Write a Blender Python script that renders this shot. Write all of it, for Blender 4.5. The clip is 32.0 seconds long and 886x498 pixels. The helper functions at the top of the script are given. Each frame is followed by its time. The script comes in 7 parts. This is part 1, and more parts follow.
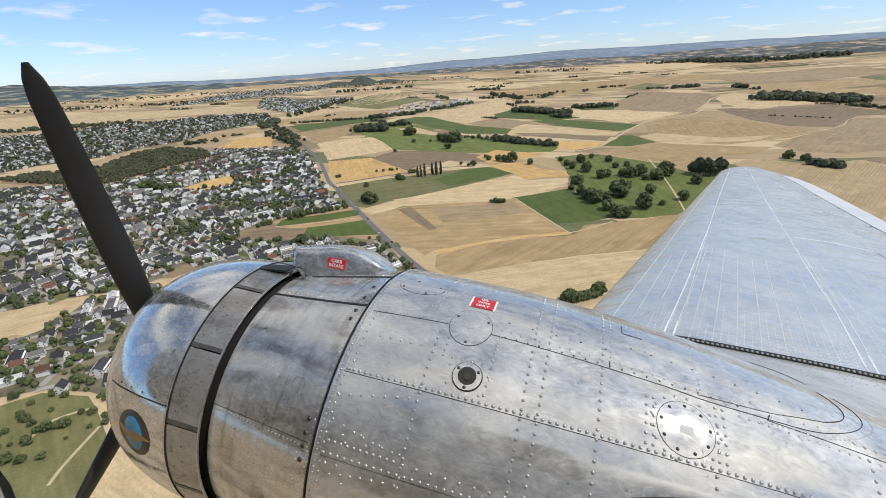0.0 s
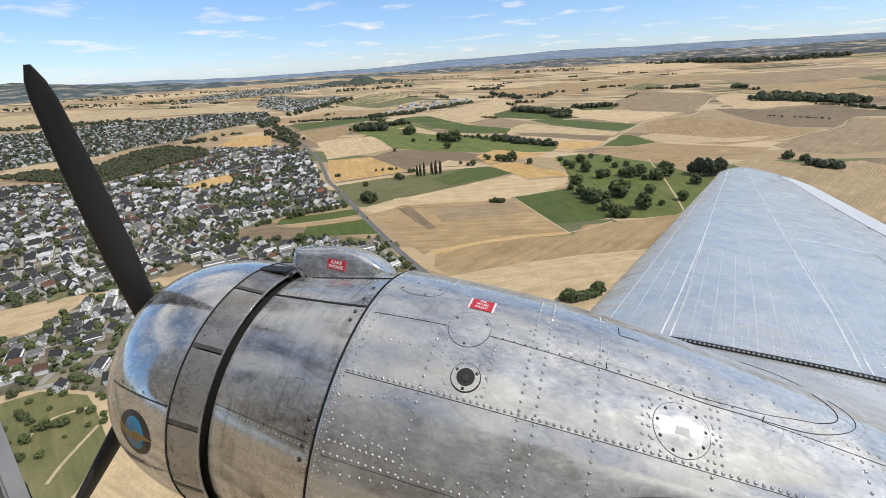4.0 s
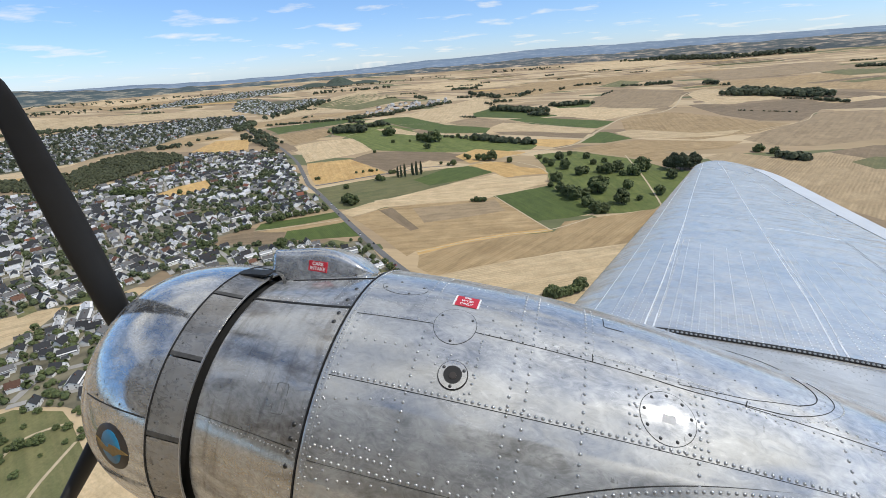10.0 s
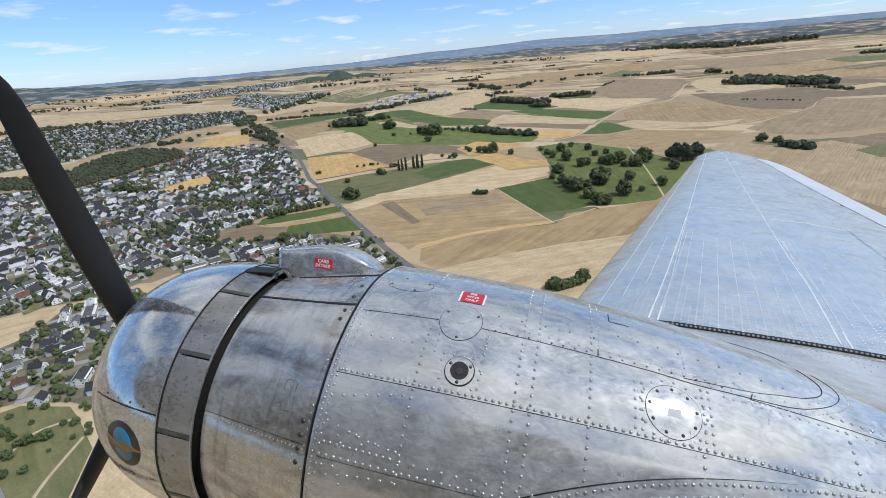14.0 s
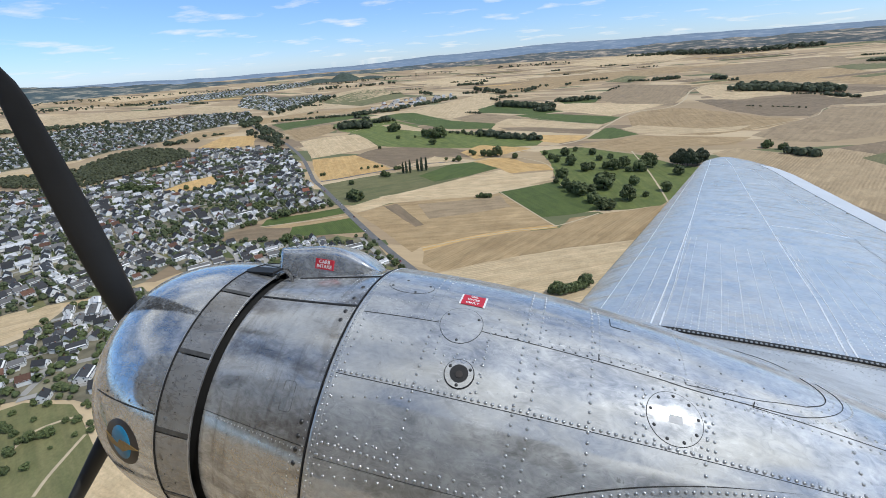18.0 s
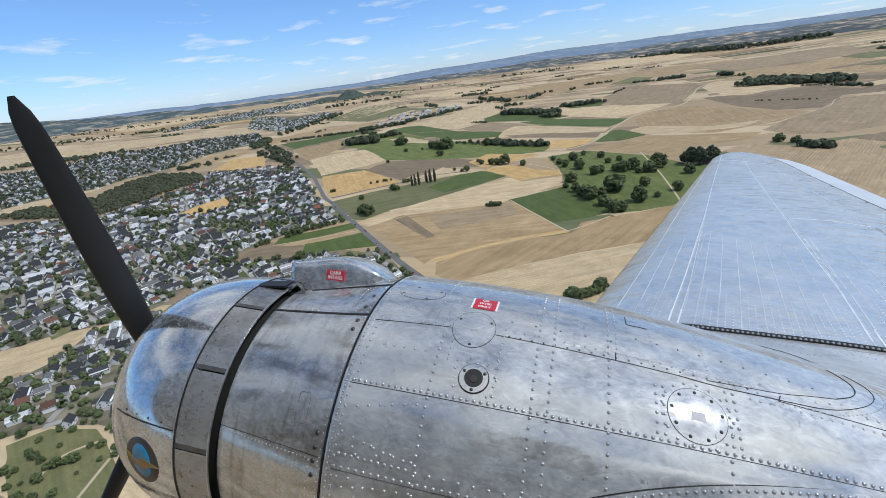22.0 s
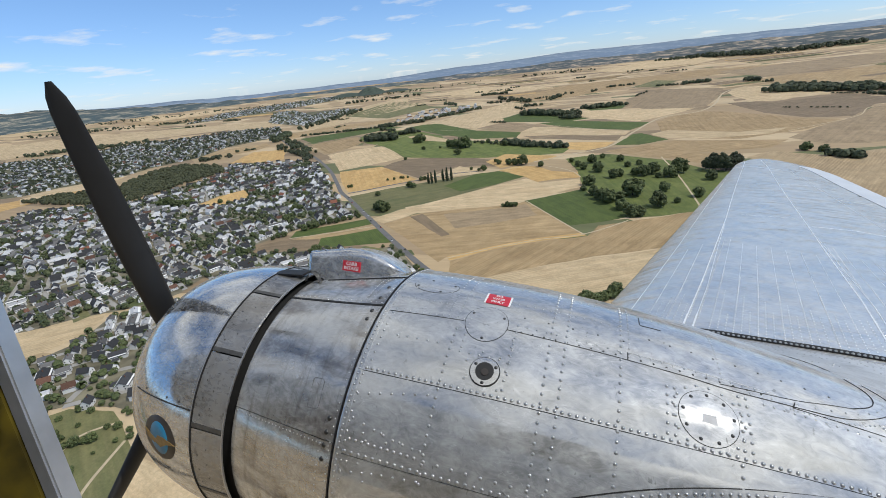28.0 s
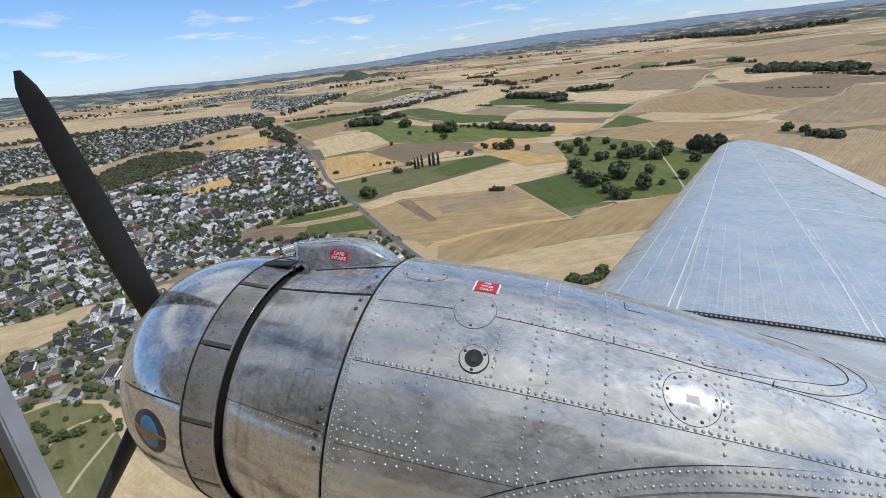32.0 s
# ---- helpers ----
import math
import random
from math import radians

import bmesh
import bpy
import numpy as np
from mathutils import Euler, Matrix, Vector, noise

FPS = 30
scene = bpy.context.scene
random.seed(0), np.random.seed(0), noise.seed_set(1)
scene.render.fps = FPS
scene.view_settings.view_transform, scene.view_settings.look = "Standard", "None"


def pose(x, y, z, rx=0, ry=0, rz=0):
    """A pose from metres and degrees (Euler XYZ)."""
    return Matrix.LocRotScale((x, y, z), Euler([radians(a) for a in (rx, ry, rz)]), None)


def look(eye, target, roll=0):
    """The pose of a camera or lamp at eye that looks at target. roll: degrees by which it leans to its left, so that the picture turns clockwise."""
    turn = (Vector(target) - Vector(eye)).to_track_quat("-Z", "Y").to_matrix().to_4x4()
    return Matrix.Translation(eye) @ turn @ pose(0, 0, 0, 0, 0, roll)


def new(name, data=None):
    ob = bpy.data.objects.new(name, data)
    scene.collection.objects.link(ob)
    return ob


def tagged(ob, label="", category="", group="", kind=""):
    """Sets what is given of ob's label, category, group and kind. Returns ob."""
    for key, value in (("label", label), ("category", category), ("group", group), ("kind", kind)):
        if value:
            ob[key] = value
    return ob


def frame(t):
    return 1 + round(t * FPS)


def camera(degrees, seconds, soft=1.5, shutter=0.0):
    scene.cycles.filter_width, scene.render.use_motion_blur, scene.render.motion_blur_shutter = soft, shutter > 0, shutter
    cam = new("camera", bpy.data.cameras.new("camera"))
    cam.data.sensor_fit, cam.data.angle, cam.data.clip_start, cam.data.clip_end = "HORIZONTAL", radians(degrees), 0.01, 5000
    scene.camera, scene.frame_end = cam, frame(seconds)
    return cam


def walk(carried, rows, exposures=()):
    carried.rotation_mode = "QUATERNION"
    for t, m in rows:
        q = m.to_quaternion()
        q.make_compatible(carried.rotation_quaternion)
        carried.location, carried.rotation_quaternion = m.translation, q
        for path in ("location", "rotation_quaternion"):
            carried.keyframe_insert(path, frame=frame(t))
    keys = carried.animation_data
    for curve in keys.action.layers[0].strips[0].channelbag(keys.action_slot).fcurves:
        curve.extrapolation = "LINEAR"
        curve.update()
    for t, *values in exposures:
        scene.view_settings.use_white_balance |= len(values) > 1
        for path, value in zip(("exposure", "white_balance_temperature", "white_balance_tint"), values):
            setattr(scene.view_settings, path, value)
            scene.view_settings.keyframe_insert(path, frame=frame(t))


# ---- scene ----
cam = camera(90.3, 32.0, soft=0.8)
walk(cam, (
    (0, pose(0.9805, -1.6840, 191.7816, 66.781, 3.274, 18.347)),
    (0.5, pose(0.9771, -1.6896, 191.7842, 67.171, 3.223, 18.220)),
    (1, pose(0.9794, -1.6883, 191.7883, 67.574, 2.956, 18.305)),
    (1.5, pose(0.9843, -1.6876, 191.7840, 67.435, 2.978, 18.226)),
    (2, pose(0.9797, -1.6832, 191.7900, 67.058, 3.001, 18.204)),
    (2.5, pose(0.9826, -1.6895, 191.8010, 66.635, 2.987, 18.403)),
    (4.5, pose(0.9860, -1.6942, 191.7961, 66.783, 3.214, 18.153)),
    (5, pose(0.9828, -1.6875, 191.7854, 66.834, 3.292, 17.449)),
    (5.5, pose(0.9850, -1.6806, 191.7851, 66.584, 3.719, 16.635)),
    (6, pose(0.9851, -1.6826, 191.7872, 66.078, 4.215, 16.194)),
    (6.5, pose(0.9854, -1.6833, 191.7825, 65.930, 4.570, 16.251)),
    (7, pose(0.9818, -1.6860, 191.7838, 66.166, 4.425, 16.815)),
    (7.5, pose(0.9802, -1.6848, 191.7816, 66.430, 4.227, 17.231)),
    (8, pose(0.9796, -1.6831, 191.7917, 66.837, 4.201, 17.418)),
    (8.5, pose(0.9807, -1.6765, 191.8015, 67.102, 4.004, 17.222)),
    (9, pose(0.9765, -1.6830, 191.8007, 66.968, 3.906, 16.637)),
    (9.5, pose(0.9776, -1.6894, 191.7946, 67.039, 3.781, 16.157)),
    (10, pose(0.9813, -1.6826, 191.7786, 66.593, 3.825, 15.616)),
    (10.5, pose(0.9848, -1.6855, 191.7750, 66.022, 4.033, 15.325)),
    (11, pose(0.9799, -1.6839, 191.7826, 65.839, 4.146, 15.272)),
    (11.5, pose(0.9758, -1.6768, 191.7891, 65.825, 4.162, 15.341)),
    (12, pose(0.9698, -1.6775, 191.7972, 65.678, 4.255, 15.419)),
    (12.5, pose(0.9698, -1.6755, 191.7983, 65.759, 4.356, 15.361)),
    (13, pose(0.9753, -1.6776, 191.7923, 65.493, 4.478, 15.207)),
    (13.5, pose(0.9700, -1.6895, 191.7972, 65.405, 4.646, 15.450)),
    (14, pose(0.9692, -1.6870, 191.7976, 65.693, 4.462, 15.610)),
    (14.5, pose(0.9679, -1.6865, 191.7969, 66.200, 4.364, 15.642)),
    (16.5, pose(0.9721, -1.6829, 191.8024, 66.508, 4.771, 16.594)),
    (17, pose(0.9723, -1.6824, 191.7962, 66.693, 4.324, 16.623)),
    (17.5, pose(0.9745, -1.6799, 191.7873, 66.345, 3.981, 16.318)),
    (18, pose(0.9749, -1.6813, 191.7910, 66.134, 3.951, 16.266)),
    (18.5, pose(0.9699, -1.6800, 191.8003, 66.622, 3.684, 16.391)),
    (19, pose(0.9707, -1.6854, 191.7970, 67.104, 3.507, 16.873)),
    (19.5, pose(0.9700, -1.6857, 191.8026, 66.489, 3.638, 17.107)),
    (20, pose(0.9720, -1.6874, 191.8056, 66.019, 4.428, 17.512)),
    (20.5, pose(0.9730, -1.6923, 191.8120, 66.134, 5.206, 17.974)),
    (21, pose(0.9708, -1.6936, 191.7821, 66.306, 5.958, 17.465)),
    (21.5, pose(0.9855, -1.6825, 191.7783, 66.285, 6.780, 17.019)),
    (22, pose(0.9865, -1.6826, 191.7650, 67.528, 6.958, 16.678)),
    (22.5, pose(0.9871, -1.6872, 191.7739, 65.341, 8.099, 16.543)),
    (23, pose(0.9903, -1.7002, 191.7791, 64.620, 8.326, 17.232)),
    (23.5, pose(0.9930, -1.6980, 191.7783, 66.989, 7.218, 18.668)),
    (24, pose(0.9740, -1.6982, 191.7769, 67.795, 6.286, 18.752)),
    (24.5, pose(0.9747, -1.7086, 191.7927, 68.284, 5.212, 18.941)),
    (25, pose(0.9734, -1.7110, 191.7807, 68.768, 4.503, 18.631)),
    (25.5, pose(0.9858, -1.7129, 191.7606, 68.483, 4.462, 18.526)),
    (27.5, pose(0.9854, -1.7041, 191.7510, 68.449, 5.552, 19.331)),
    (28, pose(0.9873, -1.7098, 191.7534, 67.635, 5.778, 19.171)),
    (28.5, pose(0.9766, -1.7038, 191.7834, 67.271, 5.986, 19.129)),
    (29, pose(0.9774, -1.7003, 191.7836, 66.604, 6.060, 18.805)),
    (29.5, pose(0.9825, -1.7001, 191.7701, 66.372, 6.072, 18.529)),
    (30, pose(0.9742, -1.6978, 191.7698, 66.388, 6.165, 17.791)),
    (30.5, pose(0.9845, -1.6996, 191.7608, 66.378, 6.389, 17.438)),
    (31, pose(0.9831, -1.6992, 191.7741, 66.423, 6.180, 17.249)),
    (31.5, pose(0.9919, -1.7018, 191.7682, 65.845, 6.205, 17.345)),
    (32, pose(0.9885, -1.7036, 191.7660, 65.537, 6.089, 17.347)),
), exposures=((0, 0.10, 7050, 9), (9, 0.06, 6750, 8), (13, 0.02, 6350, 7), (20, -0.01, 6200, 7), (23, -0.07, 6120, 7), (25, -0.05, 6620, 7), (32, -0.08, 6480, 7)))

# ---- world and sun ----
SUN = Vector((0.57, 0.03, 0.82)).normalized()
world = bpy.data.worlds.new("sky")
scene.world = world
world.use_nodes = True
wt = world.node_tree
wt.nodes.clear()
w_out = wt.nodes.new("ShaderNodeOutputWorld")
w_bg = wt.nodes.new("ShaderNodeBackground")
w_sky = wt.nodes.new("ShaderNodeTexSky")
w_sky.sky_type, w_sky.sun_disc = "NISHITA", False
w_sky.sun_elevation = math.asin(SUN.z)
w_sky.sun_rotation = math.atan2(SUN.x, SUN.y)
w_sky.altitude, w_sky.air_density, w_sky.dust_density, w_sky.ozone_density = 1500, 1.0, 0.15, 3.0
w_bg.inputs["Strength"].default_value = 0.15
# fair-weather cumulus on one level: broad overhead, small and flattened towards the horizon
L = wt.links.new
w_geo = wt.nodes.new("ShaderNodeTexCoord")
w_sep = wt.nodes.new("ShaderNodeSeparateXYZ")
w_up = wt.nodes.new("ShaderNodeMath"); w_up.operation = "MAXIMUM"; w_up.inputs[1].default_value = 0.0
w_off = wt.nodes.new("ShaderNodeMath"); w_off.operation = "ADD"; w_off.inputs[1].default_value = 0.10
w_den = wt.nodes.new("ShaderNodeCombineXYZ")
w_plan = wt.nodes.new("ShaderNodeVectorMath"); w_plan.operation = "DIVIDE"
w_flat = wt.nodes.new("ShaderNodeVectorMath"); w_flat.operation = "MULTIPLY"; w_flat.inputs[1].default_value = (1, 1, 0)
w_n = wt.nodes.new("ShaderNodeTexNoise")
w_n.inputs["Scale"].default_value, w_n.inputs["Detail"].default_value, w_n.inputs["Roughness"].default_value = 1.6, 8, 0.54
w_r = wt.nodes.new("ShaderNodeValToRGB")
w_r.color_ramp.elements[0].position, w_r.color_ramp.elements[1].position = 0.565, 0.77
w_high = wt.nodes.new("ShaderNodeMapRange")   # thicker cover overhead than towards the horizon
w_high.inputs["From Min"].default_value, w_high.inputs["From Max"].default_value = 0.22, 0.45
w_high.inputs["To Min"].default_value, w_high.inputs["To Max"].default_value = 0.0, 0.15
w_sum = wt.nodes.new("ShaderNodeMath"); w_sum.operation = "ADD"
w_mix = wt.nodes.new("ShaderNodeMixRGB")
w_tint = wt.nodes.new("ShaderNodeMixRGB"); w_tint.blend_type = "MULTIPLY"; w_tint.inputs["Fac"].default_value = 1.0
w_low = wt.nodes.new("ShaderNodeMapRange")    # clear blue air down to the horizon
w_low.inputs["From Min"].default_value, w_low.inputs["From Max"].default_value = 0.0, 0.30
w_hue = wt.nodes.new("ShaderNodeMixRGB")
w_hue.inputs["Color1"].default_value, w_hue.inputs["Color2"].default_value = (0.54, 0.655, 0.95, 1), (0.84, 0.97, 1.06, 1)
w_mix.inputs["Color2"].default_value = (6.1, 6.1, 6.1, 1)
L(w_geo.outputs["Generated"], w_sep.inputs[0])
L(w_sep.outputs["Z"], w_up.inputs[0]); L(w_up.outputs[0], w_off.inputs[0])
for axis in ("X", "Y", "Z"):
    L(w_off.outputs[0], w_den.inputs[axis])
L(w_geo.outputs["Generated"], w_plan.inputs[0]); L(w_den.outputs[0], w_plan.inputs[1])
L(w_plan.outputs[0], w_flat.inputs[0]); L(w_flat.outputs[0], w_n.inputs["Vector"])
L(w_sep.outputs["Z"], w_low.inputs["Value"]); L(w_low.outputs[0], w_hue.inputs["Fac"]); L(w_hue.outputs[0], w_tint.inputs["Color2"])
L(w_sep.outputs["Z"], w_high.inputs["Value"])
L(w_n.outputs["Fac"], w_sum.inputs[0]); L(w_high.outputs[0], w_sum.inputs[1]); L(w_sum.outputs[0], w_r.inputs[0])
L(w_r.outputs["Color"], w_mix.inputs["Fac"]); L(w_tint.outputs[0], w_mix.inputs["Color1"]); L(w_sky.outputs[0], w_tint.inputs["Color1"])
L(w_mix.outputs[0], w_bg.inputs["Color"]); L(w_bg.outputs[0], w_out.inputs["Surface"])

sun = new("sun", bpy.data.lights.new("sun", "SUN"))
sun.data.energy, sun.data.angle, sun.data.color = 2.7, radians(0.6), (1.0, 0.955, 0.89)
sun.matrix_world = look(SUN * 4000, (0, 0, 0))


# ---- materials ----
def material(name, rough=0.8, metal=0.0):
    m = bpy.data.materials.new(name)
    m.use_nodes = True
    b = m.node_tree.nodes["Principled BSDF"]
    b.inputs["Roughness"].default_value, b.inputs["Metallic"].default_value = rough, metal
    return m, m.node_tree, b


def ramp(t, source, stops):
    r = t.nodes.new("ShaderNodeValToRGB")
    e = r.color_ramp.elements
    while len(e) < len(stops):
        e.new(0.5)
    for k, (p, c) in zip(e, stops):
        k.position, k.color = p, (*c, 1) if len(c) == 3 else c
    t.links.new(source, r.inputs[0])
    return r.outputs["Color"]


def coords(t, scale=(1, 1, 1), kind="Object"):
    c = t.nodes.new("ShaderNodeTexCoord")
    m = t.nodes.new("ShaderNodeMapping")
    m.inputs["Scale"].default_value = scale
    t.links.new(c.outputs[kind], m.inputs[0])
    return m.outputs[0]


def noise_at(t, vec, scale, detail=4, rough=0.55, distort=0.0):
    n = t.nodes.new("ShaderNodeTexNoise")
    n.inputs["Scale"].default_value, n.inputs["Detail"].default_value = scale, detail
    n.inputs["Roughness"].default_value, n.inputs["Distortion"].default_value = rough, distort
    t.links.new(vec, n.inputs["Vector"])
    return n.outputs["Fac"]


def mixed(t, kind, a, b, fac):
    n = t.nodes.new("ShaderNodeMixRGB")
    n.blend_type = kind
    for s, v in zip(("Color1", "Color2"), (a, b)):
        if isinstance(v, tuple):
            n.inputs[s].default_value = (*v, 1)
        else:
            t.links.new(v, n.inputs[s])
    if isinstance(fac, (int, float)):
        n.inputs["Fac"].default_value = fac
    else:
        t.links.new(fac, n.inputs["Fac"])
    return n.outputs[0]


def bumped(t, b, height, strength, distance):
    n = t.nodes.new("ShaderNodeBump")
    n.inputs["Strength"].default_value, n.inputs["Distance"].default_value = strength, distance
    t.links.new(height, n.inputs["Height"])
    t.links.new(n.outputs[0], b.inputs["Normal"])


def tint_random(t, colour, amount):
    """Each object a little lighter or darker."""
    o = t.nodes.new("ShaderNodeObjectInfo")
    g = ramp(t, o.outputs["Random"], ((0, (1 - amount,) * 3), (1, (1, 1, 1))))
    return mixed(t, "MULTIPLY", colour, g, 1.0)


def plain(name, colour, rough=0.6, metal=0.0, scale=8.0, vary=0.25, relief=0.0, random_tint=0.0):
    m, t, b = material(name, rough, metal)
    v = coords(t)
    low = tuple(c * (1 - vary) for c in colour)
    col = ramp(t, noise_at(t, v, scale, 5), ((0.3, low), (0.7, colour)))
    if random_tint:
        col = tint_random(t, col, random_tint)
    t.links.new(col, b.inputs["Base Color"])
    if relief:
        bumped(t, b, noise_at(t, v, scale * 4, 3), 0.4, relief)
    return m


def aluminium(name, colour, rough_low, rough_high, dent, grime=0.0, metal=0.9, relief=0.3, scratches=0.02, ripple=0.0, scuffs=0.35, haze=0.55, mottle=1.0):
    """Hand-polished bare sheet: dull and bright patches, buffing strokes, scuffs, small nicks, oil-canned between the rivet rows."""
    m, t, b = material(name, 0.3, metal)
    v = coords(t)
    blotch = noise_at(t, v, 2.6, 6, 0.60, 0.8)
    fine = noise_at(t, coords(t, (1.0, 1.5, 1.5)), 7.0, 5, 0.58, 1.2)
    both = mixed(t, "MIX", blotch, fine, 0.38)
    stroke = noise_at(t, coords(t, (2.4, 5.0, 5.0)), 4.0, 5, 0.60, 2.6)
    rough = ramp(t, mixed(t, "MIX", both, stroke, 0.5), ((0.38, (rough_low,) * 3), (0.66, (rough_high,) * 3)))
    t.links.new(rough, b.inputs["Roughness"])
    dark = tuple(c * (1 - 0.20 * mottle) for c in colour)
    col = ramp(t, both, ((0.36, dark), (0.60, colour)))
    smudge = ramp(t, noise_at(t, coords(t, (1.2, 2, 2)), 3.6, 5, 0.60, 1.6), ((0.54, (1, 1, 1)), (0.72, (0.58, 0.58, 0.58))))
    col = mixed(t, "MULTIPLY", col, smudge, 0.5 * mottle)
    curl = ramp(t, noise_at(t, coords(t, (1.3, 2.6, 2.6)), 5.5, 2, 0.5, 3.0), ((0.485, (0, 0, 0)), (0.497, (1, 1, 1)), (0.503, (1, 1, 1)), (0.515, (0, 0, 0))))
    worn = ramp(t, noise_at(t, v, 4.5, 4, 0.6, 0.5), ((0.50, (0, 0, 0)), (0.66, (scuffs,) * 3)))
    bloom = ramp(t, noise_at(t, coords(t, (1.6, 3.0, 3.0)), 5.0, 6, 0.64, 3.0), ((0.56, (0, 0, 0)), (0.72, (scuffs * 0.7,) * 3)))
    scuff = mixed(t, "LIGHTEN", mixed(t, "MULTIPLY", curl, worn, 1.0), bloom, 1.0)   # thin curved strokes and soft rubbed patches
    col = mixed(t, "MIX", col, (0.93, 0.935, 0.94), scuff)
    pits = ramp(t, noise_at(t, v, 75.0, 3, 0.6), ((0.66, (1, 1, 1)), (0.74, (0.45, 0.44, 0.43))))
    col = mixed(t, "MULTIPLY", col, pits, 0.4)
    nicks = ramp(t, noise_at(t, coords(t, (1.6, 1, 1)), 24.0, 3, 0.55, 0.4), ((0.69, (1, 1, 1)), (0.73, (0.34, 0.33, 0.32))))
    col = mixed(t, "MULTIPLY", col, nicks, min(1.0, 0.6 * mottle))
    if grime:
        streak = noise_at(t, coords(t, (1.2, 3.4, 3.4)), 1.7, 7, 0.66, 0.8)
        soot = ramp(t, streak, ((0.50, (1, 1, 1)), (0.64, (0.34, 0.29, 0.25))))
        col = mixed(t, "MULTIPLY", col, soot, grime)
        drip = ramp(t, noise_at(t, coords(t, (9, 1.2, 1.2)), 3.0, 6, 0.7, 0.4), ((0.52, (1, 1, 1)), (0.70, (0.40, 0.36, 0.31))))
        col = mixed(t, "MULTIPLY", col, drip, grime)
    t.links.new(col, b.inputs["Base Color"])
    wave = noise_at(t, v, dent, 2, 0.4)
    scratch = noise_at(t, coords(t, (4, 26, 26)), 16, 4, 0.7)
    h = mixed(t, "ADD", wave, mixed(t, "MULTIPLY", scratch, (scratches,) * 3, 1.0), 1.0)
    dimple = noise_at(t, coords(t, (1.0, 1.4, 1.4)), 11.0, 3, 0.5, 0.6)   # hand-worked, softly uneven skin
    h = mixed(t, "ADD", h, mixed(t, "MULTIPLY", dimple, (0.10,) * 3, 1.0), 1.0)
    if ripple:   # skin pillowed between the ribs
        rib = noise_at(t, coords(t, (1.5, 4.2, 0.5)), 2.0, 3, 0.5)
        h = mixed(t, "ADD", h, mixed(t, "MULTIPLY", rib, (ripple,) * 3, 1.0), 1.0)
    bumped(t, b, h, relief, 0.012)
    # an oxidised film dulls part of the polish
    dull = t.nodes.new("ShaderNodeBsdfPrincipled")
    dull.inputs["Metallic"].default_value, dull.inputs["Roughness"].default_value = metal, 0.68
    t.links.new(col, dull.inputs["Base Color"])
    t.links.new(b.inputs["Normal"].links[0].from_socket, dull.inputs["Normal"])
    film = ramp(t, mixed(t, "MIX", both, stroke, 0.35), ((0.40, (haze - 0.26 * mottle,) * 3), (0.60, (haze + 0.26 * mottle,) * 3)))
    blend = t.nodes.new("ShaderNodeMixShader")
    t.links.new(film, blend.inputs[0])
    t.links.new(b.outputs[0], blend.inputs[1]); t.links.new(dull.outputs[0], blend.inputs[2])
    t.links.new(blend.outputs[0], t.nodes["Material Output"].inputs["Surface"])
    return m


ALU = aluminium("polished_aluminium", (0.605, 0.615, 0.62), 0.04, 0.11, 2.6, 0.0, 0.95, 0.17, 0.015, 0.0, 0.6, 0.55, 0.9)
ALU_COWL = aluminium("cowl_aluminium", (0.70, 0.71, 0.715), 0.09, 0.18, 2.2, 0.15, 0.96, 0.22, 0.012, 0.0, 0.3, 0.30)
ALU_FLAP = aluminium("flap_aluminium", (0.44, 0.435, 0.425), 0.20, 0.38, 4.0, 0.35, 0.93, 0.3, 0.02, 0.0, 0.2)
ALU_DULL = aluminium("dull_fairing_aluminium", (0.62, 0.63, 0.635), 0.34, 0.50, 3.0, 0.0, 0.7, 0.2, 0.01)
ALU_HULL = aluminium("weathered_hull_aluminium", (0.40, 0.405, 0.41), 0.50, 0.62, 3.0, 0.0, 0.50, 0.2, 0.01)
SILVER = plain("silver_doped_fabric", (0.68, 0.69, 0.70), 0.42, 0.25, 3, 0.10)
LINING = plain("pale_cabin_lining", (0.55, 0.54, 0.50), 0.7, 0.0, 6, 0.2)
# dark tone for thin joints; on the cowl flaps it stands for shade
STEP = plain("grimy_lap_metal", (0.15, 0.147, 0.14), 0.45, 0.6, 25, 0.5)
ALU_MID = aluminium("sooty_aluminium", (0.64, 0.64, 0.63), 0.09, 0.20, 2.4, 0.58, 0.95, 0.22, 0.02, 0.0, 0.3, 0.40, 0.9)
ALU_WING = aluminium("wing_aluminium", (0.68, 0.672, 0.65), 0.16, 0.25, 2.2, 0.0, 0.75, 0.50, 0.003, 2.4, 0.10, 0.30, 0.5)
RIVET = plain("rivet_metal", (0.54, 0.545, 0.55), 0.30, 0.9, 30, 0.3)
BOLT = plain("steel_bolt", (0.10, 0.10, 0.10), 0.45, 1.0, 40, 0.3)
SEAM = plain("dark_joint", (0.018, 0.018, 0.018), 0.7, 0.2, 20, 0.4)
# near-white: the glint along the wing's laps is put into the colour
LAP = plain("lap_joint_metal", (0.86, 0.87, 0.88), 0.45, 0.30, 20, 0.2)
WRIVET = plain("wing_rivet_metal", (0.78, 0.785, 0.79), 0.40, 0.60, 30, 0.2)
BLACK = plain("black_rubber", (0.012, 0.012, 0.013), 0.55, 0.0, 12, 0.4)
BLADE = plain("blade_black_paint", (0.013, 0.013, 0.014), 0.62, 0.0, 5, 0.4)
RED = plain("red_decal", (0.55, 0.025, 0.045), 0.45, 0.0, 30, 0.15)
WHITE = plain("white_print", (0.78, 0.76, 0.75), 0.5, 0.0, 30, 0.1)
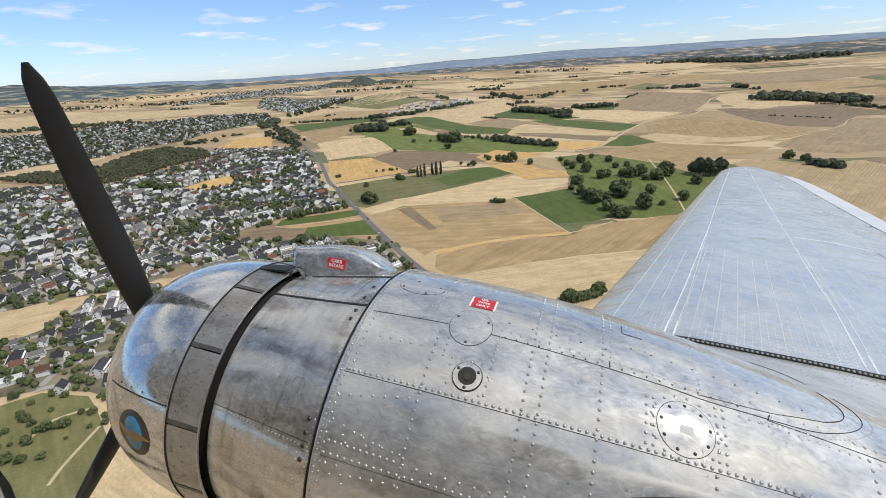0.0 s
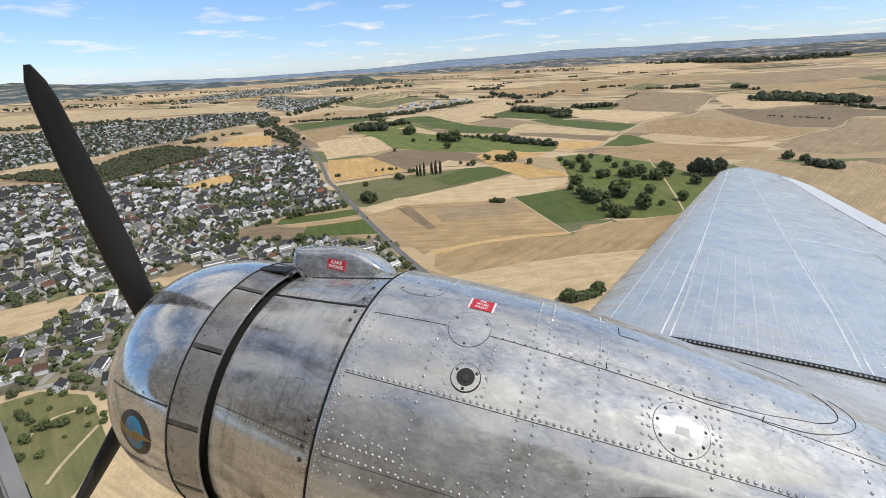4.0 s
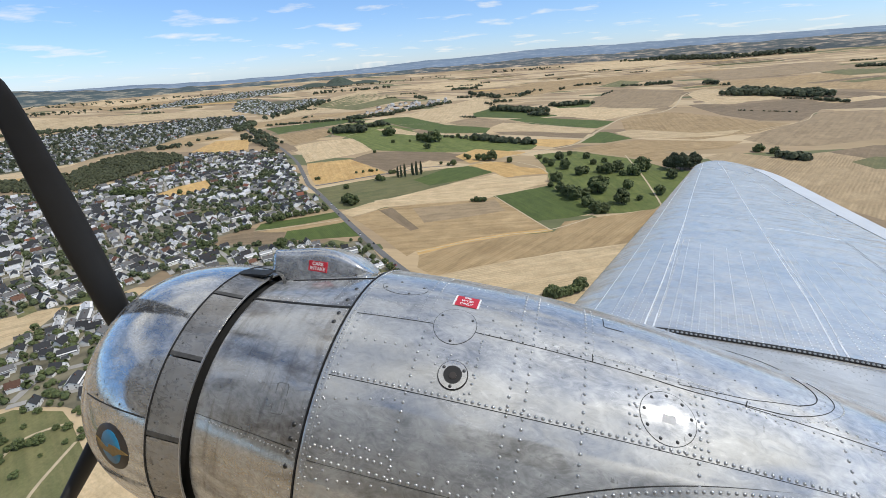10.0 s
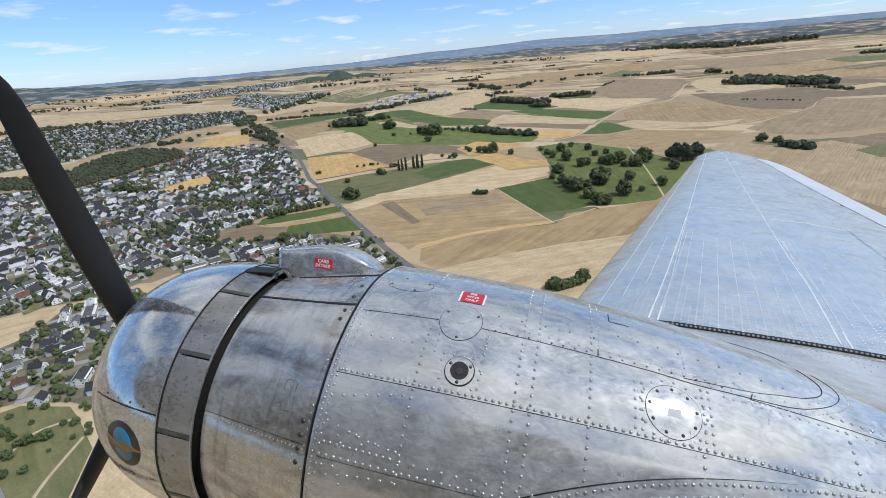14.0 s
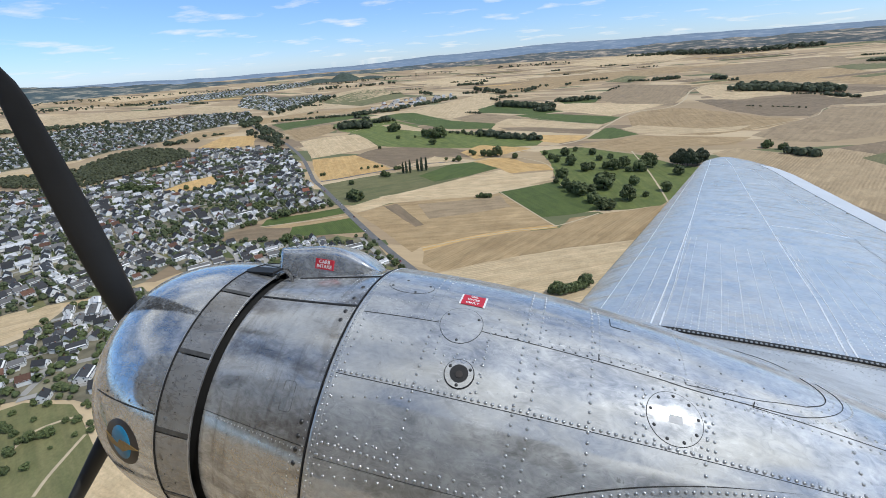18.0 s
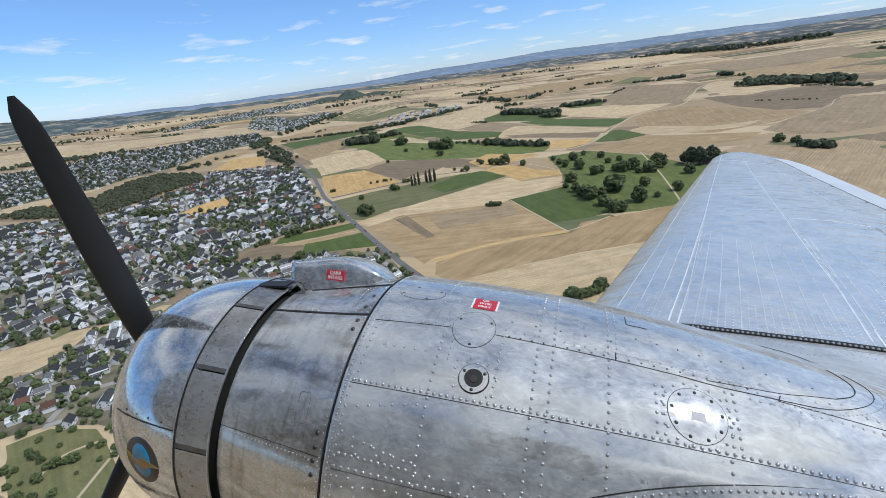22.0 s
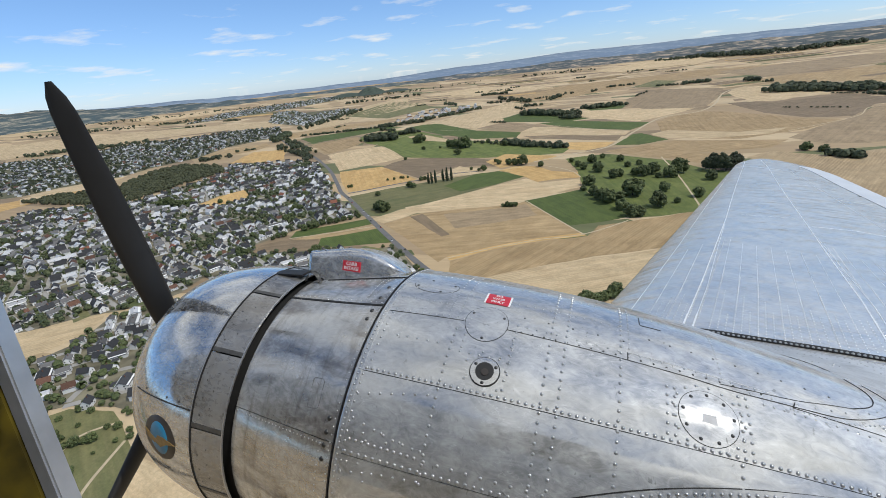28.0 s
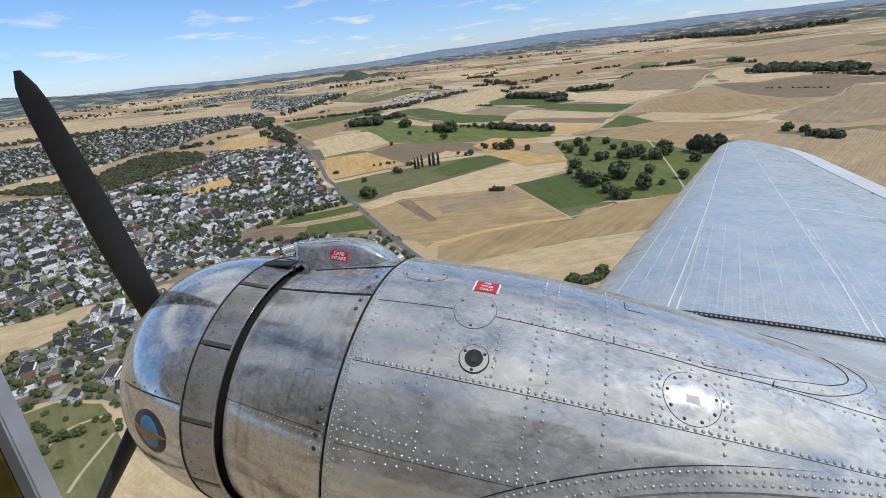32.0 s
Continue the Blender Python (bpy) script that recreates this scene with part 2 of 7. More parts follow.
PALE = plain("worn_grey_decal", (0.40, 0.41, 0.43), 0.6, 0.3, 30, 0.2)
BLUE = plain("blue_enamel", (0.025, 0.24, 0.46), 0.35, 0.0, 20, 0.4)
GOLDP = plain("gold_enamel", (0.30, 0.20, 0.07), 0.4, 0.3, 30, 0.4)
NAVY = plain("dark_enamel", (0.050, 0.042, 0.038), 0.4, 0.2, 20, 0.3)
PRIMER = plain("yellow_primer", (0.17, 0.125, 0.008), 0.6, 0.0, 25, 0.75)
TRIMW = plain("window_trim_metal", (0.55, 0.55, 0.56), 0.35, 0.8, 30, 0.25)
DEVICE = plain("black_plastic", (0.010, 0.012, 0.015), 0.32, 0.0, 30, 0.3)
DEVICE2 = plain("grey_plastic", (0.035, 0.04, 0.05), 0.4, 0.0, 30, 0.3)


def crop(name, a, b_, stripe, scale=0.11, contrast=0.5, patch=0.02):
    """A field: drill or swath lines along the local x axis, larger patches of ripeness, tramlines, fine speckle."""
    m, t, b = material(name, 0.9)
    v = coords(t)
    w = t.nodes.new("ShaderNodeTexWave")
    w.bands_direction = "Y"
    w.inputs["Scale"].default_value, w.inputs["Distortion"].default_value = scale, 2.6
    w.inputs["Detail"].default_value, w.inputs["Detail Scale"].default_value = 3, 0.5
    t.links.new(v, w.inputs["Vector"])
    big = noise_at(t, v, patch, 6, 0.62, 0.8)
    long = noise_at(t, coords(t, (0.05, 1.4, 1)), 0.09, 5, 0.62)
    col = ramp(t, mixed(t, "MIX", big, long, 0.5), ((0.34, a), (0.64, b_)))
    line = ramp(t, w.outputs["Fac"], ((0.2, stripe), (0.8, (1, 1, 1))))
    strong = ramp(t, noise_at(t, v, 0.012, 3, 0.5), ((0.38, (0, 0, 0)), (0.60, (1, 1, 1))))
    col = mixed(t, "MIX", col, mixed(t, "MULTIPLY", col, line, contrast), strong)
    tram = t.nodes.new("ShaderNodeTexWave")
    tram.bands_direction = "Y"
    tram.inputs["Scale"].default_value, tram.inputs["Distortion"].default_value = scale * 0.28, 0.9
    t.links.new(v, tram.inputs["Vector"])
    col = mixed(t, "MULTIPLY", col, ramp(t, tram.outputs["Fac"], ((0.05, (0.80, 0.79, 0.76)), (0.16, (1, 1, 1)))), 0.22)
    bare = ramp(t, noise_at(t, coords(t, (0.35, 1.0, 1)), 0.022, 7, 0.66, 1.2), ((0.54, (1, 1, 1)), (0.70, (0.70, 0.68, 0.64))))
    col = mixed(t, "MULTIPLY", col, bare, 0.75)
    speck = ramp(t, noise_at(t, v, 0.5, 4, 0.75), ((0.3, (0.74, 0.74, 0.74)), (0.7, (1.1, 1.1, 1.1))))
    col = mixed(t, "MULTIPLY", col, speck, 0.8)
    mott = ramp(t, noise_at(t, coords(t, (0.4, 1, 1)), 0.10, 7, 0.72, 0.6), ((0.36, (0.76, 0.77, 0.74)), (0.64, (1.12, 1.10, 1.08))))
    col = mixed(t, "MULTIPLY", col, mott, 0.75)
    t.links.new(tint_random(t, col, 0.14), b.inputs["Base Color"])
    bumped(t, b, w.outputs["Fac"], 0.2, 0.3)
    return m


STRAW = crop("pale_stubble", (0.508, 0.375, 0.215), (0.730, 0.570, 0.355), (0.76, 0.72, 0.66), 0.09, 0.45)
GOLD = crop("golden_stubble", (0.522, 0.320, 0.115), (0.717, 0.485, 0.208), (0.84, 0.80, 0.72), 0.14, 0.4)
TAN = crop("dull_stubble", (0.325, 0.222, 0.108), (0.515, 0.372, 0.200), (0.76, 0.73, 0.68), 0.10, 0.42)
TAN2 = crop("grey_stubble", (0.270, 0.198, 0.118), (0.430, 0.320, 0.192), (0.78, 0.76, 0.74), 0.12, 0.35)
STRIPED = crop("swathed_stubble", (0.388, 0.286, 0.165), (0.524, 0.394, 0.237), (0.55, 0.50, 0.42), 0.075, 0.45)
BROWN = crop("ploughed_soil", (0.200, 0.145, 0.088), (0.310, 0.230, 0.142), (0.80, 0.78, 0.76), 0.16, 0.35)
GREEN = crop("green_crop", (0.058, 0.092, 0.016), (0.112, 0.148, 0.030), (0.80, 0.84, 0.78), 0.16, 0.4)
MEADOW = crop("meadow_grass", (0.088, 0.128, 0.024), (0.190, 0.216, 0.056), (0.92, 0.94, 0.9), 0.05, 0.2, 0.05)
GARDENS = crop("town_gardens", (0.075, 0.088, 0.045), (0.175, 0.160, 0.095), (0.9, 0.9, 0.9), 0.05, 0.2, 0.03)
OLIVE = crop("dry_grass", (0.125, 0.140, 0.052), (0.235, 0.215, 0.095), (0.88, 0.88, 0.84), 0.08, 0.4)


def countryside():
    """The open land: a patchwork of stubble, soil and grass strips with blurred edges."""
    m, t, b = material("open_farmland", 0.92)
    v = coords(t)
    warp = t.nodes.new("ShaderNodeVectorMath"); warp.operation = "ADD"
    n = t.nodes.new("ShaderNodeTexNoise"); n.inputs["Scale"].default_value = 0.0012
    t.links.new(v, n.inputs["Vector"])
    s = t.nodes.new("ShaderNodeVectorMath"); s.operation = "SCALE"; s.inputs["Scale"].default_value = 260
    t.links.new(n.outputs["Color"], s.inputs[0])
    t.links.new(v, warp.inputs[0]); t.links.new(s.outputs[0], warp.inputs[1])
    mp = t.nodes.new("ShaderNodeMapping")
    mp.inputs["Scale"].default_value = (0.0050, 0.0165, 0.0)
    mp.inputs["Rotation"].default_value = (0, 0, 0.35)
    t.links.new(warp.outputs[0], mp.inputs[0])
    vo = t.nodes.new("ShaderNodeTexVoronoi")
    vo.inputs["Scale"].default_value = 1.0
    t.links.new(mp.outputs[0], vo.inputs["Vector"])
    sep = t.nodes.new("ShaderNodeSeparateColor")
    t.links.new(vo.outputs["Color"], sep.inputs[0])
    col = ramp(t, sep.outputs[0], ((0.0, (0.41, 0.30, 0.178)), (0.24, (0.58, 0.45, 0.28)), (0.50, (0.41, 0.305, 0.175)),
                                   (0.70, (0.28, 0.205, 0.125)), (0.86, (0.15, 0.16, 0.07)), (0.90, (0.55, 0.41, 0.24))))
    for e in t.nodes:
        if e.type == "VALTORGB":
            e.color_ramp.interpolation = "CONSTANT"
    lines = noise_at(t, coords(t, (0.02, 0.25, 1)), 0.6, 4)
    col = mixed(t, "MULTIPLY", col, ramp(t, lines, ((0.3, (0.8, 0.8, 0.8)), (0.7, (1.05, 1.05, 1.05)))), 0.8)
    patch = ramp(t, noise_at(t, v, 0.004, 6, 0.6), ((0.3, (0.72, 0.70, 0.68)), (0.7, (1.1, 1.1, 1.1))))
    t.links.new(mixed(t, "MULTIPLY", col, patch, 0.8), b.inputs["Base Color"])
    return m


LAND = countryside()
ROAD = plain("asphalt", (0.165, 0.160, 0.155), 0.85, 0.0, 0.08, 0.3)
STREET = plain("street_paving", (0.36, 0.345, 0.32), 0.9, 0.0, 0.1, 0.2)
LANE = plain("farm_track", (0.54, 0.44, 0.29), 0.9, 0.0, 0.2, 0.25)
YARD = plain("town_ground", (0.25, 0.225, 0.150), 0.9, 0.0, 0.05, 0.7)
LAWN = plain("garden_lawn", (0.12, 0.145, 0.05), 0.9, 0.0, 0.2, 0.4, 0, 0.4)
GREYROOF = plain("weathered_grey_roof", (0.175, 0.170, 0.166), 0.85, 0.0, 0.8, 0.3, 0, 0.5)
REDROOF = plain("red_tile", (0.30, 0.115, 0.07), 0.9, 0.0, 0.8, 0.3, 0, 0.4)
PLASTER = plain("white_plaster", (0.88, 0.87, 0.84), 0.85, 0.0, 0.6, 0.08, 0, 0.25)
SLATE = plain("grey_slate", (0.058, 0.059, 0.064), 0.85, 0.0, 0.8, 0.35, 0, 0.5)
TILE = plain("brown_tile", (0.20, 0.10, 0.065), 0.9, 0.0, 0.8, 0.35, 0, 0.5)
PALEROOF = plain("pale_sheet_roof", (0.62, 0.62, 0.63), 0.6, 0.0, 0.5, 0.25, 0, 0.4)
GLASS_D = plain("dark_pane", (0.03, 0.035, 0.04), 0.15, 0.0, 2, 0.3)
BARK = plain("bark", (0.07, 0.055, 0.04), 0.9, 0.0, 2, 0.4)


def foliage(name, a, b_):
    m, t, b = material(name, 0.75)
    g = t.nodes.new("ShaderNodeNewGeometry")
    col = ramp(t, g.outputs["Random Per Island"], ((0.0, a), (1.0, b_)))
    col = tint_random(t, col, 0.35)
    t.links.new(col, b.inputs["Base Color"])
    return m


LEAF = foliage("tree_leaves", (0.066, 0.092, 0.030), (0.145, 0.175, 0.058))
LEAF_D = foliage("wood_leaves", (0.044, 0.060, 0.030), (0.090, 0.108, 0.050))
LEAF_G = foliage("garden_leaves", (0.044, 0.062, 0.026), (0.100, 0.118, 0.046))
BUSH = foliage("scrub_leaves", (0.050, 0.060, 0.028), (0.105, 0.112, 0.050))
def painted_haze_hill(name, woods, fields, glow):
    """Distance: woods and strips of field; air haze is painted into colour and emission."""
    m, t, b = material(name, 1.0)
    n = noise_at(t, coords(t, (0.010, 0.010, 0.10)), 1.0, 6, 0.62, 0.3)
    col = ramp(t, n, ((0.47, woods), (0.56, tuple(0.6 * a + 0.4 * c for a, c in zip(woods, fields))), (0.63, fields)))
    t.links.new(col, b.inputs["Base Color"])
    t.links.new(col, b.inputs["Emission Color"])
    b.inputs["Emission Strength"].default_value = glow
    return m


# blue air haze painted into both tones, brightened by emission
FARHILL = painted_haze_hill("hazy_uplands", (0.115, 0.160, 0.225), (0.175, 0.215, 0.275), 0.50)
# nearer slopes: bluish woods and a faint added glow imitate thinner haze
NEARHILL = painted_haze_hill("wooded_uplands", (0.055, 0.080, 0.088), (0.270, 0.250, 0.200), 0.10)
FARSLOPE = painted_haze_hill("far_farm_slopes", (0.070, 0.088, 0.095), (0.430, 0.350, 0.265), 0.06)
MIDHILL = plain("wooded_ridge", (0.070, 0.095, 0.070), 0.95, 0.0, 0.05, 0.5)


# ---- building helpers ---- 
def part(name, bm, mat, parent=None, label="", smooth=False):
    me = bpy.data.meshes.new(name)
    bmesh.ops.recalc_face_normals(bm, faces=bm.faces)
    bm.to_mesh(me)
    bm.free()
    return link_mesh(name, me, mat, parent, label, smooth)


def link_mesh(name, me, mat, parent=None, label="", smooth=False):
    if mat and not me.materials:
        me.materials.append(mat)
    if smooth:
        me.polygons.foreach_set("use_smooth", [True] * len(me.polygons))
    ob = new(name, me)
    if parent:
        ob.parent = parent
    return tagged(ob, label)


def box(bm, x0, x1, y0, y1, z0, z1, m=None):
    v = [bm.verts.new((x, y, z)) for x in (x0, x1) for y in (y0, y1) for z in (z0, z1)]
    for f in ((0, 1, 3, 2), (4, 6, 7, 5), (0, 4, 5, 1), (2, 3, 7, 6), (0, 2, 6, 4), (1, 5, 7, 3)):
        bm.faces.new([v[i] for i in f])
    if m:
        bmesh.ops.transform(bm, matrix=m, verts=v)
    return v


def grid_surface(bm, rows):
    """rows of points -> quads"""
    vs = [[bm.verts.new(p) for p in r] for r in rows]
    for a, b in zip(vs, vs[1:]):
        for i in range(len(a) - 1):
            bm.faces.new((a[i], a[i + 1], b[i + 1], b[i]))
    return vs


# ---- the land ----
ALT = 190.0          # height of the aeroplane above the fields
NEAR, SPAN = 1800.0, 2950.0


def land_z(x, y):
    """Flat near the village, then climbing slowly towards wooded uplands on the skyline."""
    r = math.hypot(x, y)
    if r <= NEAR:
        return 0.0
    u = min((r - NEAR) / SPAN, 0.985)
    d = NEAR - SPAN * math.log(1 - u)
    roll = noise.noise((x * 0.00107, y * 0.00107, 3.0)) * 9 * min(1.0, (r - NEAR) / 650)
    return ALT * (1 - r / d) + roll * (1 - u)


def ground_sheet():
    bm = bmesh.new()
    radii = [0, 200, 400, 650, 900, 1200, 1450, 1640, 1800] + [1800 + 42 * i for i in range(1, 68)]
    n = 260
    rows = []
    for r in radii[1:]:
        rows.append([(r * math.cos(a), r * math.sin(a), land_z(r * math.cos(a), r * math.sin(a))) for a in (2 * math.pi * i / n for i in range(n))])
    vs = [[bm.verts.new(p) for p in r] for r in rows]
    mid = bm.verts.new((0, 0, 0))
    for i in range(n):
        j = (i + 1) % n
        bm.faces.new((mid, vs[0][i], vs[0][j]))
        for a, b in zip(vs, vs[1:]):
            bm.faces.new((a[i], b[i], b[j], a[j]))
    return tagged(part("ground", bm, LAND, smooth=True), "rolling dry farmland in summer stubble reaching the skyline", "ground", kind="structure")


ground_sheet()


def skyline():
    """Painted-haze uplands all round the horizon, lower wooded uplands before them, and one nearer knoll."""
    def rise(deg, marks):
        for (a0, e0), (a1, e1) in zip(marks, marks[1:]):
            if a0 <= deg <= a1:
                u = (deg - a0) / (a1 - a0)
                return e0 + (e1 - e0) * u * u * (3 - 2 * u)
        return marks[0][1]
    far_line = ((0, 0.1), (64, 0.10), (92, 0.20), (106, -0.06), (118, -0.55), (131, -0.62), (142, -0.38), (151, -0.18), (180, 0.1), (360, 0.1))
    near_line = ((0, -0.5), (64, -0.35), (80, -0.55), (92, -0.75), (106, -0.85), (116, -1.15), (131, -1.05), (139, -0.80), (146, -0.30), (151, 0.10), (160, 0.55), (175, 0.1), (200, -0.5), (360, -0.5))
    for marks, r0, mat, wob, a0, a1, label in ((far_line, 4700, FARHILL, 0.10, 0, 360, "distant uplands along the skyline with blue haze painted in"),
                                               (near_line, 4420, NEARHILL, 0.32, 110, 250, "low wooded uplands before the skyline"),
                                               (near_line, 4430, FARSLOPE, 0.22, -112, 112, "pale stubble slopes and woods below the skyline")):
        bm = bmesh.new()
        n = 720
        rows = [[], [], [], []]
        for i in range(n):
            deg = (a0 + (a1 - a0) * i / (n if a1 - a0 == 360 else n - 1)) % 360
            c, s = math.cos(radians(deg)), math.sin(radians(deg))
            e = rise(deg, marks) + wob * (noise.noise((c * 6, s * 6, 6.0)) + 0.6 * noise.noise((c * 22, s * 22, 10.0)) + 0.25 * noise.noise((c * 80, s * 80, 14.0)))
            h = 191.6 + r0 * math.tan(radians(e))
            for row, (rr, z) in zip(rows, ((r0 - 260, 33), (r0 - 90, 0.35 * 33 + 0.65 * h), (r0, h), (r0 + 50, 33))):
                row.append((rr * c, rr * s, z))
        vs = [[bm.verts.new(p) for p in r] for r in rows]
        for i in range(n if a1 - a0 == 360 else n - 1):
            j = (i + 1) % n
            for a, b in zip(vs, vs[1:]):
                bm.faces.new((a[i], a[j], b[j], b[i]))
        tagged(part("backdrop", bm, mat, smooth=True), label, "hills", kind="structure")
    for deg, rr, w, d, h in ((118.2, 3930, 97, 131, 47), (121.0, 3960, 131, 118, 20), (115.2, 3970, 105, 118, 14)):
        bm = bmesh.new()
        cx, cy = rr * math.cos(radians(deg)), rr * math.sin(radians(deg))
        z0 = land_z(cx, cy) - 6
        rows = []
        for k in range(9):
            q = k / 8
            rows.append([])
            for i in range(41):
                a = 2 * math.pi * i / 40
                wob = 1 + 0.30 * noise.noise((math.cos(a) * 1.5 + q, math.sin(a) * 1.5, deg))
                u, v = (1 - q) * w * 1.6 * math.cos(a) * wob, (1 - q) * d * 1.6 * math.sin(a) * wob
                t = radians(deg - 90)
                rows[-1].append((cx + u * math.cos(t) - v * math.sin(t), cy + u * math.sin(t) + v * math.cos(t), z0 + h * (0.5 - 0.5 * math.cos(math.pi * q)) * 1.25))
        grid_surface(bm, rows)
        tagged(part("far_hill", bm, MIDHILL, smooth=True), "low wooded hill rising from the far fields", "hill", kind="structure")


skyline()


laid_fields = 0


def field(name, mat, pts, lift=None):
    """A parcel of farmland, lying just above the ground sheet, with slightly uneven edges; its local x axis runs along its longest side."""
    global laid_fields
    laid_fields += 1
    k = max(range(len(pts)), key=lambda i: (Vector(pts[i]) - Vector(pts[i - 1])).length)
    e = Vector(pts[k]) - Vector(pts[k - 1])
    ang = math.atan2(e.y, e.x)
    cx, cy = sum(p[0] for p in pts) / len(pts), sum(p[1] for p in pts) / len(pts)
    m = pose(cx, cy, 0, 0, 0, math.degrees(ang))
    inv = m.inverted()
    edge = []
    for i in range(len(pts)):
        a, b = Vector(pts[i - 1]), Vector(pts[i])
        n = max(1, int((b - a).length / 14))
        for s in range(n):
            p = a + (b - a) * s / n
            w = 1.1 + 0.0012 * p.length
            edge.append((p.x + w * noise.noise((p.x * 0.05, p.y * 0.05, 1.0)), p.y + w * noise.noise((p.x * 0.05, p.y * 0.05, 5.0))))
    bm = bmesh.new()
    bm.faces.new([bm.verts.new((p[0], p[1], 0)) for p in edge])
    if max(math.hypot(*p) for p in pts) > NEAR:
        bmesh.ops.triangulate(bm, faces=bm.faces)
        for _ in range(5):
            long = [q for q in bm.edges if q.calc_length() > 55]
            if not long:
                break
            bmesh.ops.subdivide_edges(bm, edges=long, cuts=1)
            bmesh.ops.triangulate(bm, faces=bm.faces)
    up = lift or 0.03 + 0.002 * laid_fields
    for v in bm.verts:
        v.co.z = land_z(v.co.x, v.co.y) + up + max(0.0, math.hypot(v.co.x, v.co.y) - 1700) * 0.0007
        v.co = inv @ v.co
    for f in bm.faces:
        f.normal_update()
        if f.normal.z < 0:
            f.normal_flip()
    me = bpy.data.meshes.new(name)
    bm.to_mesh(me); bm.free()
    me.materials.append(mat)
    ob = new(name, me)
    ob.matrix_world = m
    words = {"stubble": "harvested cereal field with pale straw stubble", "ploughed": "bare brown ploughed field", "grass": "green crop field among stubble",
             "meadow": "dry grass meadow beside the road", "orchard": "green orchard meadow with scattered trees",
             "gardens": "shaded gardens and lanes between distant houses"}
    return tagged(ob, words[name], "field", "fields", "structure")


field("stubble", STRAW, ((-2677, 1013), (-3307, 1279), (-2990, 1679), (-2592, 1844), (-2076, 2027), (-1764, 2112), (-1580, 1936), (-1842, 1787), (-2048, 1654), (-2286, 1482), (-2390, 1319)))
field("stubble", TAN, ((-3252, 2267), (-2604, 2570), (-2271, 2735), (-2188, 2876), (-2039, 2498), (-2350, 2308), (-2756, 2146)))
field("stubble", STRAW, ((-3345, 2417), (-2847, 2821), (-2616, 2686), (-2938, 2295)))
field("stubble", TAN, ((-1296, 1522), (-1139, 1726), (-890, 1883), (-883, 1754), (-1061, 1524), (-1136, 1402)))
field("stubble", STRAW, ((-1302, 1675), (-1424, 2559), (-1366, 2840), (-625, 2789), (-1002, 2435), (-1135, 1813), (-1166, 1682)))
field("grass", OLIVE, ((-1314, 2111), (-1328, 2676), (-1092, 2661), (-850, 2212), (-953, 1900)))
field("stubble", STRAW, ((-1208, 2953), (-966, 3214), (-684, 3238), (-298, 2896), (-535, 2686)))
field("stubble", TAN, ((-535, 2686), (-234, 2930), (160, 3051), (493, 3197), (906, 3064), (492, 2807), (82, 2525), (-178, 2248), (-383, 2188)))
field("stubble", STRAW, ((-135, 3810), (530, 4386), (759, 3789), (241, 3315)))
field("ploughed", TAN2, ((550, 2986), (906, 3064), (1321, 3118), (1505, 3048), (1718, 2894), (1504, 2514), (1115, 2607), (672, 2470)))
field("grass", OLIVE, ((1080, 2572), (1351, 2718), (1464, 2649), (1345, 2423), (1093, 2361)))
field("stubble", TAN, ((422, 2243), (659, 2419), (1075, 2508), (1116, 2222), (1323, 2195), (1087, 1781), (940, 1875), (760, 2081)))
field("grass", OLIVE, ((107, 2481), (235, 2782), (334, 2648), (218, 2389)))
field("ploughed", TAN2, ((68, 1997), (212, 2311), (434, 2135), (347, 1793), (259, 1533), (156, 1537), (69, 1758)))
field("ploughed", BROWN, ((351, 1651), (402, 1664), (454, 1597), (620, 1673), (829, 1903), (1026, 1675), (894, 1446), (628, 1441), (522, 1259), (437, 1278), (383, 1396)))
field("stubble", STRAW, ((412, 1964), (449, 2055), (496, 2124), (538, 2099), (573, 2054), (595, 1890), (661, 1797), (629, 1704), (566, 1732), (509, 1654), (461, 1625), (420, 1673), (405, 1805)))
field("stubble", TAN, ((125, 1349), (169, 1430), (260, 1493), (307, 1466), (375, 1365), (432, 1261), (486, 1222), (388, 1121), (253, 1043), (182, 1064), (121, 1145)))
field("stubble", STRAW, ((96, 1149), (138, 1192), (270, 1124), (366, 1155), (316, 1088), (203, 1061), (127, 1084)))
field("stubble", TAN2, ((483, 1215), (611, 1399), (872, 1406), (662, 1043), (538, 1011), (424, 957), (360, 973), (332, 1034), (388, 1114)))
field("stubble", TAN, ((-4, 967), (136, 1056), (250, 1030), (327, 1016), (280, 947), (161, 923), (227, 880), (156, 829), (116, 875), (60, 908)))
field("stubble", STRIPED, ((225, 871), (272, 916), (341, 867), (421, 908), (467, 862), (519, 794), (351, 502), (305, 601), (254, 760)))
field("ploughed", BROWN, ((421, 908), (514, 960), (610, 951), (523, 800), (459, 846)))
field("grass", OLIVE, ((422, 831), (471, 870), (543, 836), (500, 761), (431, 787)))
field("stubble", STRAW, ((-659, 1614), (-597, 1801), (-540, 1917), (-454, 2215), (-380, 2139), (-329, 1827), (-344, 1564), (-390, 1402), (-492, 1474)))
field("grass", GREEN, ((-356, 1628), (-313, 1784), (-141, 1582), (-47, 1499), (-128, 1442), (-325, 1530)))
field("ploughed", TAN2, ((-398, 1404), (-325, 1530), (-197, 1421), (-153, 1342), (-240, 1264)))
field("grass", GREEN, ((-200, 1447), (-114, 1464), (109, 1341), (84, 1275), (56, 1224), (-39, 1278), (-120, 1336)))
field("stubble", STRAW, ((-207, 1376), (-136, 1339), (-38, 1268), (55, 1206), (42, 1157), (-34, 1168), (-163, 1223), (-240, 1264)))
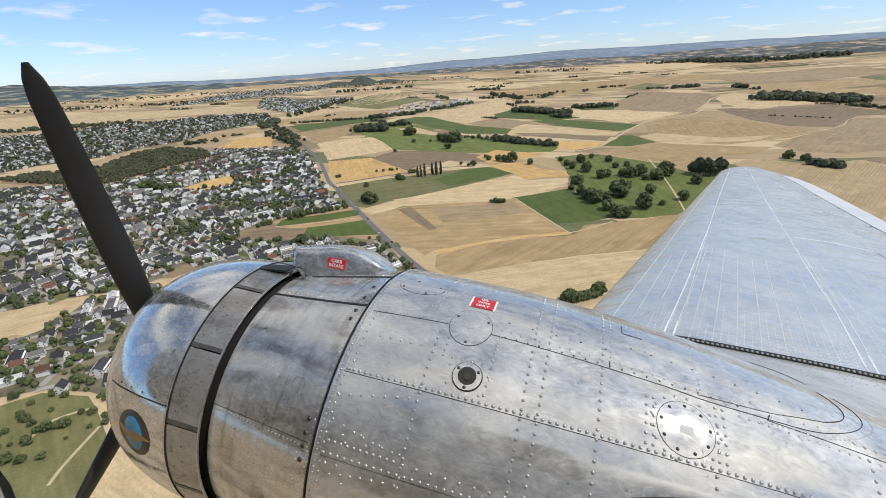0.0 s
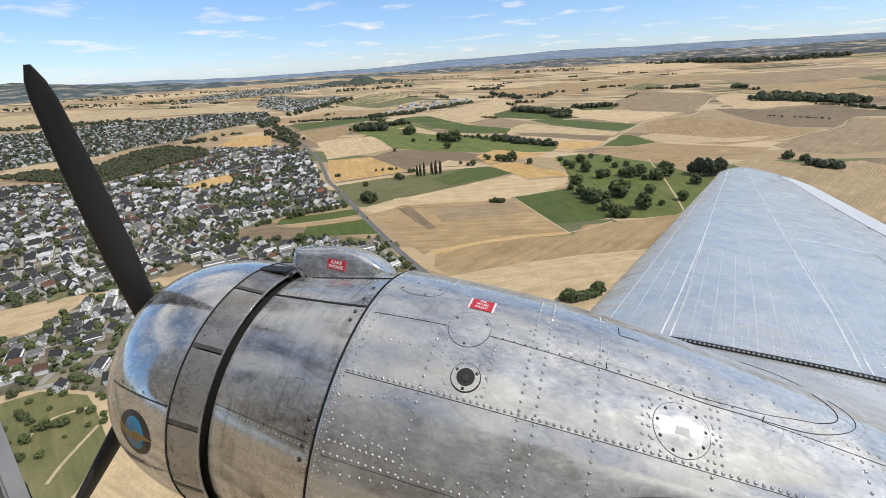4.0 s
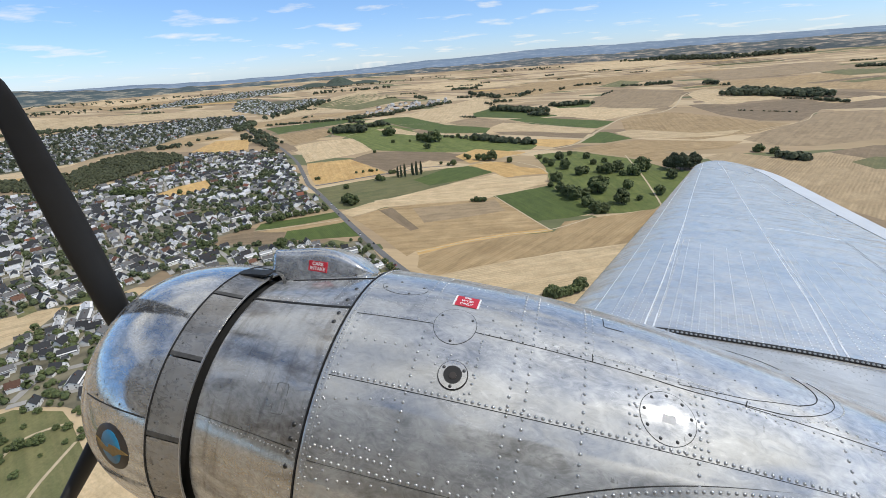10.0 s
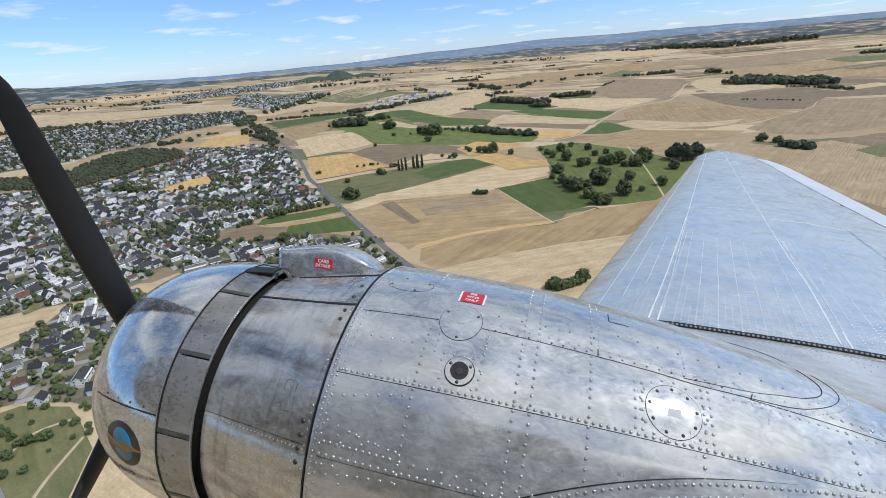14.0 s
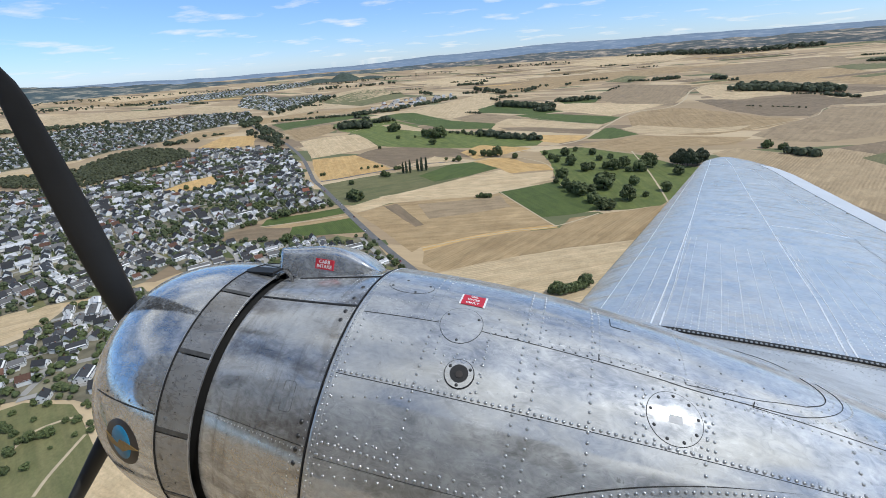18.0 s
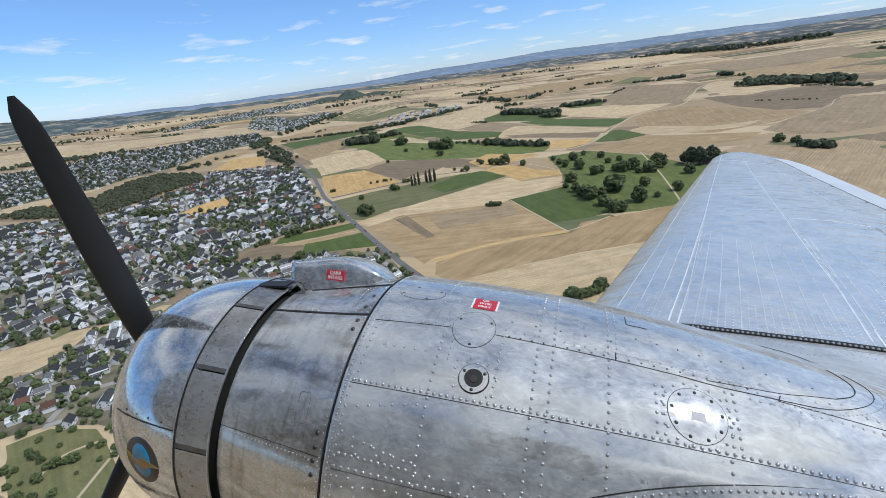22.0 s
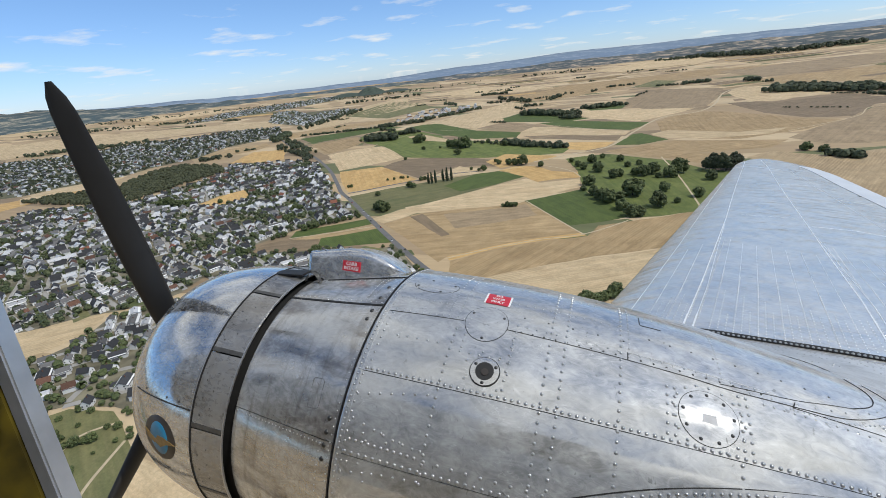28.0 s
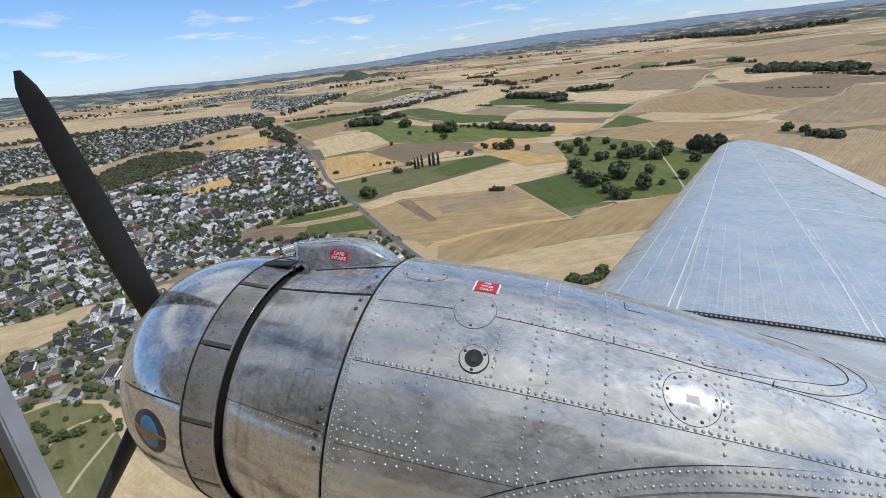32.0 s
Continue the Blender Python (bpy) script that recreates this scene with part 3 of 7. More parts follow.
field("ploughed", BROWN, ((-213, 1212), (-92, 1194), (36, 1141), (23, 1082), (-32, 1104), (-175, 1162)))
field("stubble", GOLD, ((-83, 1087), (19, 1068), (0, 1016), (-39, 982), (-90, 1011)))
field("stubble", STRAW, ((-186, 1815), (-56, 1750), (63, 1657), (259, 1591), (181, 1476), (82, 1370), (-46, 1486)))
field("grass", GREEN, ((-88, 1779), (44, 1882), (68, 1833), (45, 1696), (-54, 1697)))
field("grass", GREEN, ((-696, 1533), (-652, 1597), (-591, 1597), (-466, 1455), (-382, 1365), (-229, 1282), (-226, 1196), (-343, 1203), (-495, 1329)))
field("grass", GREEN, ((-1077, 1405), (-957, 1518), (-872, 1588), (-756, 1592), (-800, 1472), (-932, 1276)))
field("stubble", TAN, ((-923, 1253), (-817, 1373), (-719, 1257), (-716, 1150), (-738, 1066)))
field("grass", MEADOW, ((-797, 1358), (-777, 1468), (-663, 1485), (-487, 1306), (-420, 1205), (-273, 1150), (-164, 1089), (-75, 1010), (-85, 961), (-167, 942), (-259, 942), (-351, 953), (-461, 979), (-542, 1081), (-606, 1155), (-701, 1224)))
field("stubble", STRAW, ((-600, 1313), (-550, 1339), (-423, 1215), (-417, 1177), (-517, 1228)))
field("stubble", STRAW, ((-727, 1049), (-694, 1112), (-652, 1134), (-612, 1156), (-531, 1064), (-464, 979), (-485, 935), (-522, 894), (-565, 850), (-647, 957)))
field("ploughed", BROWN, ((-471, 875), (-464, 922), (-445, 958), (-389, 962), (-271, 942), (-215, 910), (-189, 882), (-208, 852), (-244, 858), (-292, 854), (-306, 824), (-331, 810), (-338, 769), (-406, 826)))
field("stubble", GOLD, ((-558, 839), (-517, 860), (-474, 881), (-403, 821), (-338, 760), (-362, 730), (-410, 690), (-438, 674), (-488, 733)))
field("stubble", STRAW, ((-329, 773), (-309, 800), (-294, 829), (-283, 864), (-233, 828), (-229, 800), (-267, 778)))
field("stubble", GOLD, ((-237, 900), (-211, 975), (-144, 953), (-94, 938), (-102, 905), (-154, 870), (-193, 837)))
field("grass", OLIVE, ((-419, 646), (-368, 695), (-308, 739), (-227, 795), (-174, 813), (-133, 765), (-175, 711), (-217, 654), (-265, 602), (-293, 581), (-314, 547), (-360, 585)))
field("grass", GREEN, ((-265, 709), (-227, 795), (-190, 813), (-133, 765), (-176, 714), (-224, 674)))
field("stubble", GOLD, ((-191, 818), (-162, 851), (-122, 845), (-91, 803), (-42, 790), (-39, 754), (-74, 746), (-110, 727), (-128, 761)))
field("stubble", STRAW, ((-315, 531), (-290, 575), (-264, 600), (-225, 647), (-174, 707), (-127, 753), (-100, 723), (-39, 746), (-34, 694), (-74, 657), (-93, 644), (-125, 605), (-204, 581), (-257, 559), (-287, 515)))
field("stubble", TAN, ((-286, 512), (-256, 556), (-203, 579), (-122, 603), (-106, 620), (-71, 568), (-39, 520), (-22, 496), (-72, 475), (-119, 445), (-159, 413), (-165, 399), (-196, 429), (-239, 470)))
field("ploughed", BROWN, ((-259, 544), (-245, 557), (-178, 480), (-186, 472), (-213, 497)))
field("stubble", TAN2, ((-213, 557), (-120, 592), (-105, 606), (-81, 558), (-138, 521), (-178, 501)))
field("stubble", GOLD, ((-159, 413), (-119, 445), (-72, 475), (-22, 496), (-16, 488), (-71, 466), (-117, 436), (-153, 403)))
field("stubble", TAN, ((-152, 402), (-116, 434), (-71, 464), (-15, 486), (-4, 521), (56, 551), (104, 577), (117, 544), (78, 470), (49, 454), (-7, 430), (-71, 393), (-123, 358), (-144, 375)))
field("stubble", STRAW, ((-122, 356), (-71, 391), (-7, 427), (49, 451), (77, 464), (60, 399), (41, 343), (6, 302), (-45, 293), (-98, 320)))
field("orchard", MEADOW, ((-39, 754), (-45, 798), (-74, 904), (-42, 924), (7, 938), (59, 898), (106, 866), (151, 797), (200, 759), (151, 664), (104, 577), (63, 558), (31, 551), (23, 575), (-15, 645), (-29, 687)))
field("grass", GREEN, ((-109, 620), (-73, 648), (-29, 684), (-15, 645), (9, 603), (26, 566), (29, 555), (2, 536), (-39, 520), (-71, 568)))
field("grass", GREEN, ((17, 1028), (60, 1162), (78, 1168), (128, 1070), (67, 1023)))
field("ploughed", BROWN, ((-415, 405), (-424, 422), (-396, 447), (-354, 454), (-335, 427), (-376, 411)))
field("stubble", TAN, ((-392, 446), (-357, 468), (-300, 511), (-282, 495), (-323, 467), (-351, 450)))
field("grass", GREEN, ((-397, 451), (-406, 476), (-363, 503), (-322, 533), (-300, 514), (-346, 478), (-386, 454)))
field("grass", GREEN, ((-337, 428), (-350, 454), (-317, 472), (-286, 494), (-241, 449), (-274, 439), (-307, 428)))
VILLAGE_GREEN = ((-720, 600), (-721, 652), (-701, 698), (-640, 648), (-653, 610), (-670, 585))
field("stubble", GOLD, VILLAGE_GREEN, 0.31)
field("stubble", TAN, ((-1256, 1101), (-1273, 1254), (-1177, 1334), (-1110, 1278), (-1094, 1191), (-1143, 1101)))
field("stubble", GOLD, ((-1014, 984), (-1080, 1160), (-969, 1178), (-846, 1012), (-916, 986)))
field("stubble", GOLD, ((-1343, 576), (-1302, 680), (-1142, 745), (-1149, 703), (-1225, 657), (-1234, 522)))
field("stubble", STRAW, ((-1340, 634), (-1317, 716), (-1306, 796), (-1272, 866), (-1247, 827), (-1270, 733), (-1247, 585)))
field("stubble", STRAW, ((-1242, 893), (-1228, 950), (-1207, 927), (-1204, 871)))
field("stubble", STRAW, ((-486, 179), (-516, 195), (-481, 228), (-464, 243), (-449, 229), (-443, 204), (-448, 181), (-459, 165)))
field("meadow", OLIVE, ((-358, 116), (-342, 133), (-306, 140), (-257, 117), (-237, 88), (-229, 67), (-257, 61)))
field("stubble", STRAW, ((-234, 86), (-243, 101), (-248, 116), (-190, 106), (-156, 85), (-185, 71), (-216, 71)))


STRIPS = random.Random(53)
for bx, by, turn, n, long in ((-980, 2560, 14, 5, 420), (-640, 3330, 10, 5, 520), (-60, 3080, 16, 5, 430), (330, 3420, 12, 5, 520), (980, 3350, 4, 5, 520), (1180, 2010, 24, 4, 330),
                              (-2150, 2280, 22, 5, 420), (-1750, 3200, 18, 5, 520), (600, 2160, 20, 4, 260), (-420, 2560, 12, 4, 330), (820, 1560, 28, 3, 220), (1450, 2830, 8, 4, 380)):
    # narrow parcels side by side on the far slopes
    c, q, off = math.cos(radians(turn)), math.sin(radians(turn)), 0.0
    for k in range(n):
        w, l, sh = STRIPS.uniform(28, 75), long * STRIPS.uniform(0.6, 1.0) / 2, STRIPS.uniform(-60, 60)
        mat = STRIPS.choice((STRAW, TAN, BROWN, STRAW, OLIVE, TAN2, GOLD))
        name = "grass" if mat is OLIVE else "ploughed" if mat in (BROWN, TAN2) else "stubble"
        field(name, mat, [(bx + u * c - v * q, by + u * q + v * c) for u, v in ((sh - l, off), (sh + l, off + 8), (sh + l * 0.95, off + w), (sh - l, off + w - 6))])
        off += w + STRIPS.choice((4, 6, 30))


ribbons = 0


def ribbon(name, pts, width, mat, label, lift=0.3):
    """A road or track laid along a smoothed centre line."""
    global ribbons
    ribbons += 1
    lift = (0.36 if name == "road" else 0.15) + 0.004 * ribbons   # crossings never share a plane
    P = [Vector(p) for p in pts]
    line = []
    for i in range(len(P) - 1):
        a, b, c, d = P[max(i - 1, 0)], P[i], P[i + 1], P[min(i + 2, len(P) - 1)]
        for s in range(8):
            u = s / 8
            line.append(0.5 * ((2 * b) + (c - a) * u + (2 * a - 5 * b + 4 * c - d) * u * u + (3 * b - a - 3 * c + d) * u ** 3))
    line.append(P[-1])
    rows = []
    for i, p in enumerate(line):
        t = (line[min(i + 1, len(line) - 1)] - line[max(i - 1, 0)]).normalized()
        n = Vector((-t.y, t.x)) * width / 2
        z = lambda q: land_z(q.x, q.y) + lift + max(0.0, q.length - 1700) * 0.0012
        rows.append([(q.x, q.y, z(q)) for q in (p - n, p + n)])
    bm = bmesh.new()
    grid_surface(bm, rows)
    for f in bm.faces:
        f.normal_update()
        if f.normal.z < 0:
            f.normal_flip()
    me = bpy.data.meshes.new(name)
    bm.to_mesh(me); bm.free()
    me.materials.append(mat)
    return tagged(new(name, me), label, "road", kind="structure")


MAIN_ROAD = ((-1227, 1469), (-928, 1173), (-802, 1072), (-701, 973), (-594, 856), (-498, 733), (-452, 673), (-406, 626), (-333, 548), (-258, 468), (-189, 397), (-136, 347), (-93, 302), (-52, 235))
ribbon("road", MAIN_ROAD, 7.5, ROAD, "grey asphalt country road beside the village")
ribbon("road", ((-434, 666), (-408, 686), (-370, 722), (-323, 760), (-274, 800), (-229, 814)), 5, ROAD, "narrow grey lane to the poplars")
ribbon("road", ((-134, 885), (-72, 942), (6, 1016), (61, 1187), (143, 1412), (248, 1496), (316, 1648), (419, 2004), (603, 2208), (750, 2161)), 6, LANE, "pale country lane climbing between stubble fields")
ribbon("track", ((97, 896), (108, 759), (113, 635), (114, 544)), 2.4, LANE, "pale farm track through the meadow")
ribbon("track", ((-397, 449), (-351, 471), (-291, 505)), 2.4, LANE, "pale farm track between green crops")
ribbon("track", ((-229, 814), (-180, 827), (-124, 854), (-61, 807), (-38, 758)), 2.4, LANE, "pale dusty track between stubble parcels")
ribbon("track", ((-158, 410), (-118, 440), (-71, 470), (-19, 493), (29, 541)), 2.0, LANE, "pale dusty track between stubble parcels")
ribbon("track", ((-106, 620), (-38, 518), (-19, 491)), 2.0, LANE, "pale dusty track between stubble parcels")
ribbon("track", ((-694, 973), (-657, 1143), (-583, 1391), (-395, 1391), (-215, 1425), (-39, 1278), (55, 1215)), 2.2, LANE, "pale dusty track between stubble parcels")
ribbon("track", ((-158, 2007), (78, 2384), (283, 2683), (670, 2883)), 2.4, LANE, "pale dusty track between stubble parcels")
ribbon("track", ((354, 1112), (522, 1259), (611, 1399), (770, 1418)), 2.4, LANE, "pale dusty track between stubble parcels")
ribbon("track", ((259, 1591), (59, 1659), (-146, 1858)), 2.4, LANE, "pale dusty track between stubble parcels")
ribbon("road", ((-1180, 1546), (-1041, 1657), (-836, 1659), (-659, 1614), (-549, 1981)), 7, LANE, "far pale road between stubble slopes")
ribbon("track", ((-303, 102), (-306, 116), (-298, 127), (-288, 134)), 2.0, LANE, "garden path between the allotments")
ribbon("track", ((-256, 84), (-262, 96), (-271, 122)), 2.0, LANE, "garden path between the allotments")


# ---- the aeroplane ----
AIR = new("airplane")
AIR.matrix_world = pose(0, 0, ALT, 0, 5.04, 0)
tagged(AIR, "polished bare-metal twin-engined propeller airliner in flight", "airplane")
COWL = ((-1.47, 0.40), (-1.455, 0.455), (-1.42, 0.515), (-1.36, 0.57), (-1.27, 0.622), (-1.15, 0.665), (-1.0, 0.694), (-0.88, 0.704), (-0.80, 0.706))


def radius(x):
    """Skin radius of the nacelle behind the fire wall, and of the cowlings before it."""
    if x >= 0:
        return 0.8 + 0.0253 * x - 0.0673 * x * x
    if x >= -0.62:
        return 0.676 + (x + 0.62) / 0.62 * 0.116
    if x >= -0.80:
        return 0.700
    for (xa, ra), (xb, rb) in zip(COWL, COWL[1:]):
        if x <= xb:
            return ra + (rb - ra) * max(0.0, (x - xa) / (xb - xa))
    return 0.70


def skin(x, deg, lift=0.0):
    """The point on the nacelle's skin at station x and angle deg: 0 faces the cabin, 90 is the top."""
    r, a = radius(x) + lift, radians(deg)
    return Vector((x, -r * math.cos(a), r * math.sin(a)))


def skin_frame(x, deg, lift=0.0):
    """Frame on the skin: x aft, y up round the girth, z outwards."""
    a = radians(deg)
    dr = (radius(x + 0.01) - radius(x - 0.01)) / 0.02 if x > 0.02 else 0.0
    n = Vector((-dr, -math.cos(a), math.sin(a))).normalized()
    y = Vector((0, math.sin(a), math.cos(a)))
    t = y.cross(n)
    m = Matrix((t, y, n)).transposed().to_4x4()
    return Matrix.Translation(skin(x, deg, lift)) @ m


def panel(name, x0, x1, a0, a1, parent, mat, lift=0.0, thick=0.005, gap=0.0016, label="", nx=0, prof=None):
    """A curved sheet with thickness and turned edges."""
    bm = bmesh.new()
    g = math.degrees(gap / 0.75)
    nx = nx or max(2, int(abs(x1 - x0) / 0.05))
    na = max(2, int(abs(a1 - a0) / 2.5))
    f = prof or skin
    xs = [x0 + gap + (x1 - x0 - 2 * gap) * i / nx for i in range(nx + 1)]
    an = [a0 + g + (a1 - a0 - 2 * g) * j / na for j in range(na + 1)]
    full = lambda x, d: [f(x, a, d) for a in an]
    outer = grid_surface(bm, [full(x, lift) for x in xs])
    inner = grid_surface(bm, [full(x, lift - thick) for x in xs])
    for o, i in ((outer[0], inner[0]), (outer[-1], inner[-1]), ([r[0] for r in outer], [r[0] for r in inner]), ([r[-1] for r in outer], [r[-1] for r in inner])):
        for k in range(len(o) - 1):
            bm.faces.new((o[k], o[k + 1], i[k + 1], i[k]))
    ob = part(name, bm, mat, parent, label)
    ob.data.polygons.foreach_set("use_smooth", [True] * len(ob.data.polygons))
    e = ob.data.attributes.new("sharp_edge", "BOOLEAN", "EDGE")
    n1 = (nx + 1) * (na + 1)
    vals = [((ed.vertices[0] < n1) != (ed.vertices[1] < n1)) or on_rim(ed.vertices[0] % n1, nx, na) and on_rim(ed.vertices[1] % n1, nx, na) for ed in ob.data.edges]
    e.data.foreach_set("value", vals)
    return ob


def on_rim(i, nx, na):
    r, c = divmod(i, na + 1)
    return r in (0, nx) or c in (0, na)


def strip(name, pts, width, parent, mat, lift=0.001, height=0.002, label="", surf=None):
    """A narrow raised band that follows points (x, deg) on the skin."""
    S = surf or skin
    bm = bmesh.new()
    P = [S(x, d, lift) for x, d in pts]
    N = [(S(x, d, lift + 0.05) - S(x, d, lift)).normalized() for x, d in pts]
    rows = []
    for i, p in enumerate(P):
        t = (P[min(i + 1, len(P) - 1)] - P[max(i - 1, 0)]).normalized()
        s = t.cross(N[i]).normalized() * width / 2
        rows.append([p - s - N[i] * 0.004, p - s + N[i] * height, p + s + N[i] * height, p + s - N[i] * 0.004])
    grid_surface(bm, rows)
    return part(name, bm, mat, parent, label)


def between(a, b, n):
    return [(a[0] + (b[0] - a[0]) * i / n, a[1] + (b[1] - a[1]) * i / n) for i in range(n + 1)]


def dome(bm, m, r, h=0.5, seg=7):
    """A round rivet head."""
    top = bm.verts.new(m @ Vector((0, 0, r * h)))
    rings = []
    for rr, zz in ((0.72, 0.36), (1.0, -0.12)):
        rings.append([bm.verts.new(m @ Vector((r * rr * math.cos(2 * math.pi * k / seg), r * rr * math.sin(2 * math.pi * k / seg), r * zz))) for k in range(seg)])
    for k in range(seg):
        j = (k + 1) % seg
        bm.faces.new((top, rings[0][k], rings[0][j]))
        bm.faces.new((rings[0][k], rings[1][k], rings[1][j], rings[0][j]))


RIVET_ME = {}
LOOSE = {}
SINGLE = {}


def rivets(name, parent, spots, r=0.006, mat=None, frame_of=None):
    """A row of rivet or screw heads: the large ones singly, the small ones gathered."""
    mat = mat or RIVET
    for x, d in spots:
        m = (frame_of or skin_frame)(x, d, 0.0004)
        n = SINGLE.get(parent.name, 0)
        if (r >= 0.0068 or name == "screw") and n < 300:
            SINGLE[parent.name] = n + 1
            key = (round(r, 4), mat.name)
            if key not in RIVET_ME:
                bm = bmesh.new()
                dome(bm, Matrix.Identity(4), r, 0.5, 8)
                me = bpy.data.meshes.new("rivet")
                bm.to_mesh(me)
                bm.free()
                me.polygons.foreach_set("use_smooth", [True] * len(me.polygons))
                me.materials.append(mat)
                RIVET_ME[key] = me
            o = new("rivet" if name != "screw" else "screw", RIVET_ME[key])
            o.parent = parent
            o.matrix_local = m
        else:
            LOOSE.setdefault((parent.name, mat.name), (parent, mat, bmesh.new()))
            dome(LOOSE[(parent.name, mat.name)][2], m, r)


def gather_rivets():
    for parent, mat, bm in LOOSE.values():
        tagged(part("small_rivets", bm, mat, parent, smooth=True), "rows of small flush rivets", kind="stuff")


def along(x0, x1, d0, d1, pitch=0.024):
    a, b = skin(x0, d0), skin(x1, d1)
    n = max(2, int((b - a).length / pitch))
    return between((x0, d0), (x1, d1), n)


def girth(x, d0, d1, pitch=0.026):
    n = max(2, int(radius(x) * radians(abs(d1 - d0)) / pitch))
    return between((x, d0), (x, d1), n)


# nacelle: a dark inner shell, and over it one sheet after another
bm = bmesh.new()
grid_surface(bm, [[skin(x, 360 * j / 64, -0.012) for j in range(65)] for x in [-0.61 + 0.1 * i for i in range(33)]])
NAC = part("engine_nacelle", bm, SEAM, AIR, "riveted engine nacelle of hand-polished bare aluminium", True)

for a0, a1 in ((-150, -60), (-60, 0), (0, 32), (32, 55), (55, 128), (128, 210)):
    panel("skin_panel", 0.0, 2.55, a0, a1, NAC, ALU)
panel("firewall_band", -0.012, 0.028, -150, 210, NAC, ALU, 0.0012, 0.008)
rivets("rivet_row", NAC, girth(0.012, 8, 120, 0.022), 0.0048, None, lambda x, d, l: skin_frame(x, d, 0.0016))
strip("firewall_seal", [(-0.016, a) for a in range(-150, 211, 3)], 0.006, NAC, BLACK, 0.001, 0.004)

# rivet rows along the lap joints
rivets("rivet_row", NAC, along(0.04, 2.3, 55.9, 55.9, 0.026), 0.0075)
rivets("rivet_row", NAC, along(0.04, 0.95, 32.9, 32.9, 0.030), 0.0075)
def track_row(marks, pitch, r):
    for (x0, d0), (x1, d1) in zip(marks, marks[1:]):
        rivets("rivet_row", NAC, along(x0, x1, d0, d1, pitch)[:-1], r)


track_row(((0.047, 41.9), (0.146, 40.1), (0.229, 38.8), (0.310, 38.0), (0.37, 37.9)), 0.036, 0.0058)
track_row(((0.051, 36.3), (0.35, 35.9)), 0.027, 0.007)
track_row(((0.360, 35.7), (0.95, 35.0)), 0.052, 0.007)
track_row(((0.035, 27.3), (0.127, 28.5), (0.208, 29.4), (0.39, 30.6)), 0.040, 0.006)
track_row(((0.040, 48.4), (0.179, 50.4), (0.37, 52.9)), 0.040, 0.006)
track_row(((0.119, 67.8), (0.345, 67.9)), 0.040, 0.0055)
rivets("rivet_row", NAC, [(0.103, 38.6), (0.120, 36.9), (0.177, 39.8), (0.204, 37.7), (0.256, 38.7), (0.056, 30.4), (0.104, 30.6), (0.136, 26.3)], 0.0058)
rivets("rivet_row", NAC, along(0.06, 0.37, 77.6, 78.4, 0.030), 0.0045)
rivets("rivet_row", NAC, along(0.62, 1.5, 77.6, 77.6, 0.045), 0.0045, BOLT)
rivets("rivet_row", NAC, along(0.05, 1.0, 90.5, 91.0, 0.034), 0.0042)
rivets("rivet_row", NAC, along(0.05, 1.6, 104, 102, 0.030), 0.0042)
rivets("rivet_row", NAC, along(0.05, 0.30, 84, 84, 0.030), 0.0042)
for x, lo, hi, r in ((0.050, 56, 76, 0.0055), (0.034, 25, 54, 0.0055), (0.355, 30, 74, 0.0068), (0.595, 58, 74, 0.006), (0.74, 34, 108, 0.0068), (0.80, 34, 108, 0.0068),
                     (1.01, 36, 108, 0.0070), (1.405, 42, 54, 0.0072), (1.93, 57, 74, 0.0072)):
    rivets("rivet_row", NAC, girth(x, lo, hi, 0.034), r)
for x, lo, hi in ((0.30, 79, 112), (0.345, 79, 112), (1.04, 79, 108), (1.37, 79, 104)):
    rivets("rivet_row", NAC, girth(x, lo, hi, 0.028), 0.0042)


def disc(name, x, d, r, parent, mat, lift=0.002, height=0.003, label="", seg=36, sx=1.0, sy=1.0):
    """A round cover plate curved to the skin, with a square-cut rim."""
    bm = bmesh.new()
    def at(u, v, h):
        return skin(x + u, d + math.degrees(v / radius(x)), h)
    def ring(rr, h):
        return [at(r * sx * rr * math.cos(2 * math.pi * k / seg), r * sy * rr * math.sin(2 * math.pi * k / seg), lift + h) for k in range(seg + 1)]
    grid_surface(bm, [ring(q, height) for q in (1.0, 0.9, 0.75, 0.6, 0.45, 0.3, 0.15, 0.01)])
    grid_surface(bm, [ring(1.0, height), ring(1.0, -0.004)])
    return part(name, bm, mat, parent, label, True)


def ring_of(name, x, d, r, n, parent, size=0.006, mat=None, start=0.0, sx=1.0, sy=1.0, lift=0.0004):
    spots = [(x + r * sx * math.cos(2 * math.pi * (k + start) / n), d + math.degrees(r * sy * math.sin(2 * math.pi * (k + start) / n) / radius(x))) for k in range(n)]
    return rivets(name, parent, spots, size, mat, lambda a, b, l: skin_frame(a, b, lift))


# round hand-hole covers, filler and placards
def cover(name, x, d, r, bolts, parent, label, sx=1.0, sy=1.0, mat=ALU):
    disc("joint", x, d, r + 0.0024, parent, SEAM, 0.0002, 0.0004, sx=sx, sy=sy)
    c = disc(name, x, d, r, parent, mat, 0.0004, 0.0010, label, sx=sx, sy=sy)
    ring_of("screw", x, d, r * 0.86, bolts, c, 0.0070, BOLT, 0.25, sx, sy, 0.0016)
    return c


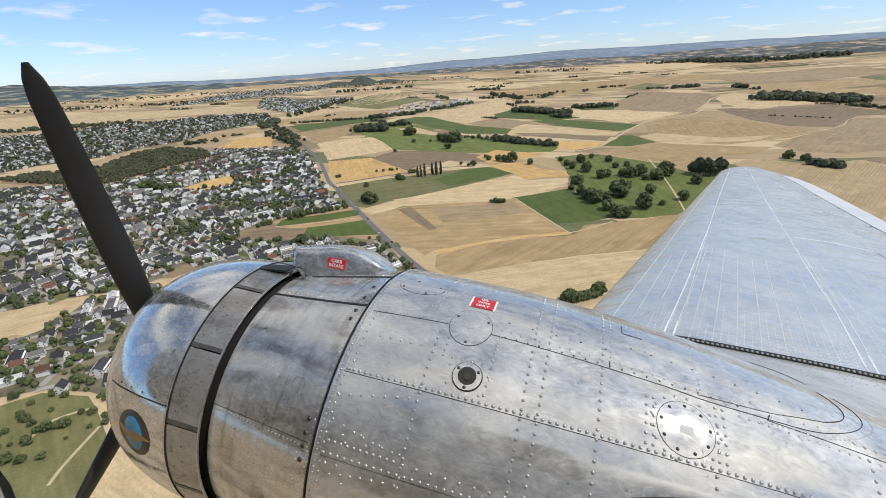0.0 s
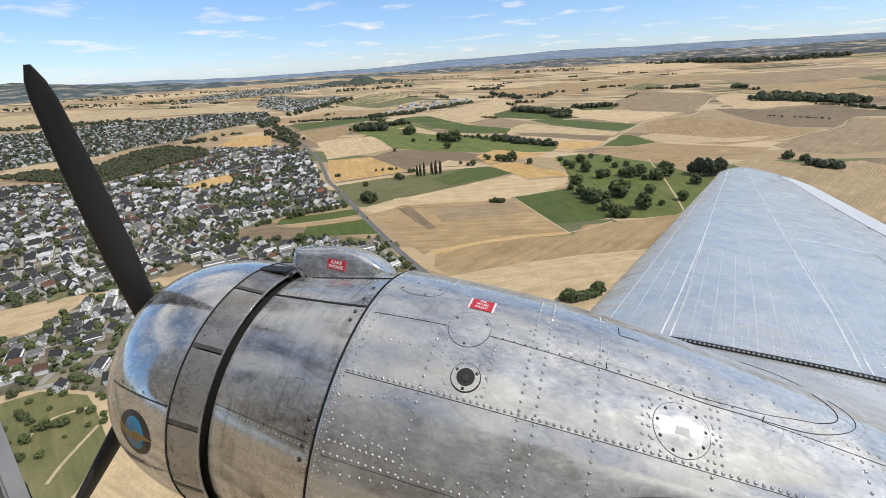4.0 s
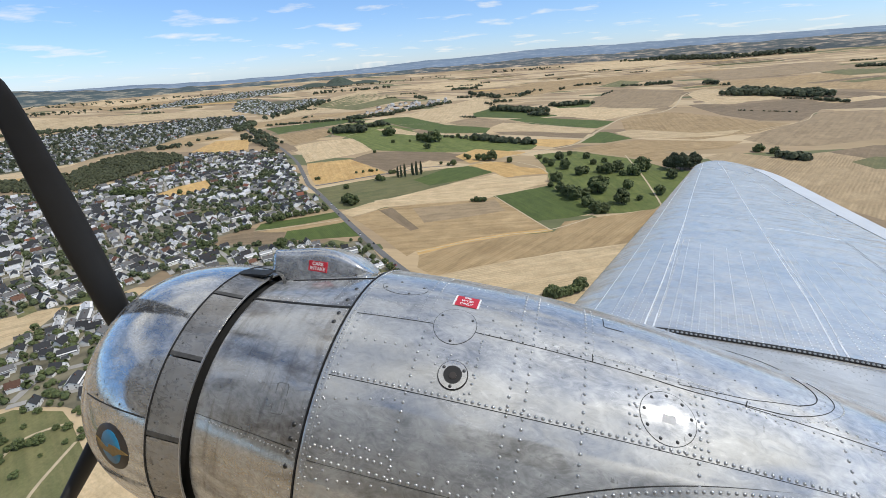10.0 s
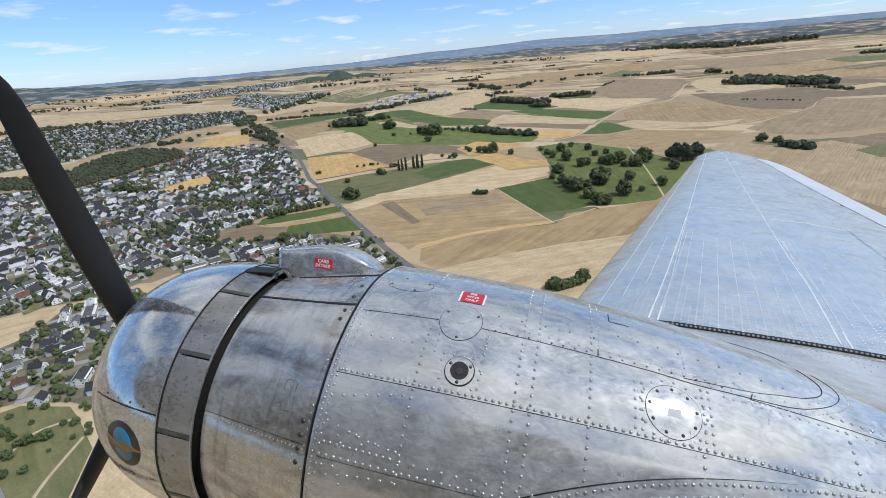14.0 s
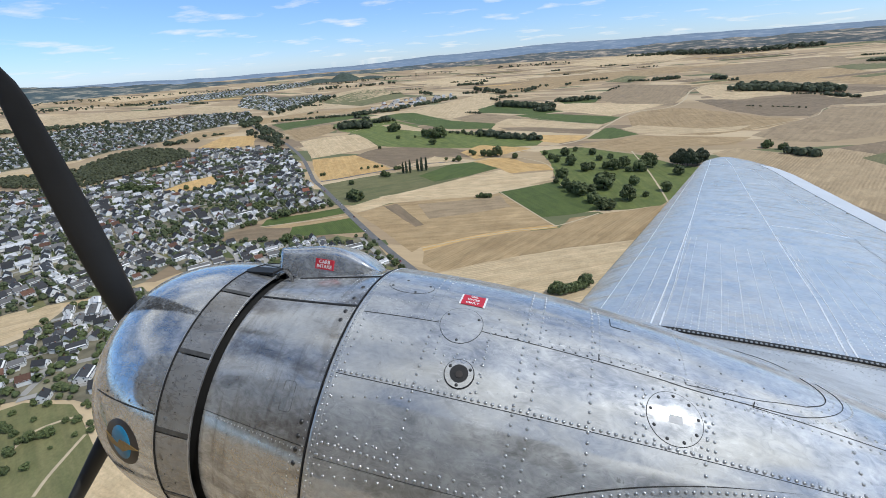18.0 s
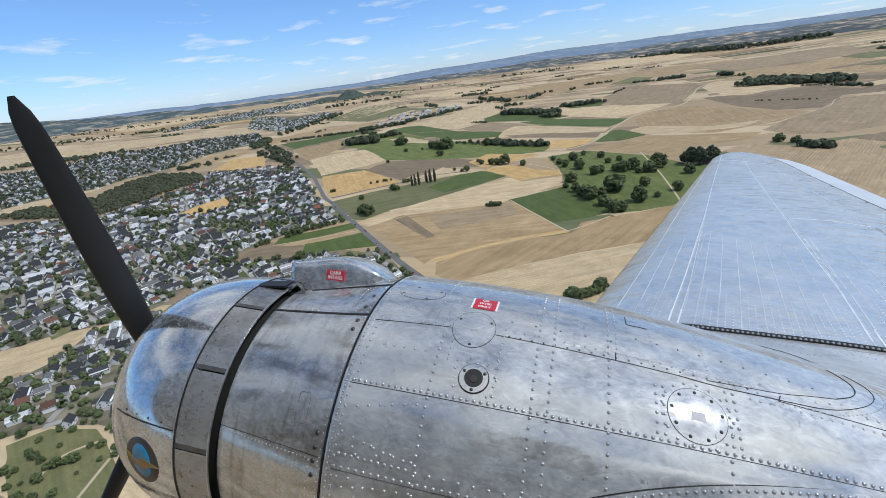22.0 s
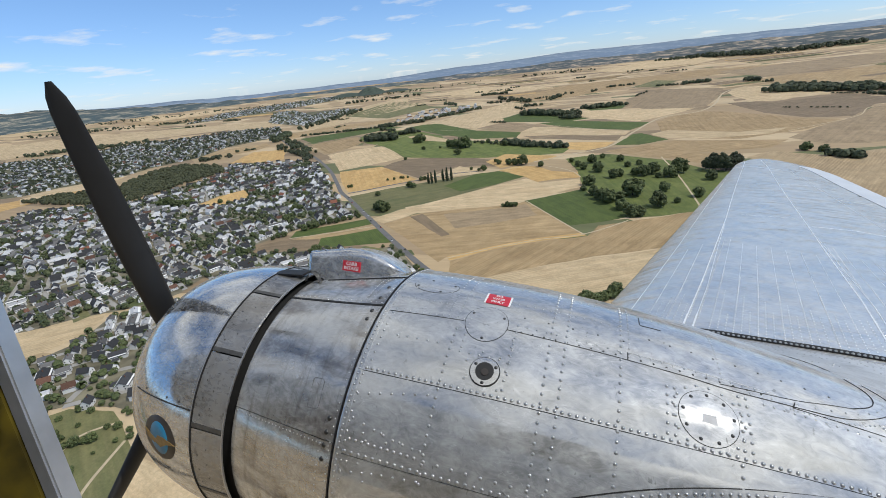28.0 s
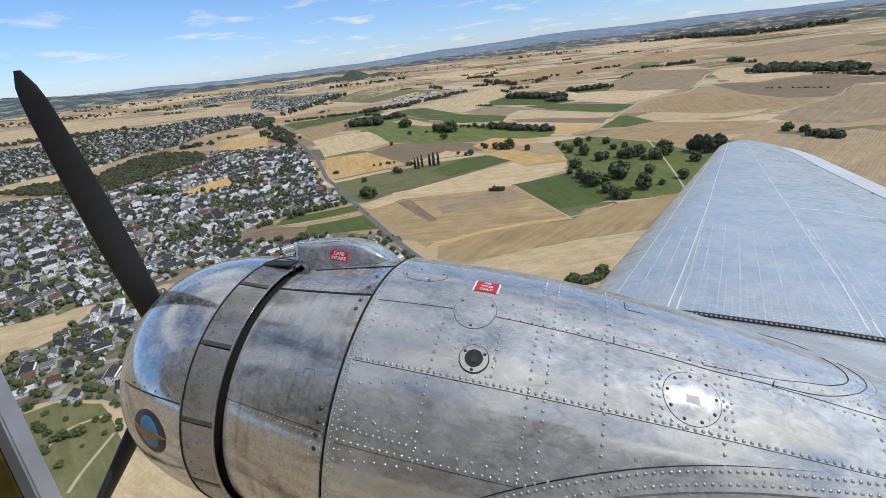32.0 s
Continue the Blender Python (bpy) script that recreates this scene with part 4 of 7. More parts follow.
cover("access_cover", 0.470, 78.6, 0.090, 3, NAC, "round polished access cover", 1.0, 1.12)
hatch = cover("access_cover", 1.307, 64.6, 0.098, 9, NAC, "round polished access cover with nine dark screws")
ring_of("rivet_row", 1.307, 64.6, 0.118, 17, NAC, 0.0062)
for x, lo, hi in ((1.172, 57.5, 71), (1.198, 57.5, 71), (1.415, 58, 74), (1.440, 58, 74)):
    rivets("rivet_row", NAC, girth(x, lo, hi, 0.030), 0.0064)
panel("placard", 1.285, 1.335, 63.0, 65.6, hatch, PALE, 0.0022, 0.002, 0.0, "worn grey placard", 3)
cover("access_cover", 0.172, 93.5, 0.105, 4, NAC, "oval flush cover", 1.05, 0.62)
rivets("rivet_row", NAC, [(0.40, 68 + 2.2 * k) for k in range(6)], 0.0052)
rivets("rivet_row", NAC, [(0.60, 66 + 2.2 * k) for k in range(6)], 0.0052)
rivets("rivet_row", NAC, along(0.40, 0.60, 66.5, 66.5, 0.034), 0.0052)

FX, FD = 0.517, 62.0
disc("joint", FX, FD, 0.060, NAC, SEAM, 0.0006, 0.002)
flange = disc("filler_flange", FX, FD, 0.056, NAC, ALU_COWL, 0.003, 0.004, "round bare-metal filler flange")
ring_of("screw", FX, FD, 0.046, 3, flange, 0.0075, BOLT, 0.25, 1.0, 1.0, 0.0074)
disc("filler_recess", FX, FD, 0.036, flange, BLACK, 0.0072, 0.001, "black recessed filler")
disc("filler_cap", FX + 0.002, FD - 0.3, 0.014, flange, NAVY, 0.0085, 0.003, "small black filler cap")
ring_of("rivet_row", FX, FD, 0.085, 7, NAC, 0.0052, None, 0.1)

# longitudinal joint of the upper sheet
for a, b in (((0.03, 76.5), (0.375, 77.6)), ((0.562, 77.4), (1.25, 76.2)), ((1.60, 75.9), (2.4, 75.9))):
    strip("lap_joint", between(a, b, 24), 0.0024, NAC, SEAM, 0.0006, 0.0008)
strip("lap_joint", between((1.035, 76.7), (1.035, 79.6), 4), 0.003, NAC, SEAM, 0.0006, 0.0008)
strip("doubler_edge", between((1.035, 79.6), (1.56, 79.0), 14), 0.0012, NAC, LAP, 0.0004, 0.0006)
rivets("rivet_row", NAC, along(0.60, 1.52, 79.9, 78.4, 0.040), 0.0042)
rivets("rivet_row", NAC, along(1.12, 1.75, 88.0, 86.0, 0.075), 0.0042, BOLT)
rivets("rivet_row", NAC, along(0.62, 1.02, 84.0, 84.0, 0.10), 0.0045, BOLT)
# the long oval fairing plate over the wing root, with its rolled rim
OV = [(1.56, 76.2), (1.64, 76.6), (1.75, 77.6), (1.84, 80.3), (1.93, 85.5), (1.985, 92), (1.99, 99), (1.95, 106)]
IN = [(1.36, 76.9), (1.60, 79.0), (1.72, 81.6), (1.82, 84.0), (1.89, 88.0), (1.925, 93), (1.925, 99), (1.89, 106)]


def smooth_line(p, n=6):
    out = []
    for i in range(len(p) - 1):
        a, b, c, d = (Vector(p[min(max(j, 0), len(p) - 1)]) for j in (i - 1, i, i + 1, i + 2))
        for s in range(n):
            u = s / n
            q = 0.5 * ((2 * b) + (c - a) * u + (2 * a - 5 * b + 4 * c - d) * u * u + (3 * b - a - 3 * c + d) * u ** 3)
            out.append((q.x, q.y))
    return out + [tuple(p[-1])]


strip("fairing_rim", smooth_line([(1.25, 76.2), (1.40, 75.6)] + OV), 0.0022, NAC, SEAM, 0.0008, 0.0012)
strip("fairing_rim", smooth_line(IN[3:]), 0.0030, NAC, SEAM, 0.0008, 0.0014)
strip("fairing_rim", smooth_line(IN[:4]), 0.0018, NAC, SEAM, 0.0006, 0.0008)
rivets("rivet_row", NAC, smooth_line([((a[0] + b[0]) / 2, (a[1] + b[1]) / 2) for a, b in zip(OV, IN)], 2), 0.0042)
rivets("rivet_row", NAC, [(x + 0.030, d - 1.1) for x, d in smooth_line(OV, 5)], 0.0040)
rivets("rivet_row", NAC, along(1.50, 2.30, 73.9, 73.9, 0.034), 0.0046)
strip("lap_joint", between((1.60, 75.8), (1.612, 78.2), 4), 0.003, NAC, SEAM)
# wing-root strake with two rows of rivets
STR = smooth_line([(0.50, 19), (0.63, 25.7), (0.858, 33.6), (1.128, 40.9), (1.391, 46.1), (1.651, 49.6), (1.90, 52.3), (2.2, 55)], 10)
strip("root_fillet", [(x, d - 1.2) for x, d in STR], 0.075, NAC, ALU, 0.004, 0.004, "raised riveted fillet strip along the wing root")
strip("lap_joint", [(x, d + 2.0) for x, d in STR], 0.004, NAC, SEAM, 0.001, 0.001)
for o in (0.6, -2.6):
    rivets("rivet_row", NAC, [(x, d + o) for x, d in smooth_line(STR, 1)][::1], 0.0075, None, lambda x, d, l: skin_frame(x, d, 0.008))
# inboard wing stub below the strake
bm = bmesh.new()
grid_surface(bm, [[Vector((x, skin(x, d - 3).y - v * 1.2, skin(x, d - 3).z - 0.06 * v - 0.04)) for v in (0, 0.05, 0.15, 0.4, 1.0)] for x, d in STR[5:]])
part("wing_stub", bm, ALU_WING, AIR, "inboard wing skin beside the nacelle", True)

# red placards
def placard(name, x0, x1, d0, d1, parent, mat, label):
    p = panel(name, x0, x1, d0, d1, parent, mat, 0.003, 0.002, 0.0, label, nx=3)
    return p


lab = placard("red_placard", 0.432, 0.535, 88.0, 94.0, NAC, RED, "small red warning placard with white print")
PLACARD_TEXT = lambda d: skin_frame(0.4835, d, 0.0046)
placard("placard_edge", 0.424, 0.434, 87.8, 94.2, lab, WHITE, "white placard edge")
placard("placard_edge", 0.533, 0.543, 87.8, 94.2, lab, WHITE, "white placard edge")

# middle cowling: sooty sheets between the cowl flaps and the fire wall
bm = bmesh.new()
grid_surface(bm, [[skin(x, 360 * j / 64, -0.02) for j in range(65)] for x in (-0.72, -0.6, -0.4, -0.2, -0.03)])
MID = part("accessory_cowl", bm, SEAM, AIR, "soot-stained accessory cowling behind the cowl flaps", True)
for a0, a1 in ((-150, -30), (-30, 33.6), (33.6, 128), (128, 210)):
    panel("cowl_panel", -0.592, -0.018, a0, a1, MID, ALU_MID)
strip("joint", [(-0.60 + 0.58 * k / 20, 79.0 + 4.2 * (1 - k / 20) ** 1.4) for k in range(21)], 0.011, MID, SEAM, 0.001, 0.0015)
strip("panel_rim", [(-0.196, 49.4), (-0.190, 50.2), (-0.145, 50.1), (-0.138, 49.3), (-0.131, 42.2), (-0.138, 41.3), (-0.184, 41.0), (-0.190, 41.8), (-0.196, 49.4)], 0.0022, MID, STEP, 0.0006, 0.0008)
rivets("rivet_row", MID, along(-0.58, -0.04, 32.4, 32.4, 0.021), 0.0036)
rivets("rivet_row", MID, along(-0.54, -0.04, 84.6, 80.4, 0.030), 0.0036)
rivets("rivet_row", MID, along(-0.50, -0.04, 99, 97, 0.030), 0.0036)
rivets("screw", MID, [(-0.062, d) for d in (28.3, 32.2, 35.9, 39.8, 72.5, 76.3, 83, 90)], 0.011, BOLT)
rivets("rivet_row", MID, girth(-0.034, 18, 118, 0.030), 0.0036)
rivets("rivet_row", MID, girth(-0.085, 18, 32, 0.024), 0.0036)

# cowl flaps: a ring of hinged segments, with a dark outlet gap behind them
def flap_skin(x, deg, lift=0.0):
    u = (x + 0.80) / 0.16
    r = 0.711 - 0.004 * u + lift
    a = radians(deg)
    return Vector((x, -r * math.cos(a), r * math.sin(a)))


FLAPS = part("cowl_flap_ring", (lambda b: (grid_surface(b, [[(x, -r * math.cos(radians(a)), r * math.sin(radians(a))) for a in range(0, 361, 6)] for x, r in ((-0.80, 0.66), (-0.70, 0.65))]), b)[1])(bmesh.new()), SEAM, AIR, "ring of grimy hinged cowl flaps")
for k in range(12):
    a0 = 51.2 + 28.5 * (k - 5)
    f = panel("cowl_flap", -0.80, -0.620, a0, a0 + 28.3, FLAPS, ALU_FLAP, 0.0, 0.008, 0.003, prof=flap_skin)
    # dark strip paints the shadow where one flap overlaps the next
    strip("lap_step", [(-0.797 + 0.172 * i / 8, a0 + 0.9) for i in range(9)], 0.020, f, STEP, 0.0008, 0.0014, surf=flap_skin)
    if 0 < a0 + 28 and a0 < 120:
        spots = [(-0.76 + 0.05 * (i % 2), a0 + 5 + 3.2 * i) for i in range(6)]
        rivets("screw", f, spots, 0.0038, BOLT, lambda x, d, l: Matrix.Translation(flap_skin(x, d) - skin(x, d)) @ skin_frame(x, d, 0.001))

# cowl ring: a rolled nose bowl
bm = bmesh.new()
lip = [(-1.36, 0.33), (-1.42, 0.345), (-1.46, 0.37)]
prof = lip + list(COWL)
fine = []
for i in range(len(prof) - 1):
    a, b, c, d = (Vector(prof[min(max(j, 0), len(prof) - 1)]) for j in (i - 1, i, i + 1, i + 2))
    for s in range(4):
        u = s / 4
        fine.append(0.5 * ((2 * b) + (c - a) * u + (2 * a - 5 * b + 4 * c - d) * u * u + (3 * b - a - 3 * c + d) * u ** 3))
fine += [Vector(prof[-1]), Vector((-0.80, 0.67))]
grid_surface(bm, [[(p.x, -p.y * math.cos(2 * math.pi * j / 120), p.y * math.sin(2 * math.pi * j / 120)) for j in range(121)] for p in fine])
bmesh.ops.remove_doubles(bm, verts=bm.verts, dist=1e-5)
RING = part("cowl_ring", bm, ALU_COWL, AIR, "polished round engine cowl nose ring", True)


def cowl_skin(x, deg, lift=0.0):
    r, a = radius(x) + lift, radians(deg)
    return Vector((x, -r * math.cos(a), r * math.sin(a)))


strip("lap_joint", between((-1.25, 28.6), (-0.80, 28.2), 20), 0.0035, RING, SEAM, 0.003, 0.0016, surf=cowl_skin)
rivets("screw", RING, [(-1.15 + 0.085 * k, 30.4 - 0.1 * k) for k in range(5)], 0.006, BOLT)
strip("joint", [(-0.801, a) for a in range(0, 361, 3)], 0.006, RING, SEAM, 0.004, 0.005, surf=cowl_skin)
strip("rolled_edge", [(-0.808, a) for a in range(0, 361, 3)], 0.006, RING, TRIMW, 0.002, 0.0055, surf=cowl_skin)
strip("rolled_edge", [(-0.622, a) for a in range(0, 361, 3)], 0.006, FLAPS, TRIMW, -0.002, 0.0045, surf=flap_skin)
# enamel badge: dark rim, blue field, plain gold wedges
def badge(x, d, r, name, mat, lift, sx=1.0, sy=1.0, seg=24, parent=None, label=""):
    bm = bmesh.new()
    ring = []
    for rr, h in ((1.0, -0.002), (0.97, 0.001), (0.5, 0.001), (0.02, 0.001)):
        ring.append([cowl_skin(x + r * sx * rr * math.cos(2 * math.pi * k / seg), d + math.degrees(r * sy * rr * math.sin(2 * math.pi * k / seg) / radius(x)), lift + h) for k in range(seg + 1)])
    grid_surface(bm, ring)
    return part(name, bm, mat, parent or RING, label, True)


em = badge(-1.02, 12.4, 0.117, "round_badge", NAVY, 0.003, label="round dark enamel badge with blue field")
badge(-1.02, 12.4, 0.070, "badge_field", BLUE, 0.0045, sy=1.25, parent=em, label="blue enamel field")


def badge_wedge(outline):
    """A flat plain wedge on the badge; outline in metres aft and up from its centre."""
    bm = bmesh.new()
    top = [bm.verts.new(cowl_skin(-1.02 + u, 12.4 + math.degrees(v / 0.69), 0.0075)) for u, v in outline]
    low = [bm.verts.new(cowl_skin(-1.02 + u, 12.4 + math.degrees(v / 0.69), 0.003)) for u, v in outline]
    bm.faces.new(top)
    for i in range(len(top)):
        j = (i + 1) % len(top)
        bm.faces.new((top[i], top[j], low[j], low[i]))
    part("badge_figure", bm, GOLDP, em, "plain gold wedge")


badge_wedge([(-0.108, 0.024), (-0.088, -0.018), (-0.035, -0.034), (0.002, -0.014), (-0.04, -0.004)])
badge_wedge([(-0.03, -0.028), (-0.006, 0.016), (0.035, 0.018), (0.118, -0.002), (0.06, -0.014), (0.016, -0.040)])

# carburettor intake scoop on top
SA = 113.0


def scoop_point(u, s, k_in=1.0):
    """u: 0 at the mouth, 1 at the tail; s: -1 (cabin side) to 1 across; a boxy section with rounded shoulders."""
    x = -0.650 + 0.560 * u
    fall = 1.0 if u < 0.34 else max(0.0, 1 - ((u - 0.34) / 0.66) ** 2.0)
    h = 0.160 * (0.97 + 0.03 * min(1.0, u * 8)) * fall
    w = 0.135 * (1 - 0.35 * max(0.0, u - 0.35) ** 1.3) * (1 if u < 0.8 else (1 - 0.5 * ((u - 0.8) / 0.2) ** 2))
    t = math.pi * (1 - (s + 1) / 2)
    ex = 0.30
    cs, sn = math.cos(t), math.sin(t)
    lat = w * math.copysign(abs(cs) ** ex, cs) * k_in
    up = h * abs(sn) ** ex * k_in
    a = radians(SA)
    base = radius(max(x, -0.61)) - 0.03 + 0.062 * max(0.0, 1 - u / 0.24) ** 0.7   # the chin is cut up before the mouth
    up *= 1 - 0.062 / 0.16 * max(0.0, 1 - u / 0.24) ** 0.7
    rad = base + 0.03 * min(1.0, abs(sn) * 6) + up
    n, e = Vector((0, -math.cos(a), math.sin(a))), Vector((0, math.sin(a), math.cos(a)))
    return Vector((x, 0, 0)) + n * rad + e * lat


def scoop():
    bm = bmesh.new()
    S = [-1 + 2 * k / 40 for k in range(41)]
    outer = grid_surface(bm, [[scoop_point(i / 30, s) for s in S] for i in range(31)])
    duct = [[scoop_point(0.0, s, 0.90) + Vector((dx, 0, 0)) for s in S] for dx in (0.0, 0.14)]
    iv = [[bm.verts.new(p) for p in r] for r in duct]
    for a, b in ((outer[0], iv[0]), (iv[0], iv[1])):
        for k in range(40):
            bm.faces.new((a[k], a[k + 1], b[k + 1], b[k]))
    return part("air_scoop", bm, ALU_COWL, NAC, "polished streamlined carburettor air scoop", True)


SC = scoop()
# black sheet across the duct stands for its unlit depth
bm = bmesh.new()
bm.faces.new([bm.verts.new(scoop_point(0.0, -1 + 2 * k / 20, 0.88) + Vector((0.12, 0, 0))) for k in range(21)])
part("scoop_duct", bm, BLACK, SC, "black sheet standing for the intake's unlit depth")
# black block added to fill the shaded gap below the chin
bm = bmesh.new()
box(bm, -0.615, -0.505, -0.118, 0.118, -0.04, 0.075)
bmesh.ops.transform(bm, matrix=Matrix((Vector((1, 0, 0)), Vector((0, math.sin(radians(SA)), math.cos(radians(SA)))), Vector((0, -math.cos(radians(SA)), math.sin(radians(SA)))))).transposed().to_4x4() @ Matrix.Translation((0, 0, radius(-0.56))), verts=bm.verts)
part("scoop_throat", bm, BLACK, SC, "black block standing for shade under the scoop's chin")
strip("scoop_flange", [(-0.50 + 0.48 * i / 20, 100.4 - 1.0 * (i / 20)) for i in range(21)], 0.009, SC, SEAM, 0.001, 0.003)
rivets("rivet_row", SC, along(-0.52, -0.15, 82.0, 81.6, 0.032), 0.0034, None, lambda x, d, l: skin_frame(x, d, 0.0006))
for x in (-0.135, -0.105):
    rivets("rivet_row", SC, girth(x, 81, 96, 0.022), 0.0034, None, lambda x, d, l: skin_frame(x, d, 0.0006))
for dx in (0.05, 0.085, 0.12):
    strip("top_rib", [(dx / 0.585, -0.30 + 0.05 * k) for k in range(13)], 0.010, SC, ALU_MID, 0.0, 0.003, surf=lambda u, s, l=0: scoop_point(u, s) + Vector((0, 0.0, l)))
# hinge bracket and dark vane before the scoop's mouth
VF = Matrix.Translation(skin(-0.70, 98.5, 0.022)) @ skin_frame(-0.70, 98.5).to_3x3().to_4x4()
bm = bmesh.new()
ol = [(-0.115 + 0.03 * (1 - math.cos(a)), 0.040 * math.sin(a)) for a in (-1.5, -1.0, -0.5, 0, 0.5, 1.0, 1.5)] + [(0.075, 0.042), (0.075, -0.042)]
lowr = [bm.verts.new((x, y, -0.007)) for x, y in ol]
uppr = [bm.verts.new((x, y, 0.004)) for x, y in ol]
bm.faces.new(uppr); bm.faces.new(lowr[::-1])
for i in range(len(ol)):
    j = (i + 1) % len(ol)
    bm.faces.new((lowr[i], lowr[j], uppr[j], uppr[i]))
bmesh.ops.transform(bm, matrix=VF @ pose(0, 0, 0, 0, -6, 0), verts=bm.verts)
part("scoop_vane", bm, BLADE, SC, "black intake vane")
bm = bmesh.new()
arc = [(-0.045 + 0.045 * (1 - math.cos(t)), 0.055 * math.sin(t)) for t in [math.pi * k / 10 for k in range(11)]]
grid_surface(bm, [[Vector((x, y, z)) for y in (-0.014, 0.014)] for x, z in arc] )
bmesh.ops.solidify(bm, geom=bm.faces[:], thickness=0.008)
bmesh.ops.transform(bm, matrix=Matrix.Translation(skin(-0.575, 97.5, 0.004)) @ skin_frame(-0.575, 97.5).to_3x3().to_4x4(), verts=bm.verts)
part("vane_bracket", bm, ALU_FLAP, SC, "bent metal vane bracket")


def words(name, body, size, m, mat, parent):
    c = bpy.data.curves.new(name, "FONT")
    c.body, c.size, c.align_x, c.align_y, c.extrude = body, size, "CENTER", "CENTER", 0.0004
    c.offset = 0.0006
    ob = new(name, c)
    dg = bpy.context.evaluated_depsgraph_get()
    me = bpy.data.meshes.new_from_object(ob.evaluated_get(dg))
    bpy.data.objects.remove(ob)
    me.transform(m)
    return link_mesh(name, me, mat, parent)


words("lettering", "OIL", 0.022, PLACARD_TEXT(93.0), WHITE, lab)
words("lettering", "W120", 0.022, PLACARD_TEXT(91.1), WHITE, lab)
words("lettering", "ONLY", 0.022, PLACARD_TEXT(89.2), WHITE, lab)
# red CARB INTAKE placard on the scoop's flank
_e = Vector((0, math.sin(radians(SA)), math.cos(radians(SA))))
_n = Vector((0, -math.cos(radians(SA)), math.sin(radians(SA))))
PL = Matrix.Translation(Vector((-0.378, 0, 0)) + _n * 0.776 - _e * 0.134) @ Matrix((Vector((1, 0, 0)), _n, -_e)).transposed().to_4x4()
bm = bmesh.new()
box(bm, -0.054, 0.054, -0.028, 0.028, -0.012, 0.001)
bmesh.ops.transform(bm, matrix=PL, verts=bm.verts)
pl = part("red_placard", bm, RED, SC, "red placard lettered CARB INTAKE")
words("lettering", "CARB", 0.026, PL @ Matrix.Translation((0, 0.0125, 0.0016)), WHITE, pl)
words("lettering", "INTAKE", 0.026, PL @ Matrix.Translation((0, -0.0125, 0.0016)), WHITE, pl)

# ---- propeller ----
PX = -1.62
bm = bmesh.new()
hub = [(PX - 0.32, 0.01), (PX - 0.30, 0.07), (PX - 0.2, 0.10), (PX - 0.08, 0.13), (PX + 0.06, 0.14), (PX + 0.12, 0.10), (PX + 0.4, 0.10)]
grid_surface(bm, [[(x, -r * math.cos(2 * math.pi * j / 24), r * math.sin(2 * math.pi * j / 24)) for j in range(25)] for x, r in hub])
PROP = part("propeller", bm, BOLT, AIR, "three-bladed propeller with black blades", True)


def blade():
    bm = bmesh.new()
    rows = []
    for i in range(25):
        s = i / 24
        r = 0.10 + 1.66 * s
        chord = 0.08 + 0.150 * math.sin(math.pi * min(1, 0.12 + 0.72 * s)) ** 0.7
        if s > 0.90:
            chord *= max(0.05, math.sqrt(max(0.0, 1 - ((s - 0.90) / 0.105) ** 2)))
        twist = radians(62 - 40 * s)
        th = 0.055 * (1 - s) ** 1.3 + 0.007
        row = []
        for k in range(13):
            a = 2 * math.pi * k / 12
            u, v = chord * 0.42 * math.cos(a), th * math.sin(a)
            row.append((u * math.cos(twist) * 0.6 + v * math.sin(twist), u * math.sin(twist) - v * math.cos(twist), r))
        rows.append(row)
    grid_surface(bm, rows)
    me = bpy.data.meshes.new("blade")
    bmesh.ops.remove_doubles(bm, verts=bm.verts, dist=1e-5)
    bmesh.ops.recalc_face_normals(bm, faces=bm.faces)
    bm.to_mesh(me)
    bm.free()
    return me


BL = blade()
for a in (82, 202, 322):
    b = link_mesh("blade", BL, BLADE, PROP, "", True)
    # a blade at angle a: 0 towards the cabin, 90 straight up
    b.matrix_local = Matrix.Translation((PX, 0, 0)) @ pose(0, 0, 0, 90 - a, 0, 0)

# ---- outer wing ----
K = math.tan(radians(-5))


def wing_edge(y):
    """Leading and trailing edge stations at span y."""
    le = 0.93 + (y - 1.06) * 0.337
    te = 4.52 + 0.075 * (y - 1.0)
    if y > 8.0:
        u = min(1.0, (y - 8.0) / 1.78)
        te -= 0.70 * (1 - math.sqrt(max(0.0, 1 - u * u))) 
    if y > 9.1:
        u = min(1.0, (y - 9.1) / 0.68)
        le += 0.40 * (1 - math.sqrt(max(0.0, 1 - u * u)))
    return le, te


def wing_point(y, c, lift=0.0):
    """c: share of the chord from the leading edge; the upper skin."""
    le, te = wing_edge(y)
    ch = te - le
    t = 0.16 * ch
    drop = t * 0.42 * max(0.0, 1 - (c / 0.22)) ** 2.4 + t * 0.28 * max(0.0, (c - 0.35) / 0.65) ** 1.6
    return Vector((le + ch * c, y, 0.40 + K * y - drop + 0.02 + lift))


WY = [0.72 + 8.4 * i / 40 for i in range(41)] + [9.12 + 0.66 * math.sin(math.pi / 2 * k / 10) for k in range(1, 11)]
WC = [0, 0.004, 0.012, 0.03, 0.06, 0.10, 0.15, 0.2, 0.26, 0.33, 0.4, 0.48, 0.56, 0.64, 0.72, 0.8, 0.88, 0.94, 1.0]
bm = bmesh.new()
up = [[wing_point(y, c) for c in WC] for y in WY]
low = [[wing_point(y, c) - Vector((0, 0, 0.14 * (wing_edge(y)[1] - wing_edge(y)[0]) * (4 * max(c, 0) * (1 - c)) ** 0.6)) for c in WC] for y in WY]
grid_surface(bm, up)
grid_surface(bm, low)
bmesh.ops.remove_doubles(bm, verts=bm.verts, dist=1e-4)
